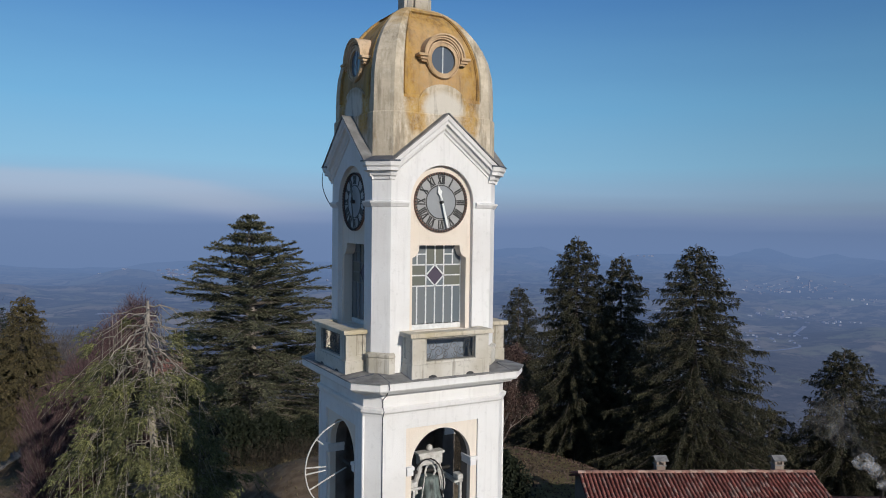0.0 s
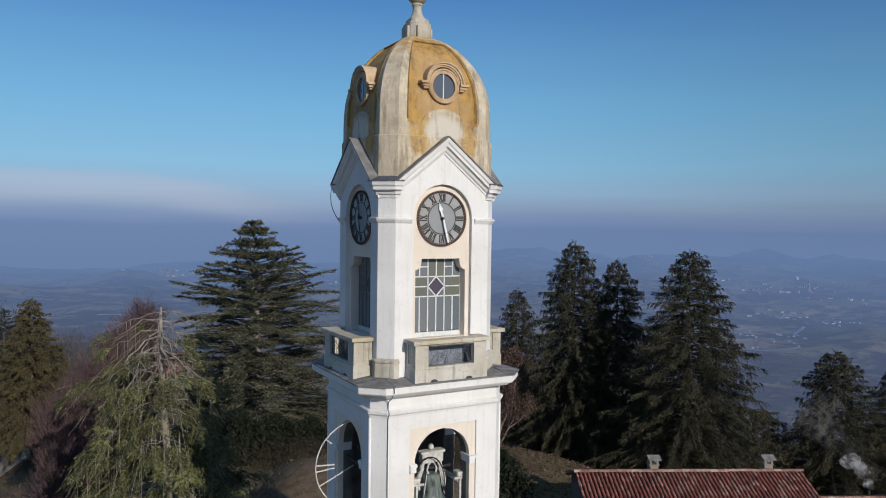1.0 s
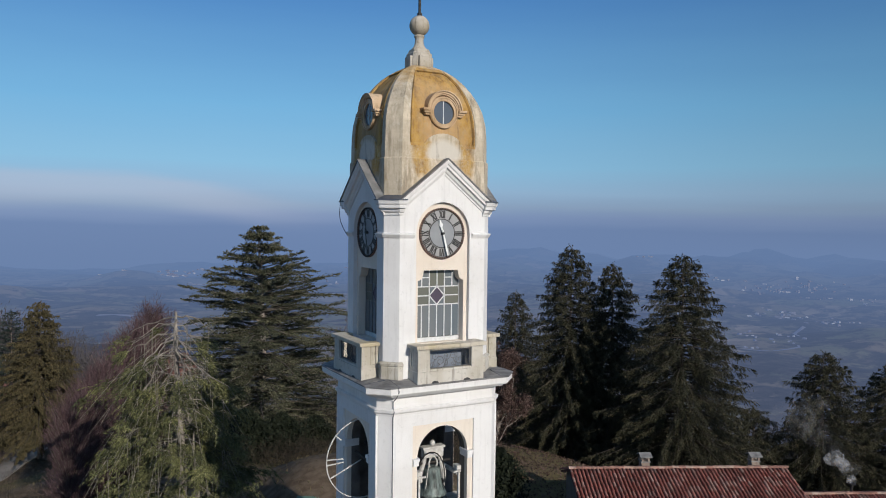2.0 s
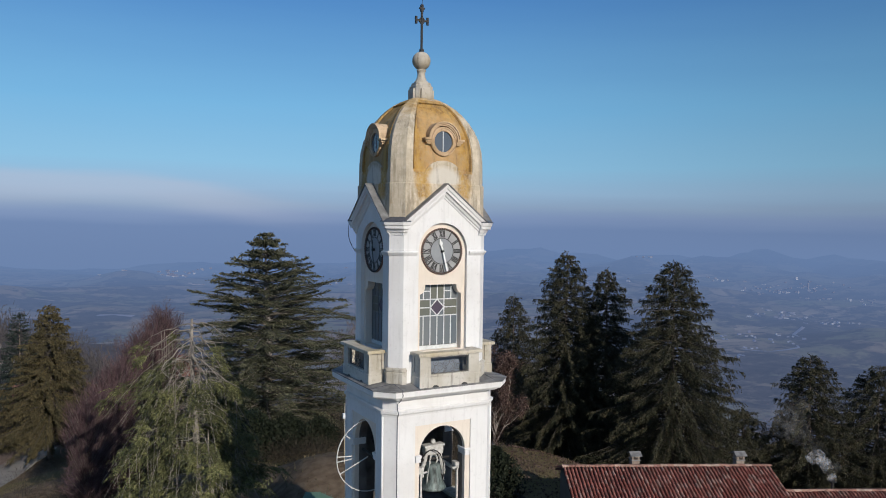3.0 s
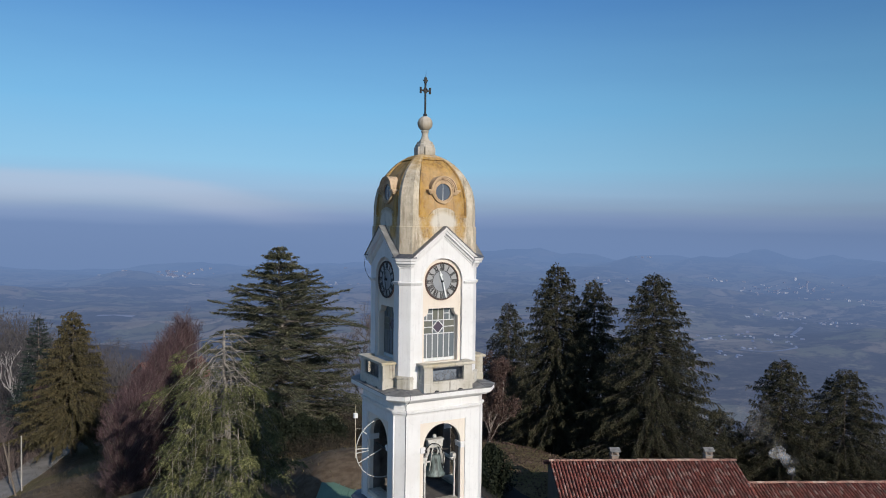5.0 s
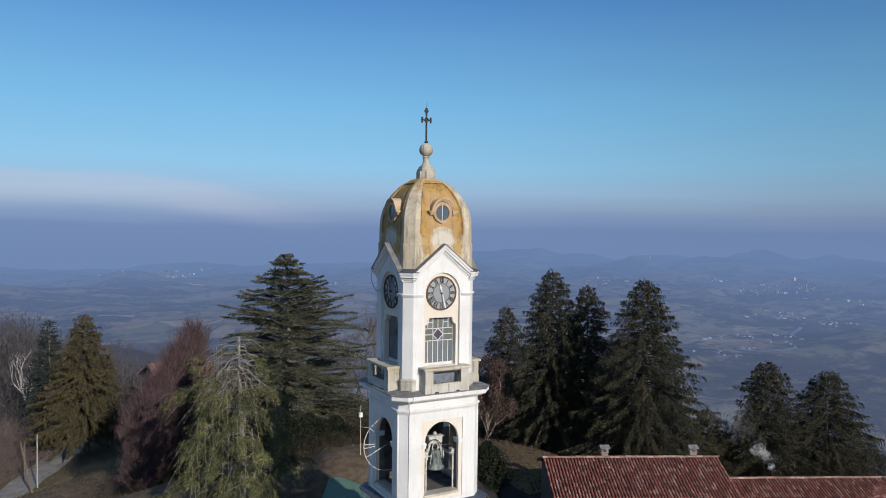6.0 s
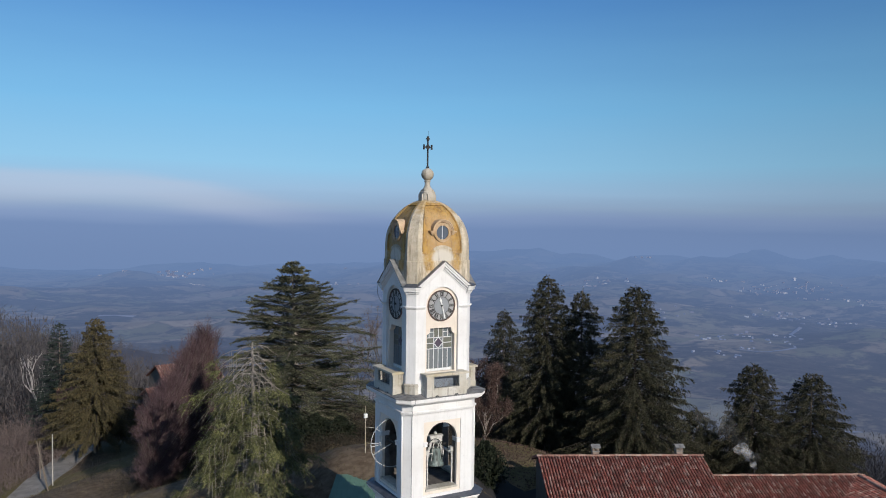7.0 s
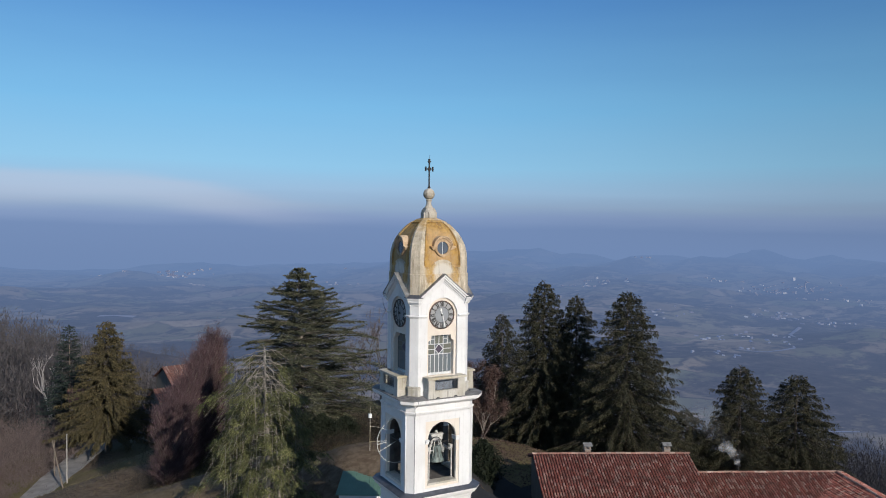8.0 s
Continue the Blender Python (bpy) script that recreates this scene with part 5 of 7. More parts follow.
def build_chimney(m, x, y, z0, parent, w=0.26):
    ch = part("chimney", box(bmesh.new(), x - w, x + w, y - w, y + w, z0 - 0.9, z0 + 0.50, m, 0.01), M_BRICK, parent, "small brick chimney with a tiled cap")
    for sx in (-1, 1):
        for sy in (-1, 1):
            part("cap_post", box(bmesh.new(), *sorted((x + sx * w, x + sx * (w - 0.12))), *sorted((y + sy * w, y + sy * (w - 0.12))), z0 + 0.502, z0 + 0.80, m), M_BRICK, ch)
    part("ledge", box(bmesh.new(), x - w - 0.05, x + w + 0.05, y - w - 0.05, y + w + 0.05, z0 + 0.44, z0 + 0.49, m), M_SLATE, ch)
    bm = bmesh.new()
    for s in (-1, 1):
        slope = [(x - w - 0.12, y + s * (w + 0.16), z0 + 0.80), (x + w + 0.12, y + s * (w + 0.16), z0 + 0.80), (x + w + 0.12, y, z0 + 1.0), (x - w - 0.12, y, z0 + 1.0)]
        f = [bm.verts.new(m @ Vector(p)) for p in slope]
        b = [bm.verts.new(m @ (Vector(p) - Vector((0, 0, 0.05)))) for p in slope]
        bm.faces.new(f)
        bm.faces.new(b)
        for i in range(4):
            bm.faces.new((f[i], f[(i + 1) % 4], b[(i + 1) % 4], b[i]))
    part("cap", bm, M_SLATE, ch)


HA = -26.5
RIDGE = (17.60, 13.67, 10.52)
P1 = 0.36
hm = house_frame((RIDGE[0], RIDGE[1], 0), HA)
L1, RUN1, REAR1 = 13.7, 8.0, 2.4
house = thing("farmhouse", "long farmhouse with a weathered red clay tile roof", "house", at=(RIDGE[0], RIDGE[1], 3.0))
bm = bmesh.new()
zr, ze = RIDGE[2] - 0.25, RIDGE[2] - 0.25 - RUN1 * P1
prof = [(-RUN1 + 0.5, 0.0), (-RUN1 + 0.5, ze + 0.1), (0, zr - 0.06), (REAR1 - 0.3, zr - 0.06 - (REAR1 - 0.3) * P1), (REAR1 - 0.3, 0.0)]
f = [bm.verts.new(hm @ Vector((0.35, y, z))) for y, z in prof]
b = [bm.verts.new(hm @ Vector((L1 - 0.3, y, z))) for y, z in prof]
bm.faces.new(f)
bm.faces.new(b)
for i in range(5):
    bm.faces.new((f[i], f[(i + 1) % 5], b[(i + 1) % 5], b[i]))
part("wall", bm, M_HOUSE, house, "plain plastered wall")
roof = slab_roof(hm, [(0.05, -RUN1, ze), (L1 - 0.05, -RUN1, ze), (L1 - 0.05, 0, zr), (0.05, 0, zr)], 0.12, M_CHANNEL, house, "roof", "weathered red clay tile roof")
slab_roof(hm, [(0.05, REAR1, zr - REAR1 * P1), (L1 - 0.05, REAR1, zr - REAR1 * P1), (L1 - 0.05, 0.001, zr), (0.05, 0.001, zr)], 0.12, M_CHANNEL, house, "roof")
for sg in (-1, 1):
    v, fc = tile_slope(hm, 0, L1, zr + 0.02, (RUN1 if sg < 0 else REAR1) + 0.1, P1, sg, seed=3 + sg, own=(4, 34, 0, 10) if sg < 0 else None, parent=roof)
    mesh_part("tiles", v, fc, M_TILE, roof, kind="stuff")
v, fc = ridge_tiles(hm, (0, 0, zr + 0.06), (L1, 0, zr + 0.06), 32)
mesh_part("ridge_tiles", v, fc, M_RIDGE, roof, kind="stuff")
build_chimney(hm, 5.0, 0.9, zr - 0.25, house)
build_chimney(hm, 12.0, 0.9, zr - 0.25, house)

# the lower wing, which turns towards the tower's side in an L
RZ2 = 8.85
XA, RUN2, ARM, RUN3 = L1 + 13.1, 7.0, 11.0, 1.5
L2A = L1
wing = thing("farm_wing", "lower L-shaped farm wing with a red clay tile roof", "house", at=(RIDGE[0] + 18, RIDGE[1] - 9, 2.5))
zr2, ze2 = RZ2 - 0.25, RZ2 - 0.25 - RUN2 * P1
bm = bmesh.new()
box(bm, L2A + 0.02, XA + RUN3 - 0.3, -RUN2 + 0.5, RUN2 - 0.5, -4.0, ze2 + 0.05, hm)
part("wall", bm, M_HOUSE, wing, "plain plastered wall")
bm = bmesh.new()
box(bm, XA - RUN2 + 0.5, XA + RUN3 - 0.3, -ARM + 0.3, -RUN2 + 0.49, -4.0, ze2 + 0.05, hm)
box(bm, XA - 0.2, XA + RUN3 - 0.3, -ARM + 0.3, -0.4, ze2 + 0.06, zr2 - RUN3 * P1 - 0.02, hm)
part("wall", bm, M_HOUSE, wing, "plain plastered wall")
roof2 = slab_roof(hm, [(L2A - 0.28, -RUN2, ze2), (XA - RUN2, -RUN2, ze2), (XA, 0, zr2), (L2A - 0.28, 0, zr2)], 0.12, M_CHANNEL, wing, "roof", "weathered red clay tile roof")
slab_roof(hm, [(L2A - 0.28, RUN2, ze2), (XA, RUN2, ze2), (XA, 0.001, zr2), (L2A - 0.28, 0.001, zr2)], 0.12, M_CHANNEL, wing, "roof")
slab_roof(hm, [(XA - RUN2, -RUN2, ze2), (XA - RUN2, -ARM, ze2), (XA, -ARM, zr2), (XA, -0.001, zr2)], 0.12, M_CHANNEL, wing, "roof")
slab_roof(hm, [(XA + RUN3, RUN3, zr2 - RUN3 * P1), (XA + RUN3, -ARM, zr2 - RUN3 * P1), (XA + 0.002, -ARM, zr2), (XA + 0.002, 0, zr2)], 0.12, M_CHANNEL, wing, "roof")
v, fc = tile_slope(hm, L2A - 0.28, XA, zr2 + 0.02, RUN2 + 0.1, P1, -1, down1=RUN2, seed=8)
mesh_part("tiles", v, fc, M_TILE, roof2, kind="stuff")
v, fc = tile_slope(hm, L2A - 0.28, XA, zr2 + 0.02, RUN2 + 0.1, P1, 1, seed=10)
mesh_part("tiles", v, fc, M_TILE, roof2, kind="stuff")
hm2 = hm @ Matrix.Translation((XA, 0, 0)) @ Matrix.Rotation(radians(-90), 4, 'Z')
v, fc = tile_slope(hm2, 0, ARM, zr2 + 0.02, RUN2 + 0.1, P1, -1, down0=RUN2, seed=21)
mesh_part("tiles", v, fc, M_TILE, roof2, kind="stuff")
v, fc = tile_slope(hm2, -RUN3, ARM, zr2 + 0.02, RUN3, P1, 1, cut0=RUN3, seed=22)
mesh_part("tiles", v, fc, M_TILE, roof2, kind="stuff")
for a, b, n in (((L2A, 0, zr2 + 0.06), (XA, 0, zr2 + 0.06), 25), ((XA, 0, zr2 + 0.06), (XA, -ARM, zr2 + 0.06), 25), ((XA, 0, zr2 + 0.06), (XA + RUN3, RUN3, zr2 - RUN3 * P1 + 0.06), 5)):
    v, fc = ridge_tiles(hm, a, b, n)
    mesh_part("ridge_tiles", v, fc, M_RIDGE, roof2, kind="stuff")
bm = rod(bmesh.new(), hm @ Vector((L2A + 4.9, 1.2, zr2 - 0.6)), hm @ Vector((L2A + 4.9, 1.2, zr2 + 0.20)), 0.09, None, 12)
flue = part("flue", bm, M_IRON, wing, "black stove flue with a cap")
part("flue_cap", lathe(bmesh.new(), [(0.26, 0.0), (0.26, 0.04), (0.05, 0.14)], 14, Matrix.Translation(hm @ Vector((L2A + 4.9, 1.2, zr2 + 0.22)))), M_IRON, flue)


# ---- trees ----
def leaves(rng, base, way, length, width):
    """Pointed three-cornered leaves or sprays from arrays of feet, unit ways, lengths and widths."""
    rnd = rng.normal(size=(len(base), 3))
    s = np.cross(way, rnd)
    s /= np.linalg.norm(s, axis=1, keepdims=True) + 1e-9
    foot, half = base + way * (length * 0.12)[:, None], s * (width * 0.5)[:, None]
    return np.stack([foot + half, base + way * length[:, None], foot - half], axis=1)


def limb_mesh(segs, material, name, parent, sides=5):
    """Tapered limbs from rows (a, b, radius a, radius b)."""
    verts, faces = [], []
    for a, b, ra, rb in segs:
        a, b = np.asarray(a, float), np.asarray(b, float)
        d = b - a
        d = d / (np.linalg.norm(d) + 1e-9)
        s = np.cross(d, (0.3, 0.9, 0.1) if abs(d[2]) > 0.9 else (0, 0, 1))
        s /= np.linalg.norm(s)
        t = np.cross(d, s)
        base = len(verts)
        for o, r in ((a, ra), (b, rb)):
            for i in range(sides):
                w = 2 * math.pi * i / sides
                verts.append(tuple(o + r * (s * math.cos(w) + t * math.sin(w))))
        for i in range(sides):
            faces.append((base + i, base + (i + 1) % sides, base + sides + (i + 1) % sides, base + sides + i))
    return mesh_part(name, verts, faces, material, parent, smooth=True)


def trunk_mesh(segs, material, name, parent, sides=8):
    """One upright stem through a chain of rows (a, b, radius a, radius b)."""
    rings = [(segs[0][0], segs[0][2])] + [(b, rb) for a, b, ra, rb in segs]
    verts, faces = [], []
    for p, r in rings:
        verts += [(p[0] + r * math.cos(2 * math.pi * i / sides), p[1] + r * math.sin(2 * math.pi * i / sides), p[2]) for i in range(sides)]
    for j in range(len(rings) - 1):
        for i in range(sides):
            k = (i + 1) % sides
            faces.append((j * sides + i, j * sides + k, (j + 1) * sides + k, (j + 1) * sides + i))
    faces.append(tuple(range((len(rings) - 1) * sides, len(rings) * sides)))
    return mesh_part(name, verts, faces, material, parent, smooth=True)


def norm(v):
    return v / (np.linalg.norm(v, axis=-1, keepdims=True) + 1e-9)


def twig_sprays(rng, root, way, length, per, drop, leaf, wide, spread=0.7, fuzz=0.35):
    """Feathered twigs: leaves set along both sides of many drooping twigs. root, way: (m, 3); length, drop: (m,)."""
    m = len(root)
    t = rng.uniform(0.05, 1.0, (m, per))
    sd = norm(np.cross(way, rng.normal(size=(m, 3)) * 0.35 + np.array((0, 0, 1.0))))
    p = root[:, None] + way[:, None] * (length[:, None] * t)[..., None]
    p[..., 2] -= drop[:, None] * t ** 2
    run = way[:, None] + np.zeros((m, per, 3))
    run[..., 2] -= (2 * drop / np.maximum(length, 0.05))[:, None] * t
    sign = rng.choice((-1.0, 1.0), (m, per))
    d = norm(norm(run) + sd[:, None] * (sign * spread)[..., None] + rng.normal(size=(m, per, 3)) * fuzz)
    n = m * per
    ln = rng.uniform(leaf[0], leaf[1], n) * (1.15 - 0.45 * t.reshape(n))
    return p.reshape(n, 3), d.reshape(n, 3), ln, rng.uniform(wide[0], wide[1], n)


def branch_tree(name, label, foot, height, radius, seed, material, bark, trunk_r=0.28, step=0.27, per=9, up=0.20, droop=0.80, lift=0.40, bare=0.07, hang=1.9, shape=0.66, ragged=0.17, twigs=9.5, leaf_n=15, leaf=(0.15, 0.32), wide=(0.032, 0.058), group="conifers on the hill", category="tree"):
    """A conifer: a tapered trunk, whorls of limbs that dip and turn up at the tip, and feathered twigs that hang from them."""
    rng = np.random.default_rng(seed)
    x, y, z0 = foot
    tree = thing(name, label, category, group, at=foot)
    segs, prev = [], np.array((x, y, z0 - 0.3))
    for i in range(1, 9):
        f = i / 8
        p = np.array((x + 0.1 * math.sin(3 * f + seed), y, z0 + height * f))
        segs.append((prev, p, trunk_r * (1 - (i - 1) / 8) + 0.02, trunk_r * (1 - f) + 0.015))
        prev = p
    trunk_mesh(segs, bark, "trunk", tree, 8)
    roots, ways, lens, drops, lsegs = [], [], [], [], []
    z = height * bare
    turn = rng.uniform(0, 6.28)
    while z < height * 0.985:
        f = z / height
        n = max(4, int(per * (1.05 - 0.40 * f)))
        turn += 2.4
        tier = rng.uniform(0.90, 1.08)
        for b in range(n):
            az = turn + 2 * math.pi * b / n + rng.uniform(-0.3, 0.3)
            ln = (radius * (1 - f) ** shape + 0.10) * tier * rng.uniform(1 - ragged * 1.7, 1 + ragged)
            lo = (0.40 + 0.8 * (1 - f)) * rng.uniform(0.85, 1.15)
            o = np.array((math.cos(az), math.sin(az), 0.0))
            sd = np.array((-o[1], o[0], 0.0))
            root = np.array((x, y, z0 + z + rng.uniform(-0.9, 0.9) * step))
            rise = up + 0.40 * max(0.0, f - 0.6)

            def bend(s):
                s = np.asarray(s, float)
                h = ln * (rise * s + lo * (-droop * s ** 2 + lift * s ** 3.2))
                return root + o * (ln * s)[..., None] + np.stack([0 * s, 0 * s, h], -1)

            if ln > 0.6:
                sp = bend(np.linspace(0, 0.96, 5))
                r0 = 0.012 + 0.011 * ln
                for i in range(4):
                    lsegs.append((sp[i], sp[i + 1], r0 * (1 - i * 0.22), r0 * (0.78 - i * 0.22)))
            k = max(4, int(ln * twigs))
            s = rng.uniform(0.08, 1.0, k) ** 0.7
            p = bend(s)
            t = norm(bend(s + 0.03) - p)
            flank = rng.choice((-1.0, 1.0), k) * rng.uniform(0.15, 1.0, k) * (1.05 - 0.8 * s)
            down = rng.uniform(0.05, 1.0, k) * hang * (1 - f) ** 0.3
            w = t * rng.uniform(0.5, 1.0, (k, 1)) + sd * flank[:, None]
            w[:, 2] -= down * (1.1 - 0.8 * s)
            roots.append(p)
            ways.append(norm(w))
            lens.append((0.22 + 0.17 * ln * (1.15 - s)) * rng.uniform(0.6, 1.25, k))
            drops.append(rng.uniform(0.0, 0.25, k) * hang)
        z += step * rng.uniform(0.8, 1.2)
    k = 7  # the leading shoot
    roots.append(np.stack([np.full(k, x), np.full(k, y), z0 + height * np.linspace(0.93, 0.985, k)], -1))
    ways.append(norm(np.stack([rng.normal(size=k) * 0.5, rng.normal(size=k) * 0.5, np.full(k, 1.0)], -1)))
    lens.append(rng.uniform(0.3, 0.55, k))
    drops.append(np.zeros(k))
    q = leaves(rng, *twig_sprays(rng, np.concatenate(roots), np.concatenate(ways), np.concatenate(lens), leaf_n, np.concatenate(drops), leaf, wide))
    limb_mesh(lsegs, M_LIMB, "branching", tree, 4)["kind"] = "stuff"
    leaf_part("crown", q, material, tree, kind="stuff")
    return tree


def gz(x, y):
    return ground_z(x, y) - 0.05


def spruce(x, y, top, radius, seed, **kw):
    z = gz(x, y)
    return branch_tree("spruce_tree", kw.pop("label", "tall dark green spruce with drooping branches"), (x, y, z), top - z, radius, seed, kw.pop("material", M_SPRUCE), M_BARK, **kw)


spruce(33.4, 33.2, 23.35, 6.6, 11)
spruce(36.2, 30.6, 21.7, 5.9, 12)
spruce(36.4, 22.3, 22.9, 7.8, 13)
spruce(38.2, 48.9, 17.4, 6.2, 14, twigs=7.0)
spruce(50.3, 18.7, 14.3, 6.3, 15)
spruce(56.5, 16.0, 13.1, 7.4, 16)
spruce(46.0, 22.5, 8.8, 5.2, 17)
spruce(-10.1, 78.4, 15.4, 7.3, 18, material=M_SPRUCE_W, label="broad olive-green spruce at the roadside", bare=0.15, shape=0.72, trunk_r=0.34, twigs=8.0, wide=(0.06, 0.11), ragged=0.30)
x, y = plan(-65, 88)
branch_tree("fir_tree", "dense bluish dark fir", (x, y, gz(x, y)), 11.2 - gz(x, y), 5.4, 19, M_DARKCON, M_BARK, up=0.12, droop=0.35, lift=0.25, hang=0.5, per=7, twigs=6.0, leaf_n=12, wide=(0.06, 0.11))


def cedar(x, y, z0, h, seed):
    """A big cedar: tiers of level branches, each a thin flat plate of side twigs with short needle tufts."""
    rng = np.random.default_rng(seed)
    tree = thing("cedar_tree", "large layered cedar with level spreading branches", "tree", "conifers on the hill", at=(x, y, z0))
    segs, prev = [], np.array((x, y, z0 - 0.3))
    for i in range(1, 11):
        f = i / 10
        p = np.array((x + 0.25 * math.sin(4 * f), y + 0.2 * math.sin(3 * f), z0 + h * f))
        segs.append((prev, p, 0.45 * (1 - (i - 1) / 10) ** 0.8 + 0.02, 0.45 * (1 - f) ** 0.8 + 0.015))
        prev = p
    trunk_mesh(segs, M_PALEBARK, "trunk", tree, 10)
    env_f = [0.0, 0.08, 0.2, 0.4, 0.6, 0.72, 0.82, 0.9, 0.96, 1.0]
    env_r = [5.8, 7.4, 8.0, 7.5, 6.5, 5.2, 3.5, 2.1, 1.0, 0.4]
    limbs, roots, ways, lens, drops = [], [], [], [], []
    n_limb = 430
    for b in range(n_limb):
        f = 0.055 + 0.935 * (b / n_limb) ** 0.95
        tier = round(f * 19) / 19
        f = min(0.985, tier + (f - tier) * 0.40 + rng.normal() * 0.005)
        az = b * 2.399 + rng.uniform(-0.5, 0.5)
        o = np.array((math.cos(az), math.sin(az), 0.0))
        sd = np.array((-o[1], o[0], 0.0))
        aside = o[0] * ASIDE[0] + o[1] * ASIDE[1]
        ln = float(np.interp(f, env_f, env_r)) * rng.choice((rng.uniform(0.45, 0.75), rng.uniform(0.8, 1.05), rng.uniform(1.05, 1.28)), p=(0.35, 0.45, 0.20)) * (1.0 + (0.20 if f < 0.5 else 0.08) * aside)
        rise = rng.uniform(0.02, 0.16) + 0.42 * max(0.0, f - 0.45)
        tip = rng.uniform(-0.16, 0.06) - 0.16 * max(0.0, 0.35 - f) / 0.35
        root = np.array((x, y, z0 + h * f - 0.55 * rise * ln))

        def bow(s):
            s = np.asarray(s, float)
            return root + o * (ln * s)[..., None] + np.stack([0 * s, 0 * s, ln * (rise * s + tip * s ** 3)], -1)

        pts = bow(np.linspace(0, 0.97, 6))
        pts[1:-1] += rng.normal(size=(4, 3)) * 0.05
        for i in range(5):
            r0 = 0.02 + 0.010 * ln
            limbs.append((pts[i], pts[i + 1], r0 * (1 - i * 0.17), r0 * (0.83 - i * 0.17)))
        k = int(8 + 10.5 * ln)
        s = np.sort(rng.uniform(0.16, 1.0, k)) ** 0.85
        p = bow(s)
        p[:, 2] += rng.normal(size=k) * 0.03
        t = norm(bow(s + 0.03) - p)
        flank = np.where(np.arange(k) % 2, 1.0, -1.0) * rng.uniform(0.35, 1.1, k)
        w = t + sd * flank[:, None]
        w[:, 2] += rng.uniform(-0.06, 0.10, k)
        roots.append(p)
        ways.append(norm(w))
        lens.append((0.18 + 0.21 * ln * np.sin(np.pi * np.clip(s, 0.05, 0.93)) ** 0.8) * rng.uniform(0.5, 1.2, k))
        drops.append(rng.uniform(-0.04, 0.16, k))
    limb_mesh(limbs, M_CEDARLIMB, "branching", tree, 4)["kind"] = "stuff"
    q = leaves(rng, *twig_sprays(rng, np.concatenate(roots), np.concatenate(ways), np.concatenate(lens), 10, np.concatenate(drops), (0.12, 0.30), (0.05, 0.095), 0.6, 0.30))
    leaf_part("crown", q, M_CEDAR, tree, kind="stuff")


cedar(6.4, 42.0, 6.0, 18.9, 21)


M_WEEPLIMB = simple("weathered_limb_bark", (0.31, 0.275, 0.235), (0.13, 0.112, 0.096), 3, 0.9)


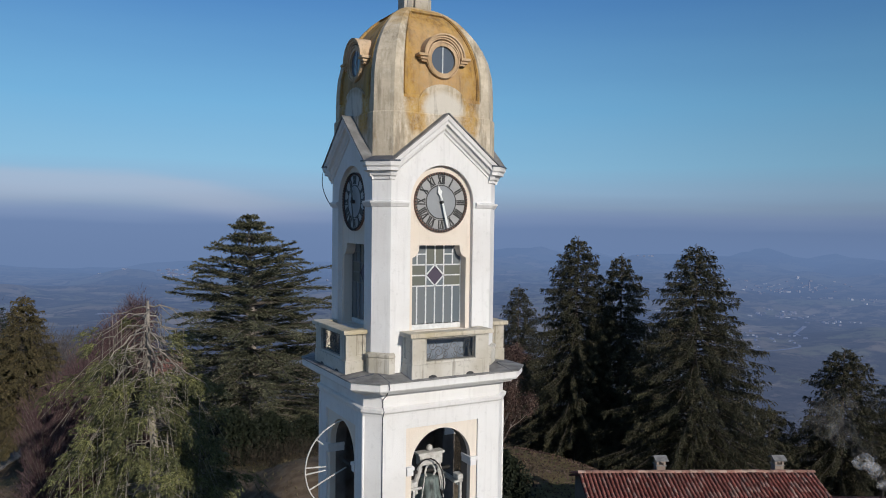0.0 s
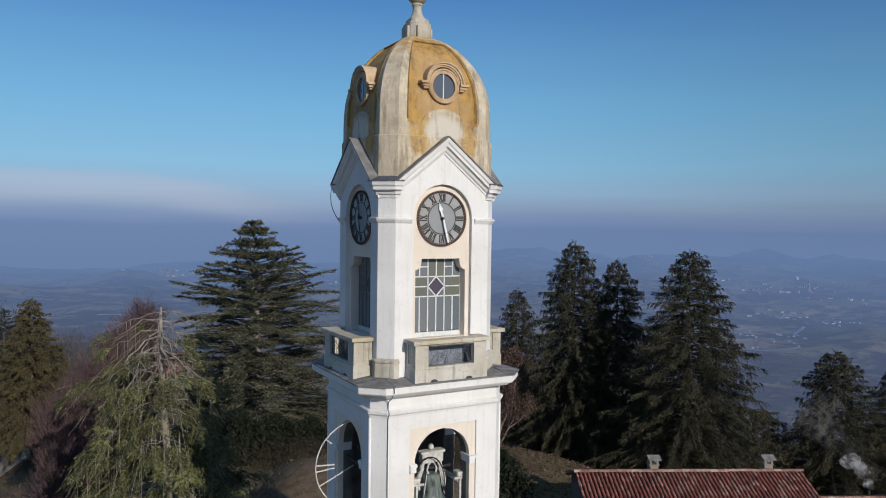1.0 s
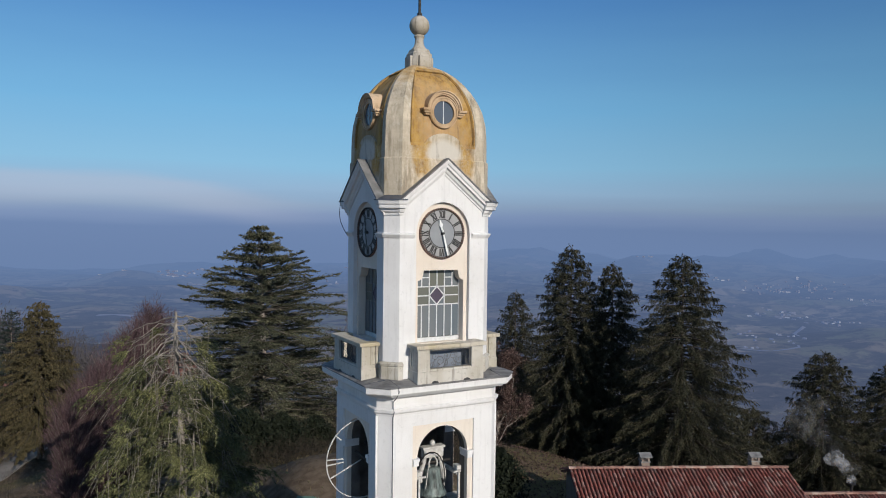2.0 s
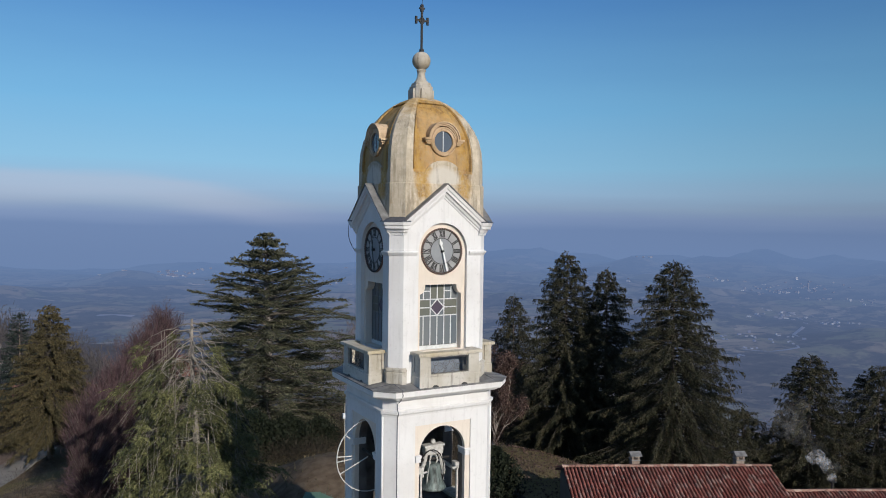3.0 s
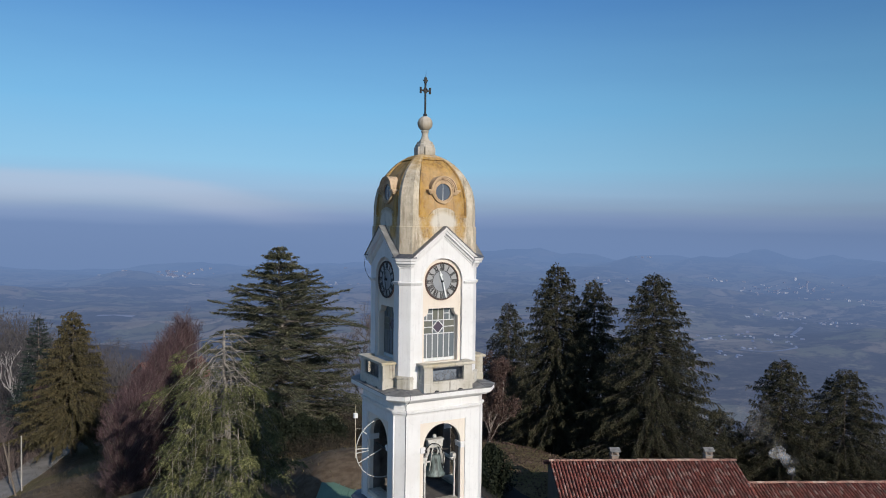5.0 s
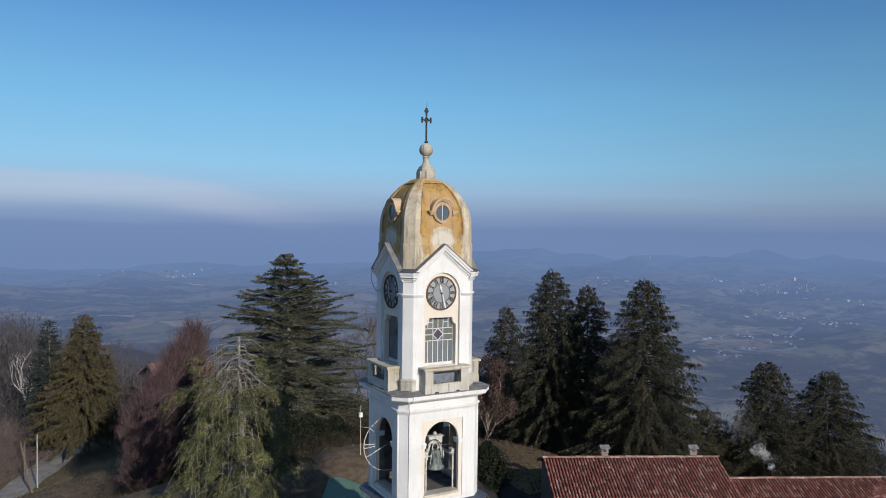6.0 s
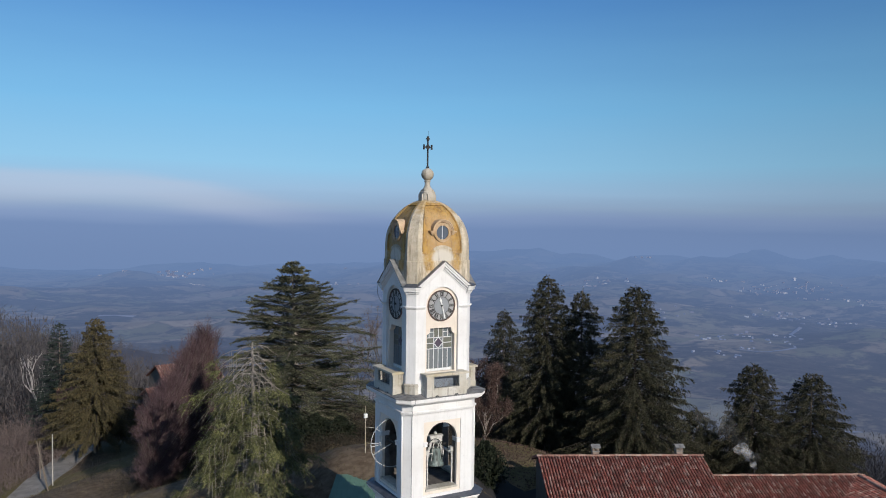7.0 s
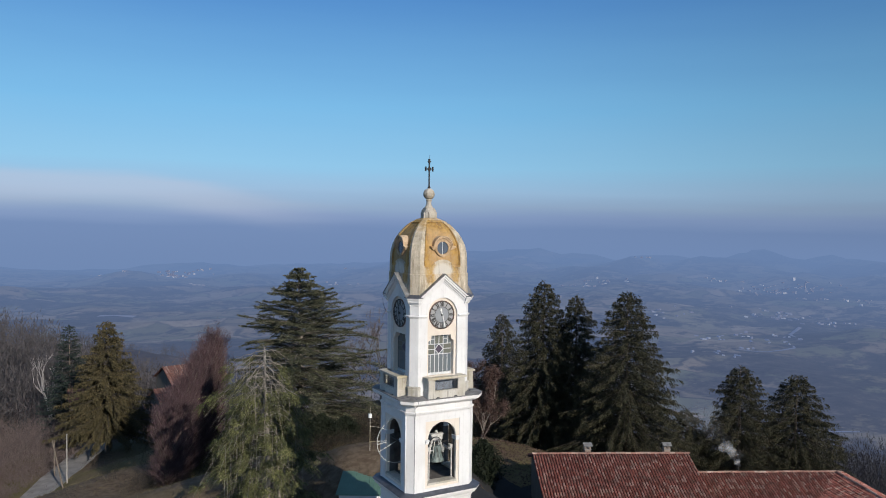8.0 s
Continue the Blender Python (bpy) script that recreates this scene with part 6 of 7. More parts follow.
def weeping_cedar(x, y, z0, top, seed):
    """An open cone: bare limbs arch out of a pale trunk at the top and carry hanging boughs and long bare strands."""
    rng = np.random.default_rng(seed)
    h = top - z0
    tree = thing("weeping_cedar", "weeping cedar with bare grey limbs and hanging yellow-green boughs", "tree", "conifers on the hill", at=(x, y, z0))
    for ox, oy, high, r in ((0.0, 0.0, 1.0, 0.30), (0.75, -0.45, 0.56, 0.17), (1.5, 0.3, 0.40, 0.15)):
        segs, prev = [], np.array((x + ox, y + oy, z0 - 0.3))
        for i in range(1, 15):
            f = i / 14
            p = np.array((x + ox + 0.18 * math.sin(5 * f), y + oy + 0.15 * math.sin(4 * f + 1), z0 + h * f * high))
            segs.append((prev, p, r * (1 - 0.80 * (i - 1) / 14) * rng.uniform(0.9, 1.1), r * (1 - 0.80 * f) * rng.uniform(0.9, 1.1)))
            prev = p
        trunk_mesh(segs, M_WEEPLIMB, "trunk" if high > 0.9 else "stem", tree, 9)
    env_d = [0.0, 0.06, 0.16, 0.35, 0.65, 1.0]
    env_r = [0.9, 1.9, 3.0, 3.95, 4.6, 5.0]

    def axis_at(f):
        return np.array((x + 0.18 * math.sin(5 * f), y + 0.15 * math.sin(4 * f + 1), z0 + h * f * 0.985))

    def wide_at(d, o):
        return float(np.interp(d, env_d, env_r)) * (1.0 - 0.13 * (o[0] * ASIDE[0] + o[1] * ASIDE[1]))

    limbs, strands, roots, ways, lens, drops = [], [], [], [], [], []
    n_limb = 112
    for b in range(n_limb):
        f = 1 - 0.90 * (b / n_limb) ** 1.05
        az = b * 2.399 + rng.uniform(-0.4, 0.4)
        o = np.array((math.cos(az), math.sin(az), 0))
        sd = np.array((-o[1], o[0], 0.0))
        reach = wide_at(1 - f + 0.10, o) * rng.uniform(0.60, 1.08)
        root = axis_at(f)
        bare_top = f > 0.80
        rise, fall = (rng.uniform(-0.55, 0.12), rng.uniform(0.35, 0.8)) if f > 0.86 else (rng.uniform(-0.10, 0.38), rng.uniform(0.30, 0.80))

        full = o[0] * ASIDE[0] + o[1] * ASIDE[1] < -0.25
        if bare_top and full:  # one flank keeps its green boughs up to the top
            rise += 0.15

        def bow(s):
            s = np.asarray(s, float)
            return root + o * (reach * s)[..., None] + np.stack([0 * s, 0 * s, reach * (rise * s - fall * s ** 2.2)], -1)

        pts = bow(np.linspace(0, 1, 8))
        pts[1:] += rng.normal(size=(7, 3)) * 0.06
        rl = rng.uniform(0.025, 0.06) if bare_top else rng.uniform(0.018, 0.034)
        for i in range(7):
            limbs.append((pts[i], pts[i + 1], rl * (1 - i * 0.12), rl * (0.88 - i * 0.12)))
        if rng.random() < 0.5:  # side limbs
            for j in range(2):
                i = rng.integers(2, 6)
                e = pts[i] + (o * rng.uniform(0.3, 0.9) + sd * rng.normal() * 0.7 + np.array((0, 0, -rng.uniform(0.1, 0.9))))
                limbs.append((pts[i], e, rl * 0.5, rl * 0.25))
        for j in range(rng.integers(0, 4)):  # long bare strands
            p = bow(rng.uniform(0.35, 0.95))
            ln = rng.uniform(1.2, 4.6)
            mid = p + np.array((rng.normal() * 0.05, rng.normal() * 0.05, -ln * 0.5))
            strands.append((p, mid, 0.013, 0.011))
            strands.append((mid, mid + np.array((rng.normal() * 0.12, rng.normal() * 0.12, -ln * 0.5)), 0.011, 0.008))
        # boughs of feathered twigs that hang outwards
        for j in range(rng.integers(1, 3) if bare_top and full else rng.integers(0, 3) if bare_top else rng.integers(4, 7)):
            s = rng.uniform(0.50 if bare_top else 0.30, 1.02)
            k = rng.integers(9, 18)
            c = bow(s) + rng.normal(size=(k, 3)) * (0.16, 0.16, 0.08)
            w = o * rng.uniform(0.3, 1.2, (k, 1)) + sd * rng.normal(size=(k, 1)) * 0.8 + np.array((0, 0, -1.0)) * rng.uniform(-0.05, 0.55, (k, 1))
            roots.append(c)
            ways.append(norm(w))
            big = rng.uniform(0.5, 1.2)
            lens.append(rng.uniform(0.4, 1.0, k) * big)
            drops.append(rng.uniform(0.15, 0.55, k) * big * rng.choice((0.6, 1.0, 1.6)))
    for j in range(28):  # bare cords that fan out from the top
        f = rng.uniform(0.74, 0.98)
        az, down = rng.uniform(0, 6.283), rng.uniform(0.22, 0.62)
        o = np.array((math.cos(az), math.sin(az), 0))
        a = axis_at(f)
        r = wide_at(1 - f + down, o) * rng.uniform(0.75, 1.02)
        b = np.array((x, y, z0 + h * max(0.05, f - down))) + o * r
        mid = (a + b) / 2 + o * 0.25 + np.array((0, 0, 0.25))
        strands.append((a, mid, 0.014, 0.012))
        strands.append((mid, b, 0.012, 0.009))
    limb_mesh(limbs, M_WEEPLIMB, "branching", tree, 5)["kind"] = "stuff"
    limb_mesh(strands, M_WEEPLIMB, "bare_strand", tree, 3)["kind"] = "stuff"
    q = leaves(rng, *twig_sprays(rng, np.concatenate(roots), np.concatenate(ways), np.concatenate(lens), 17, np.concatenate(drops), (0.12, 0.28), (0.028, 0.056), 0.75, 0.22))
    leaf_part("crown", q, M_WEEP, tree, kind="stuff")


weeping_cedar(-4.72, 16.03, 7.6, 20.75, 31)


def bare_tree(name, label, foot, height, seed, bark, twig, spread=0.5, trunk_r=0.16, levels=4, twigs=1400, twig_len=(0.3, 0.8), width=0.02, upright=0.5, group="bare trees", crown_from=0.25, leaf=None, leaf_n=0):
    """A leafless tree: forked limbs and many thin twigs."""
    rng = np.random.default_rng(seed)
    tree = thing(name, label, "tree", group, at=foot)
    segs, ends = [], []

    def grow(p, d, ln, r, lev):
        q = p
        for i in range(3):
            d = norm(d + rng.normal(size=3) * 0.12 + np.array((0, 0, 0.06 * upright)))
            nq = q + d * ln / 3
            segs.append((q, nq, r * (1 - i * 0.2), r * (0.8 - i * 0.2)))
            ends.append((q, nq, lev))
            q = nq
        if lev < levels:
            for b in range(3 if lev < 2 else 2):
                a = rng.uniform(0, 6.28)
                side_ = norm(np.cross(d, (math.cos(a), math.sin(a), 0.3)))
                grow(q, norm(d + side_ * spread * rng.uniform(0.6, 1.3) + np.array((0, 0, upright * 0.4))), ln * rng.uniform(0.58, 0.8), r * 0.55, lev + 1)
                if lev == 0:
                    grow(p + d * ln * rng.uniform(crown_from + 0.2, 0.9), norm(d + side_ * spread * 1.4), ln * rng.uniform(0.4, 0.6), r * 0.4, lev + 1)

    grow(np.array(foot, float) - (0, 0, 0.2), np.array((0, 0, 1.0)), height * 0.38, trunk_r, 0)
    limb_mesh(segs, bark, "trunk", tree, 5)
    fine = [e for e in ends if e[2] >= 1]
    pick = rng.integers(0, len(fine), twigs)
    a = np.array([fine[i][0] for i in pick])
    b = np.array([fine[i][1] for i in pick])
    t = rng.uniform(0, 1, (twigs, 1))
    base = a * (1 - t) + b * t
    way = norm(norm(b - a) + rng.normal(size=(twigs, 3)) * 0.7 + np.array((0, 0, upright * 0.8)))
    leaf_part("twig_crown", leaves(rng, base, way, rng.uniform(*twig_len, twigs), np.full(twigs, width)), twig, tree, kind="stuff")
    if leaf:
        pick = rng.integers(0, twigs, leaf_n)
        leaf_part("foliage", leaves(rng, base[pick] + way[pick] * 0.3 + rng.normal(size=(leaf_n, 3)) * 0.15, norm(rng.normal(size=(leaf_n, 3))), rng.uniform(0.08, 0.17, leaf_n), rng.uniform(0.06, 0.12, leaf_n)), leaf, tree, kind="stuff")
    return tree


def upright_tree(u, v, top, width, seed, n=9000, name="bare_hornbeam", label="tall narrow leafless tree with dense reddish twigs", group="row of bare trees", bark=None, low=0.02, leaf_n=0):
    """A narrow leafless tree: a straight leader with very many fine rising twigs."""
    rng = np.random.default_rng(seed)
    x, y = plan(u, v)
    z0 = gz(x, y)
    h = top - z0
    tree = thing(name, label, "tree", group, at=(x, y, z0))
    segs, base, way = [(np.array((x, y, z0 - 0.2)), np.array((x, y, z0 + h * 0.8)), 0.16 if not leaf_n else 0.25, 0.03)], [], []
    for i in range(110):
        f = low + (0.92 - low) * rng.random() ** 1.2
        az = rng.uniform(0, 6.28)
        reach = width * (math.sin(math.pi * min(1.0, 0.25 + 0.75 * f)) ** 0.6) * rng.uniform(0.4, 1.1)
        a = np.array((x, y, z0 + h * f * 0.85))
        b = a + np.array((math.cos(az) * reach, math.sin(az) * reach, reach * (rng.uniform(0.4, 1.6) if f < 0.25 else rng.uniform(1.2, 2.6))))
        b[2] = min(b[2], z0 + h * rng.uniform(0.93, 1.0))
        segs.append((a, b, 0.035, 0.01))
        k = n // 110
        t = rng.uniform(0.15, 1, (k, 1))
        base.append(a * (1 - t) + b * t + rng.normal(size=(k, 3)) * 0.22)
        way.append(norm(norm(b - a)[None] + rng.normal(size=(k, 3)) * 0.45 + np.array((0, 0, 0.35))))
    limb_mesh(segs, bark or M_BARK, "trunk", tree, 5)
    base, way = np.concatenate(base), np.concatenate(way)
    leaf_part("twig_crown", leaves(rng, base, way, rng.uniform(0.3, 0.9, len(base)), np.full(len(base), 0.03)), M_TWIG_RED, tree, kind="stuff")
    if leaf_n:
        pick = rng.integers(0, len(base), leaf_n)
        leaf_part("foliage", leaves(rng, base[pick] + rng.normal(size=(leaf_n, 3)) * 0.2, norm(rng.normal(size=(leaf_n, 3))), rng.uniform(0.09, 0.2, leaf_n), rng.uniform(0.07, 0.14, leaf_n)), M_DRYLEAF, tree, kind="stuff")


x, y = plan(4.7, 31.5)
bare_tree("brown_leaf_tree", "small tree with pale trunk and clinging brown leaves", (x, y, gz(x, y)), 9.2, 44, M_PALEBARK, M_LIMB, 0.42, 0.17, 4, 1500, (0.3, 0.7), 0.022, 0.8, leaf=M_DRYLEAF, leaf_n=22000)
for i in range(15):
    f = i / 14
    upright_tree(-25.2 + 0.7 * f, 42.8 - 17.0 * f, 19.7 - 6.6 * f, 2.05 - 0.35 * f, 50 + i, 8600)
x, y = plan(-69.0, 90)
bare_tree("birch_tree", "leafless white-barked birch by the road", (x, y, gz(x, y)), 16, 73, M_BIRCH, M_BIRCH, 0.34, 0.26, 4, 380, (0.4, 1.0), 0.03, 0.9)
for i, (u, v, h) in enumerate(((-1.5, 92, 15), (-6, 98, 16), (-10, 90, 14), (3, 100, 15), (-14, 100, 15), (-3, 80, 12))):
    x, y = plan(u, v)
    bare_tree("bare_tree", "leafless brownish tree on the slope", (x, y, gz(x, y)), h, 80 + i, M_BARK, M_TWIG_RED if i % 2 else M_TWIG_GREY, 0.45, 0.18, 5, 2600, (0.4, 1.0), 0.03, 0.7)
for i, (u, v, h) in enumerate(((-58, 46, 6), (-62, 55, 7), (-60, 38, 6), (-66, 66, 8), (-74, 78, 9), (-80, 88, 9), (52, 22, 6), (55, 26, 7))):
    x, y = plan(u, v)
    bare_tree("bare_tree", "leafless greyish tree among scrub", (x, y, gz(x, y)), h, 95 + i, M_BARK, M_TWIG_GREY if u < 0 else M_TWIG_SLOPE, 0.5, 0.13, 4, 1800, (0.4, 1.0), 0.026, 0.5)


def leaf_bush(name, label, u, v, z0, rx, h, seed, material, n):
    rng = np.random.default_rng(seed)
    x, y = plan(u, v)
    bush = thing(name, label, "bush", at=(x, y, z0))
    th, f = rng.uniform(0, 6.28, n), rng.uniform(0, 1, n)
    lump = 0.72 + 0.22 * np.sin(3 * th + 5 * f) + 0.2 * np.sin(7 * th - 9 * f + 1.0)
    rad = rx * np.sqrt(np.clip(1 - (2 * f - 0.8) ** 2 * 0.75, 0.05, 1)) * lump * rng.uniform(0.6, 1.15, n)
    p = np.stack([x + rad * np.cos(th), y + rad * np.sin(th), z0 + h * f], -1)
    leaf_part("foliage", leaves(rng, p, norm(rng.normal(size=(n, 3)) + np.array((0, 0, -0.4))), rng.uniform(0.14, 0.3, n), rng.uniform(0.1, 0.2, n)), material, bush, kind="stuff")
    limb_mesh([((x, y, z0 - 0.3), (x, y, z0 + h * 0.9), 0.16, 0.04)], M_BARK, "stem", bush, 6)


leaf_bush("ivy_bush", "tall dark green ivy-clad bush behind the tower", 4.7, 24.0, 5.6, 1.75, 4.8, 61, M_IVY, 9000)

# near-black bushes added to fill the dark shadow under the conifers
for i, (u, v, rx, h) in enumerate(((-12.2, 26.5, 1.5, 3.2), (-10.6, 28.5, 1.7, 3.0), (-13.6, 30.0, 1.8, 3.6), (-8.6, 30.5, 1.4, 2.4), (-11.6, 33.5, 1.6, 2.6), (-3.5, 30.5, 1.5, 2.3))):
    leaf_bush("evergreen_bush", "dark green bush filling the shadow of the conifers", u, v, gz(*plan(u, v)), rx, h, 62 + i, M_IVY, 5000)


def scatter_twigs(name, label, category, spots, seed, per, size, width, material, up=0.8):
    """Many leafless bushes or crowns in one object. spots: (x, y, z, height, half width)."""
    rng = np.random.default_rng(seed)
    base, way, lens = [], [], []
    for x, y, z, h, w in spots:
        c = rng.normal(size=(per, 3)) * (w * 0.5, w * 0.5, h * 0.24) + (x, y, z + h * 0.55)
        c[:, 2] = np.clip(c[:, 2], z, z + h)
        base.append(c)
        d = (c - np.array((x, y, z))) / np.array((max(w, 0.3), max(w, 0.3), h))
        way.append(norm(d * 0.8 + rng.normal(size=(per, 3)) * 0.45 + np.array((0, 0, up))))
        lens.append(rng.uniform(0.5, 1.2, per) * size * (h / 6) ** 0.5)
        k = 2
        base.append(np.array([(x, y, z - 0.2)] * k))
        way.append(norm(np.array([(0.05, 0, 1.0), (0, 0.06, 1.0)])))
        lens.append(np.full(k, h * 0.7))
    base, way, lens = np.concatenate(base), np.concatenate(way), np.concatenate(lens)
    ob = leaf_part(name, leaves(rng, base, way, lens, np.full(len(base), width)), material, kind="stuff")
    return tagged(ob, label, category)


rnd = random.Random(7)
spots = []
while len(spots) < 900:
    az, d = rnd.uniform(-44, -12), 150 + 380 * rnd.random() ** 1.2
    u, v = d * math.sin(radians(az)), d * math.cos(radians(az)) - 40
    edge = -19 - 4 * math.sin(d / 60)
    if az > edge and d < 420 and rnd.random() < 0.8:
        continue
    x, y = plan(u, v)
    spots.append((x, y, ground_z(x, y), rnd.uniform(9, 15), rnd.uniform(2.5, 4.5)))
while len(spots) < 1400:
    az, d = rnd.uniform(-36, -10), rnd.uniform(480, 900)
    x, y = plan(d * math.sin(radians(az)), d * math.cos(radians(az)))
    spots.append((x, y, max(valley_z(x, y), ground_z(x, y)) - 1, rnd.uniform(9, 14), rnd.uniform(3.0, 5.5)))
scatter_twigs("bare_wood", "leafless brown and grey wood on the far spur", "wood", spots, 8, 100, 1.3, 0.19, M_TWIG_DARK)
spots = []
while len(spots) < 760:
    az, d = rnd.uniform(-30, 43), 118 + 290 * rnd.random()
    u, v = d * math.sin(radians(az)), d * math.cos(radians(az)) - 40
    x, y = plan(u, v)
    spots.append((x, y, ground_z(x, y), rnd.uniform(5, 8.5), rnd.uniform(2.0, 4.0)))
while len(spots) < 1180:
    if rnd.random() < 0.5:
        u, v = rnd.uniform(56, 125), rnd.uniform(8, 95)
    else:
        az, d = rnd.uniform(23, 43), rnd.uniform(118, 300)
        u, v = d * math.sin(radians(az)), d * math.cos(radians(az)) - 40
    x, y = plan(u, v)
    spots.append((x, y, ground_z(x, y), rnd.uniform(5, 9), rnd.uniform(2.0, 4.0)))
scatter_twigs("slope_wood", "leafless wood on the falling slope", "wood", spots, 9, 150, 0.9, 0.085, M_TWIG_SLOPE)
spots = []
while len(spots) < 1700:
    u, v = rnd.uniform(-90, -44), 20 + 92 * rnd.random() ** 1.15
    if -52.4 < u - max(0.0, 70 - v) * 0.06 and v < 92 and not (u > -46.2 and rnd.random() < 0.25):
        continue
    x, y = plan(u, v)
    spots.append((x, y, ground_z(x, y), rnd.uniform(1.2, 5.5) if u < -54 else rnd.uniform(0.6, 1.6), rnd.uniform(0.9, 2.0)))
for i in range(420):
    u, v = rnd.uniform(-60, -50.4), rnd.uniform(30, 66)
    x, y = plan(u, v)
    spots.append((x, y, ground_z(x, y), rnd.uniform(0.5, 1.5), rnd.uniform(0.7, 1.5)))
scatter_twigs("scrub", "tangled leafless scrub below the road", "scrub", spots, 10, 85, 0.9, 0.035, M_TWIG_GREY)
spots = []
while len(spots) < 1300:
    u, v = rnd.uniform(-34, 16), rnd.uniform(22, 58)
    if rnd.random() < 0.5:
        u, v = rnd.uniform(-17, 3), rnd.uniform(22.5, 44)
    if u < -20 and rnd.random() < 0.6:
        continue
    if u > 3.5 and v < 46:
        continue
    x, y = plan(u, v)
    spots.append((x, y, ground_z(x, y), rnd.uniform(0.6, 2.2), rnd.uniform(0.8, 1.8)))
for i in range(110):
    f = rnd.random()
    x, y = plan(-23.6 - 2.4 * f + rnd.uniform(-2.4, 2.0), 43 - 19.0 * f + rnd.uniform(-1.5, 1.5))
    spots.append((x, y, ground_z(x, y), rnd.uniform(0.8, 2.4), rnd.uniform(0.7, 1.4)))
scatter_twigs("undergrowth", "brown leafless undergrowth beneath the trees", "scrub", spots, 12, 95, 0.62, 0.026, M_SHRUB, 0.12)


def grass_tufts():
    rng = np.random.default_rng(5)
    n = 60000
    uv = np.stack([rng.uniform(-62, 20, n), rng.uniform(4, 75, n)], -1)
    pts = []
    for u, v in uv:
        if -52.8 < u < -46.8 and 40 < v < 90:
            continue
        x, y = plan(u, v)
        pts.append((x, y, ground_z(x, y) - 0.03))
    p = np.array(pts)
    k = len(p)
    way = norm(np.stack([rng.normal(size=k) * 0.5, rng.normal(size=k) * 0.5, np.ones(k)], -1))
    ob = leaf_part("grass", leaves(rng, p, way, rng.uniform(0.08, 0.24, k), rng.uniform(0.03, 0.07, k)), M_DRYGRASS, kind="stuff")
    tagged(ob, "dry yellow-brown winter grass tufts", "grass")


M_DRYGRASS = foliage("dry_grass", (0.10, 0.08, 0.042), (0.155, 0.122, 0.066), (0.22, 0.175, 0.10))
grass_tufts()

def fallen_leaves():
    rng = np.random.default_rng(15)
    n = 16000
    pts = []
    for u, v in np.stack([rng.uniform(3, 24, n), rng.uniform(17, 46, n)], -1):
        x, y = plan(u, v)
        pts.append((x, y, ground_z(x, y) + 0.03))
    p = np.array(pts)
    way = norm(np.stack([rng.normal(size=n), rng.normal(size=n), rng.normal(size=n) * 0.35 + 0.1], -1))
    ob = leaf_part("fallen_leaves", leaves(rng, p, way, rng.uniform(0.10, 0.24, n), rng.uniform(0.08, 0.16, n)), M_DRYLEAF, kind="stuff")
    tagged(ob, "brown fallen leaves on the bank", "leaves")


fallen_leaves()

# ---- road, poles and buildings beyond ----
ROADLINE = [(-46.0, 30), (-47.4, 44), (-48.6, 52), (-49.4, 60), (-50.6, 66), (-52.8, 72), (-56.0, 77), (-60.0, 81)]
pts = []
for (u0, v0), (u1, v1) in zip(ROADLINE, ROADLINE[1:]):
    for i in range(6):
        pts.append((u0 + (u1 - u0) * i / 6, v0 + (v1 - v0) * i / 6))
verts, faces = [], []
for i, (u, v) in enumerate(pts):
    for w in (-2.0, -1.9, 0.0, 1.9, 2.0):
        x, y = plan(u + w, v)
        xc, yc = plan(u, v)
        verts.append((x, y, (ground_z(xc, yc) + ground_z(x, y)) / 2 + (0.22 if abs(w) < 1.95 else -0.3)))
for i in range(len(pts) - 1):
    for j in range(4):
        faces.append((i * 5 + j, i * 5 + j + 1, i * 5 + 6 + j, i * 5 + 5 + j))
tagged(mesh_part("road", verts, faces, M_ROAD, smooth=False), "narrow pale asphalt lane", "road", kind="structure")


def post(name, label, u, v, h, r, material, lean=(0, 0), arms=()):
    x, y = plan(u, v)
    z = ground_z(x, y)
    ob = thing(name, label, "pole", at=(x, y, z))
    part("shaft", rod(bmesh.new(), (x, y, z - 0.3), (x + lean[0], y + lean[1], z + h), r, r * 0.7, 8), material, ob)
    return ob, Vector((x + lean[0], y + lean[1], z + h))


p1, top1 = post("utility_pole", "slim grey concrete pole at the lane", -45.9, 49.6, 6.0, 0.085, M_CONCRETE)
p2, top2 = post("utility_pole", "dark leaning timber pole at the lane", -45.2, 47.4, 6.0, 0.11, M_BARK, (-1.2, 0.4))
p3, top3 = post("utility_pole", "dark timber pole beside the lane", -49.0, 52.5, 5.0, 0.09, M_BARK)
part("cap", rod(bmesh.new(), top1, top1 + Vector((0, 0, 0.10)), 0.09, 0.05, 8), M_CONCRETE, p1)
bm = bmesh.new()
for a, b in ((top1, top3), (top2, top1)):
    prev = None
    for i in range(9):
        f = i / 8
        q = a.lerp(b, f) - Vector((0, 0, 0.5 * math.sin(math.pi * f)))
        if prev is not None:
            rod(bm, prev, q, 0.012, None, 3)
        prev = q
part("wire", bm, M_IRON, p1, "thin overhead wire")

x, y = plan(-4.8, 16.6)
z = ground_z(x, y)
mast = thing("lamp_post", "thin yellowish lamp post with a white box", "lamp post", at=(x, y, z))
part("shaft", rod(bmesh.new(), (x, y, z - 0.2), (x, y, 15.2), 0.028, 0.018, 8), M_CAP, mast)
part("white_box", box(bmesh.new(), x - 0.13, x + 0.13, y - 0.10, y + 0.10, 14.30, 14.62, None, 0.03), M_POINTER, mast, "small white box")
for zz in (13.6, 12.4):
    part("bracket", rod(bmesh.new(), (x, y, zz), (x + 1.1 * ASIDE[0], y + 1.1 * ASIDE[1], zz - 0.08), 0.012, None, 6), M_CAP, mast)

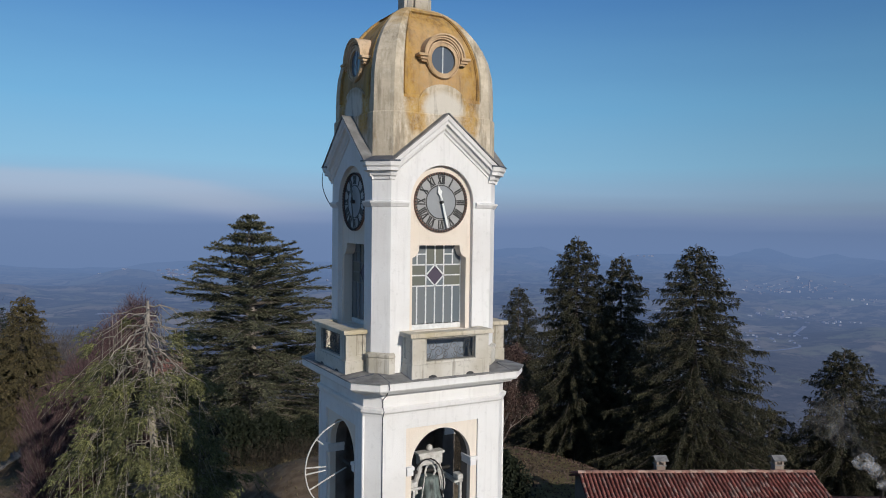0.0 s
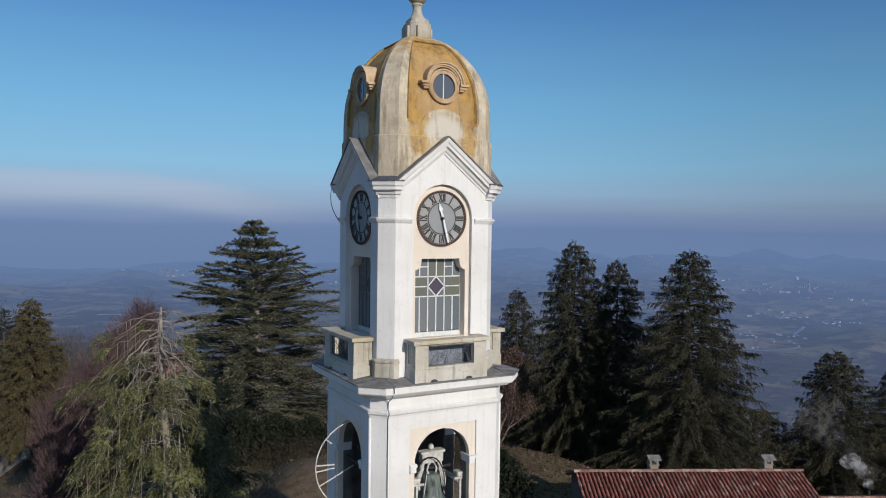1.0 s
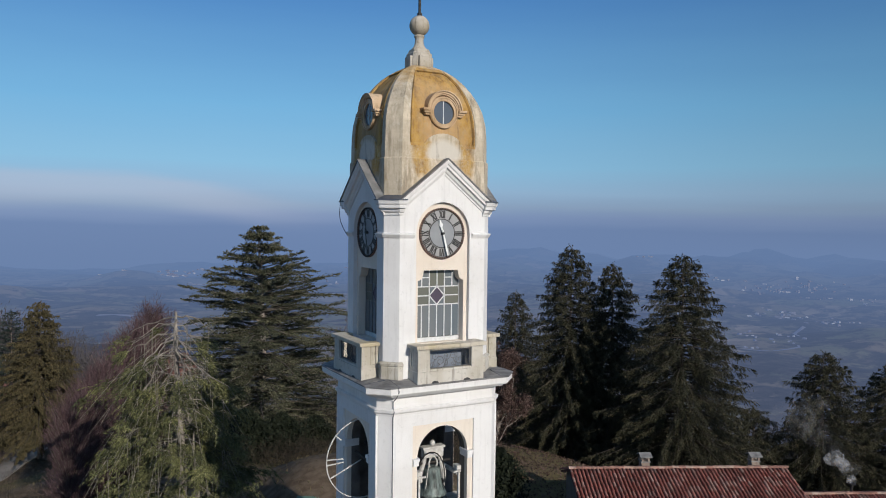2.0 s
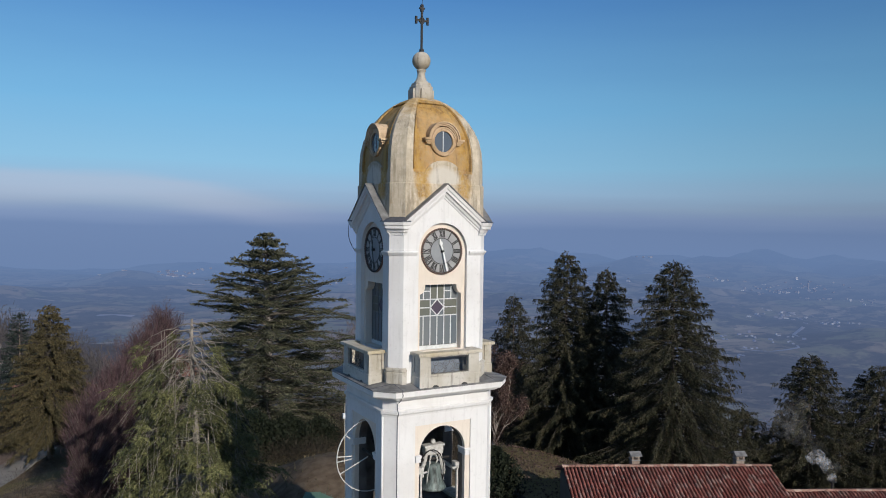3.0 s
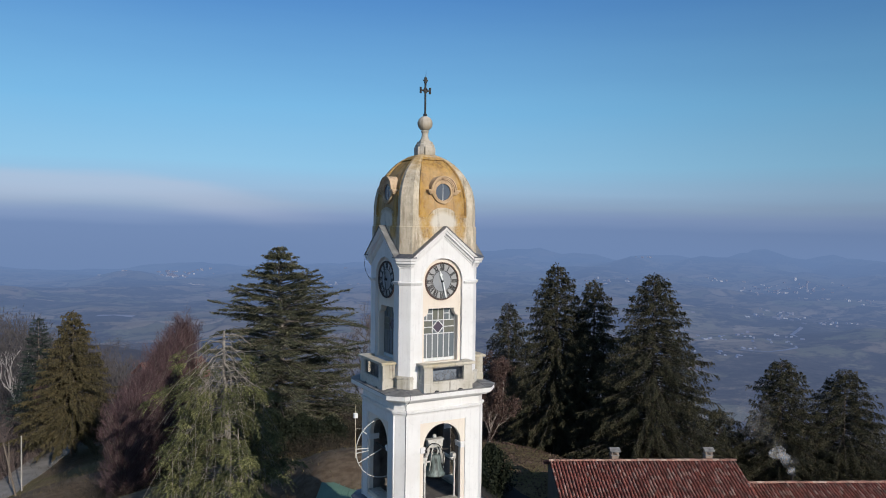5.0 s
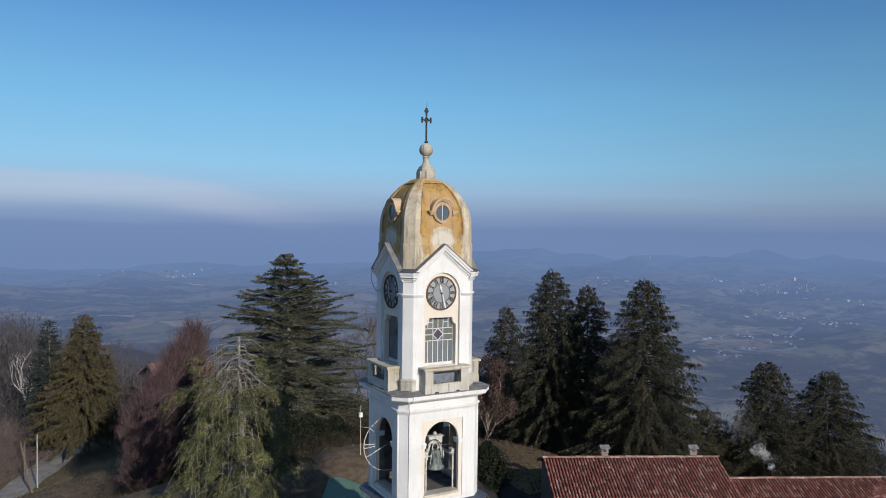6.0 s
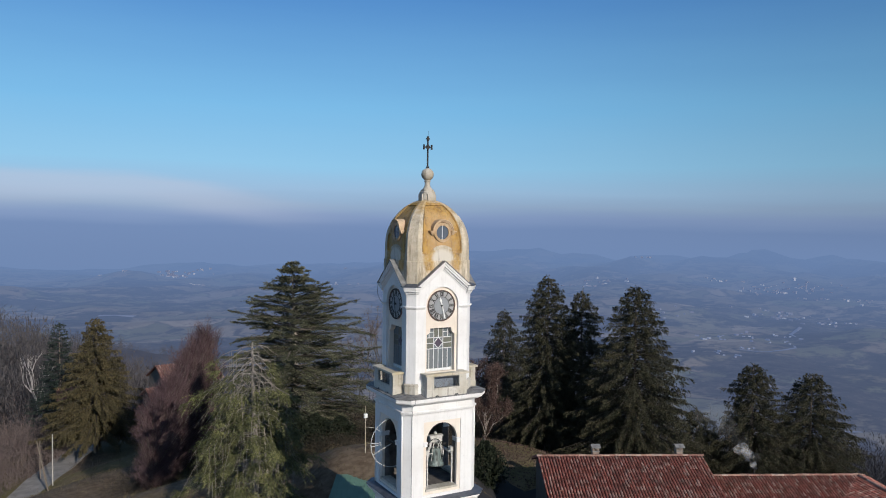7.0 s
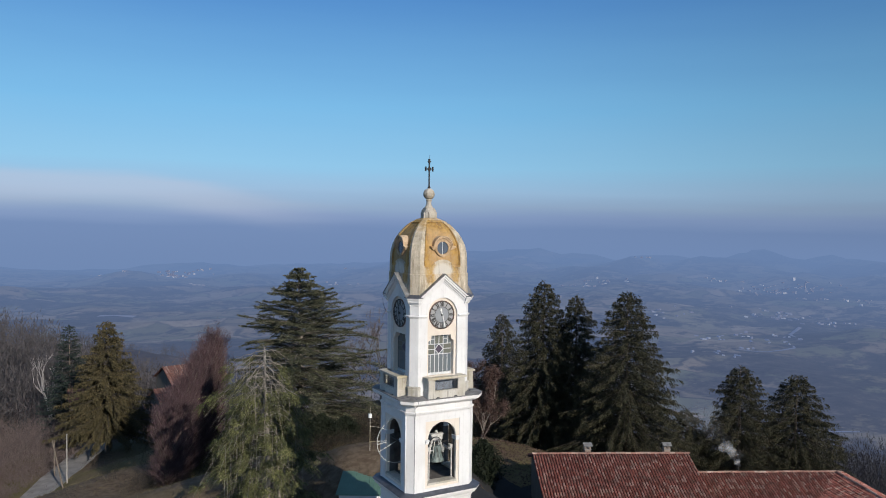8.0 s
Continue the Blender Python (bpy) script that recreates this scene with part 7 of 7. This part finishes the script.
# shed with a green roof
sm = Matrix.Translation((*plan(-4.4, 11.7), 0)) @ Matrix.Rotation(-HEAD, 4, 'Z')
shed = thing("shed", "low white shed with a green sheet roof", "shed", at=(*plan(-4.4, 11.7), 8.0))
part("wall", box(bmesh.new(), -1.95, 2.4, -1.7, 1.8, 7.5, 10.55, sm), M_WHITE, shed, "white wall")
roofs = part("roof", bmesh.new(), M_GREEN, shed, "green sheet-metal roof")
bm = bmesh.new()
q = [(-2.15, -1.95, 10.62), (2.6, -1.95, 10.62), (2.6, 2.0, 10.98), (-2.15, 2.0, 10.98)]
f = [bm.verts.new(sm @ Vector(p)) for p in q]
b = [bm.verts.new(sm @ (Vector(p) - Vector((0, 0, 0.08)))) for p in q]
bm.faces.new(f)
bm.faces.new(b)
for i in range(4):
    bm.faces.new((f[i], f[(i + 1) % 4], b[(i + 1) % 4], b[i]))
bmesh.ops.recalc_face_normals(bm, faces=bm.faces)
bm.to_mesh(roofs.data)
bm.free()
for i in range(14):
    xx = -2.1 + i * 0.36
    part("seam", rod(bmesh.new(), sm @ Vector((xx, -1.95, 10.63)), sm @ Vector((xx, 2.0, 10.99)), 0.02, None, 4), M_GREEN, roofs)


def far_house(u, v, angle, length, depth, eave, ridge, label, group="houses by the lane"):
    x, y = plan(u, v)
    z = ground_z(x, y)
    m = Matrix.Translation((x, y, 0)) @ Matrix.Rotation(radians(angle) - HEAD, 4, 'Z')
    ho = thing("house", label, "house", group, at=(x, y, z))
    bm = bmesh.new()
    hl, hd = length / 2, depth / 2
    prof = [(-hd, z - 1), (-hd, eave), (0, ridge - 0.1), (hd, eave), (hd, z - 1)]
    f = [bm.verts.new(m @ Vector((-hl, yy, zz))) for yy, zz in prof]
    b = [bm.verts.new(m @ Vector((hl, yy, zz))) for yy, zz in prof]
    bm.faces.new(f)
    bm.faces.new(b)
    for i in range(5):
        bm.faces.new((f[i], f[(i + 1) % 5], b[(i + 1) % 5], b[i]))
    part("wall", bm, M_HOUSE, ho, "pale weathered wall")
    sl = (ridge - eave) / hd
    r0 = None
    for s in (-1, 1):
        r = slab_roof(m, [(-hl - 0.5, s * (hd + 0.6), eave - 0.6 * sl + 0.1), (hl + 0.5, s * (hd + 0.6), eave - 0.6 * sl + 0.1), (hl + 0.5, 0.0, ridge + 0.1), (-hl - 0.5, 0.0, ridge + 0.1)], 0.15, M_FARTILE, ho, "roof", "faded red tile roof")
        v_, f_ = tile_slope(m, -hl - 0.5, hl + 0.5, ridge + 0.12, hd + 0.6, sl, s, tile=0.5, course=0.9, seed=5)
        mesh_part("tiles", v_, f_, M_FARTILE, r, kind="stuff")
    for i in range(3):
        xx = -hl + (i + 0.5) * length / 3
        part("window", box(bmesh.new(), xx - 0.45, xx + 0.45, -hd - 0.03, -hd + 0.1, eave - 2.2, eave - 0.9, m), M_OCGLASS, ho)
    return ho


far_house(-46.8, 98, 40, 10, 9, 0.2, 2.5, "two-storey house with a faded red tile roof")
far_house(-46.6, 88, 40, 6, 5, -1.0, 0.3, "low tiled lean-to house by the lane")
far_house(-58.0, 80, 30, 5, 5, 0.2, 1.8, "small lane-side house with a tiled roof")


# villages and farms down in the valley
def village(az, d, spread, n, seed, tower_too=False):
    rnd = random.Random(seed)
    verts, faces = [], []
    for i in range(n):
        u = (d + rnd.gauss(0, spread * 1.2)) * math.sin(radians(az)) + rnd.gauss(0, spread)
        v = (d + rnd.gauss(0, spread * 1.2)) * math.cos(radians(az))
        x, y = plan(u, v)
        z = valley_z(x, y)
        k = d / 3200
        w, dp, h, a = k * rnd.uniform(3.5, 8.5), k * rnd.uniform(2.5, 4.5), k * rnd.uniform(2.0, 5.0), rnd.uniform(0, 3.1)
        if tower_too and i == 0:
            w, dp, h = 3, 3, 26
        c, s = math.cos(a), math.sin(a)
        base = len(verts)
        for zz in (z - 8, z + h):
            for p, q in ((-w, -dp), (w, -dp), (w, dp), (-w, dp)):
                verts.append((x + (p * c - q * s), y + (p * s + q * c), zz))
        for p in (-w, w):
            verts.append((x + p * c, y + p * s, z + h + 1.2))
        faces += [(base + j, base + (j + 1) % 4, base + 4 + (j + 1) % 4, base + 4 + j) for j in range(4)]
        faces += [(base + 4, base + 5, base + 9, base + 8), (base + 6, base + 7, base + 8, base + 9), (base + 4, base + 8, base + 7), (base + 5, base + 6, base + 9)]
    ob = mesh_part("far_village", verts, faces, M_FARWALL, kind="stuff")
    tagged(ob, "tiny pale houses of a far village in the mist", "village")


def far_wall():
    m = Mat("far_walls_with_haze", 0.9, 0, 0.1)
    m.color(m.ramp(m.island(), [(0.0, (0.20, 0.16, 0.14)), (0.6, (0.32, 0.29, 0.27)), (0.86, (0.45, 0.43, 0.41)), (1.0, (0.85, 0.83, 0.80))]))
    # haze over the far houses and lanes, painted as blue emission
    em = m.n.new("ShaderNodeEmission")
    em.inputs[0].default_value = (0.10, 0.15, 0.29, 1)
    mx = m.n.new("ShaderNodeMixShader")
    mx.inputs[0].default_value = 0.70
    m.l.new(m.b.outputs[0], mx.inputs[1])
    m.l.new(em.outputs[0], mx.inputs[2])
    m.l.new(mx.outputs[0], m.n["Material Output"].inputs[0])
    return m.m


M_FARWALL = far_wall()
# bearing, distance, spread, houses, church tower
VILLAGES = [(25.8, 3600, 95, 70, True), (25.4, 2880, 50, 34, False), (28.6, 2720, 40, 14, False), (24.2, 2200, 48, 20, False), (20.2, 2150, 22, 7, False), (20.9, 1840, 16, 5, False), (22.5, 1800, 14, 4, False), (23.2, 1960, 14, 4, False),
            (17.2, 2650, 36, 12, False), (11.8, 3450, 75, 30, False), (21.0, 3800, 40, 8, False), (15.5, 4450, 30, 5, False), (29.5, 3300, 60, 12, False), (9.3, 2900, 30, 5, False),
            (-20.9, 4150, 60, 26, False), (-19.4, 4300, 55, 18, False), (-17.8, 4400, 22, 5, False), (-18.4, 3550, 35, 9, False), (-23.6, 3900, 14, 3, False), (-25.2, 4250, 30, 5, False), (-7.6, 3600, 50, 9, False), (-7.0, 4300, 30, 5, False)]
for i, (az, d, sp, n, tw) in enumerate(VILLAGES):
    village(az, d, sp, n, 200 + i, tw)


def valley_lane(points, width, seed):
    verts, faces = [], []
    for az, d in points:
        for w in (-width, width):
            u, v = d * math.sin(radians(az)), d * math.cos(radians(az))
            x, y = plan(u, v + w)
            verts.append((x, y, valley_z(x, y) + 3.0))
    for i in range(len(points) - 1):
        faces.append((2 * i, 2 * i + 1, 2 * i + 3, 2 * i + 2))
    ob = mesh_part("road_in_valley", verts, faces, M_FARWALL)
    tagged(ob, "pale lane winding over the valley floor", "road", kind="structure")


valley_lane([(22.6, 1930), (23.6, 1915), (24.6, 1920), (25.6, 1960), (26.3, 2010), (26.2, 2060)], 7, 1)
valley_lane([(26.2, 2250), (25.9, 2350), (26.1, 2450), (26.5, 2560)], 12, 2)
valley_lane([(28, 1180), (30, 1195), (31, 1205)], 2.5, 3)
valley_lane([(-25.4, 2440), (-24.2, 2450), (-23.0, 2445)], 14, 4)


# near-black sheet painting the shadow between the tower and the farmhouse
verts, faces = [], []
for i in range(9):
    for j in range(9):
        u, v = 2.8 + 8.6 * i / 8, 9 + (17.5 - 3.0 * (i / 8) ** 2 + 1.5 * math.sin(i)) * j / 8
        x, y = plan(u, v)
        verts.append((x, y, ground_z(x, y) + 0.12))
for i in range(8):
    for j in range(8):
        faces.append((i * 9 + j, i * 9 + 9 + j, i * 9 + 10 + j, i * 9 + 1 + j))
tagged(mesh_part("yard", verts, faces, M_YARDSHADE, smooth=True), "near-black sheet painted as the shade beside the farmhouse", "yard", kind="structure")


# thin smoke over the stove flue
rnd = random.Random(3)
fl = hm @ Vector((L2A + 4.9, 1.2, zr2 + 0.42))
smoke = thing("smoke_plume", "thin white smoke rising from the stove flue", "smoke", at=tuple(fl))
bm = bmesh.new()
for i in range(5):
    f = i / 4
    c = fl + Vector((-0.1 - 0.9 * f + rnd.uniform(-0.3, 0.3) * (0.4 + f), 0.4 * f + rnd.uniform(-0.3, 0.3), 0.1 + 1.3 * f + rnd.uniform(-0.2, 0.2)))
    r = 0.22 + 0.30 * f * rnd.uniform(0.8, 1.2)
    res = bmesh.ops.create_icosphere(bm, subdivisions=2, radius=r, matrix=Matrix.Translation(c) @ Matrix.Diagonal((1.3, 1.0, 0.8, 1)))
    for v in res["verts"]:
        v.co += Vector((fnoise(v.co.x, v.co.z, 0.4, 2.0), fnoise(v.co.y, v.co.z, 0.4, 5.0), fnoise(v.co.x, v.co.y, 0.4, 7.0))) * 0.16
ob = part("puff", bm, M_SMOKE, smoke, smooth=True)
ob["kind"] = "stuff"
bm = bmesh.new()
for i in range(5):
    f = i / 4
    aside = -0.6 - 3.6 * f + rnd.uniform(-0.9, 0.9) * (0.3 + f)
    c = fl + Vector((aside * ASIDE[0], aside * ASIDE[1] + rnd.uniform(-0.5, 0.5), 0.6 + 4.6 * f + rnd.uniform(-0.6, 0.6)))
    res = bmesh.ops.create_icosphere(bm, subdivisions=2, radius=0.45 + 0.85 * f * rnd.uniform(0.7, 1.3), matrix=Matrix.Translation(c) @ Matrix.Diagonal((1.2, 1.0, 0.9, 1)))
    for v in res["verts"]:
        v.co += Vector((fnoise(v.co.x, v.co.z, 0.9, 2.0), fnoise(v.co.y, v.co.z, 0.9, 5.0), fnoise(v.co.x, v.co.y, 0.9, 7.0))) * 0.5
ob = part("wisp", bm, M_WISP, smoke, "bluish thinning smoke", smooth=True)
ob["kind"] = "stuff"
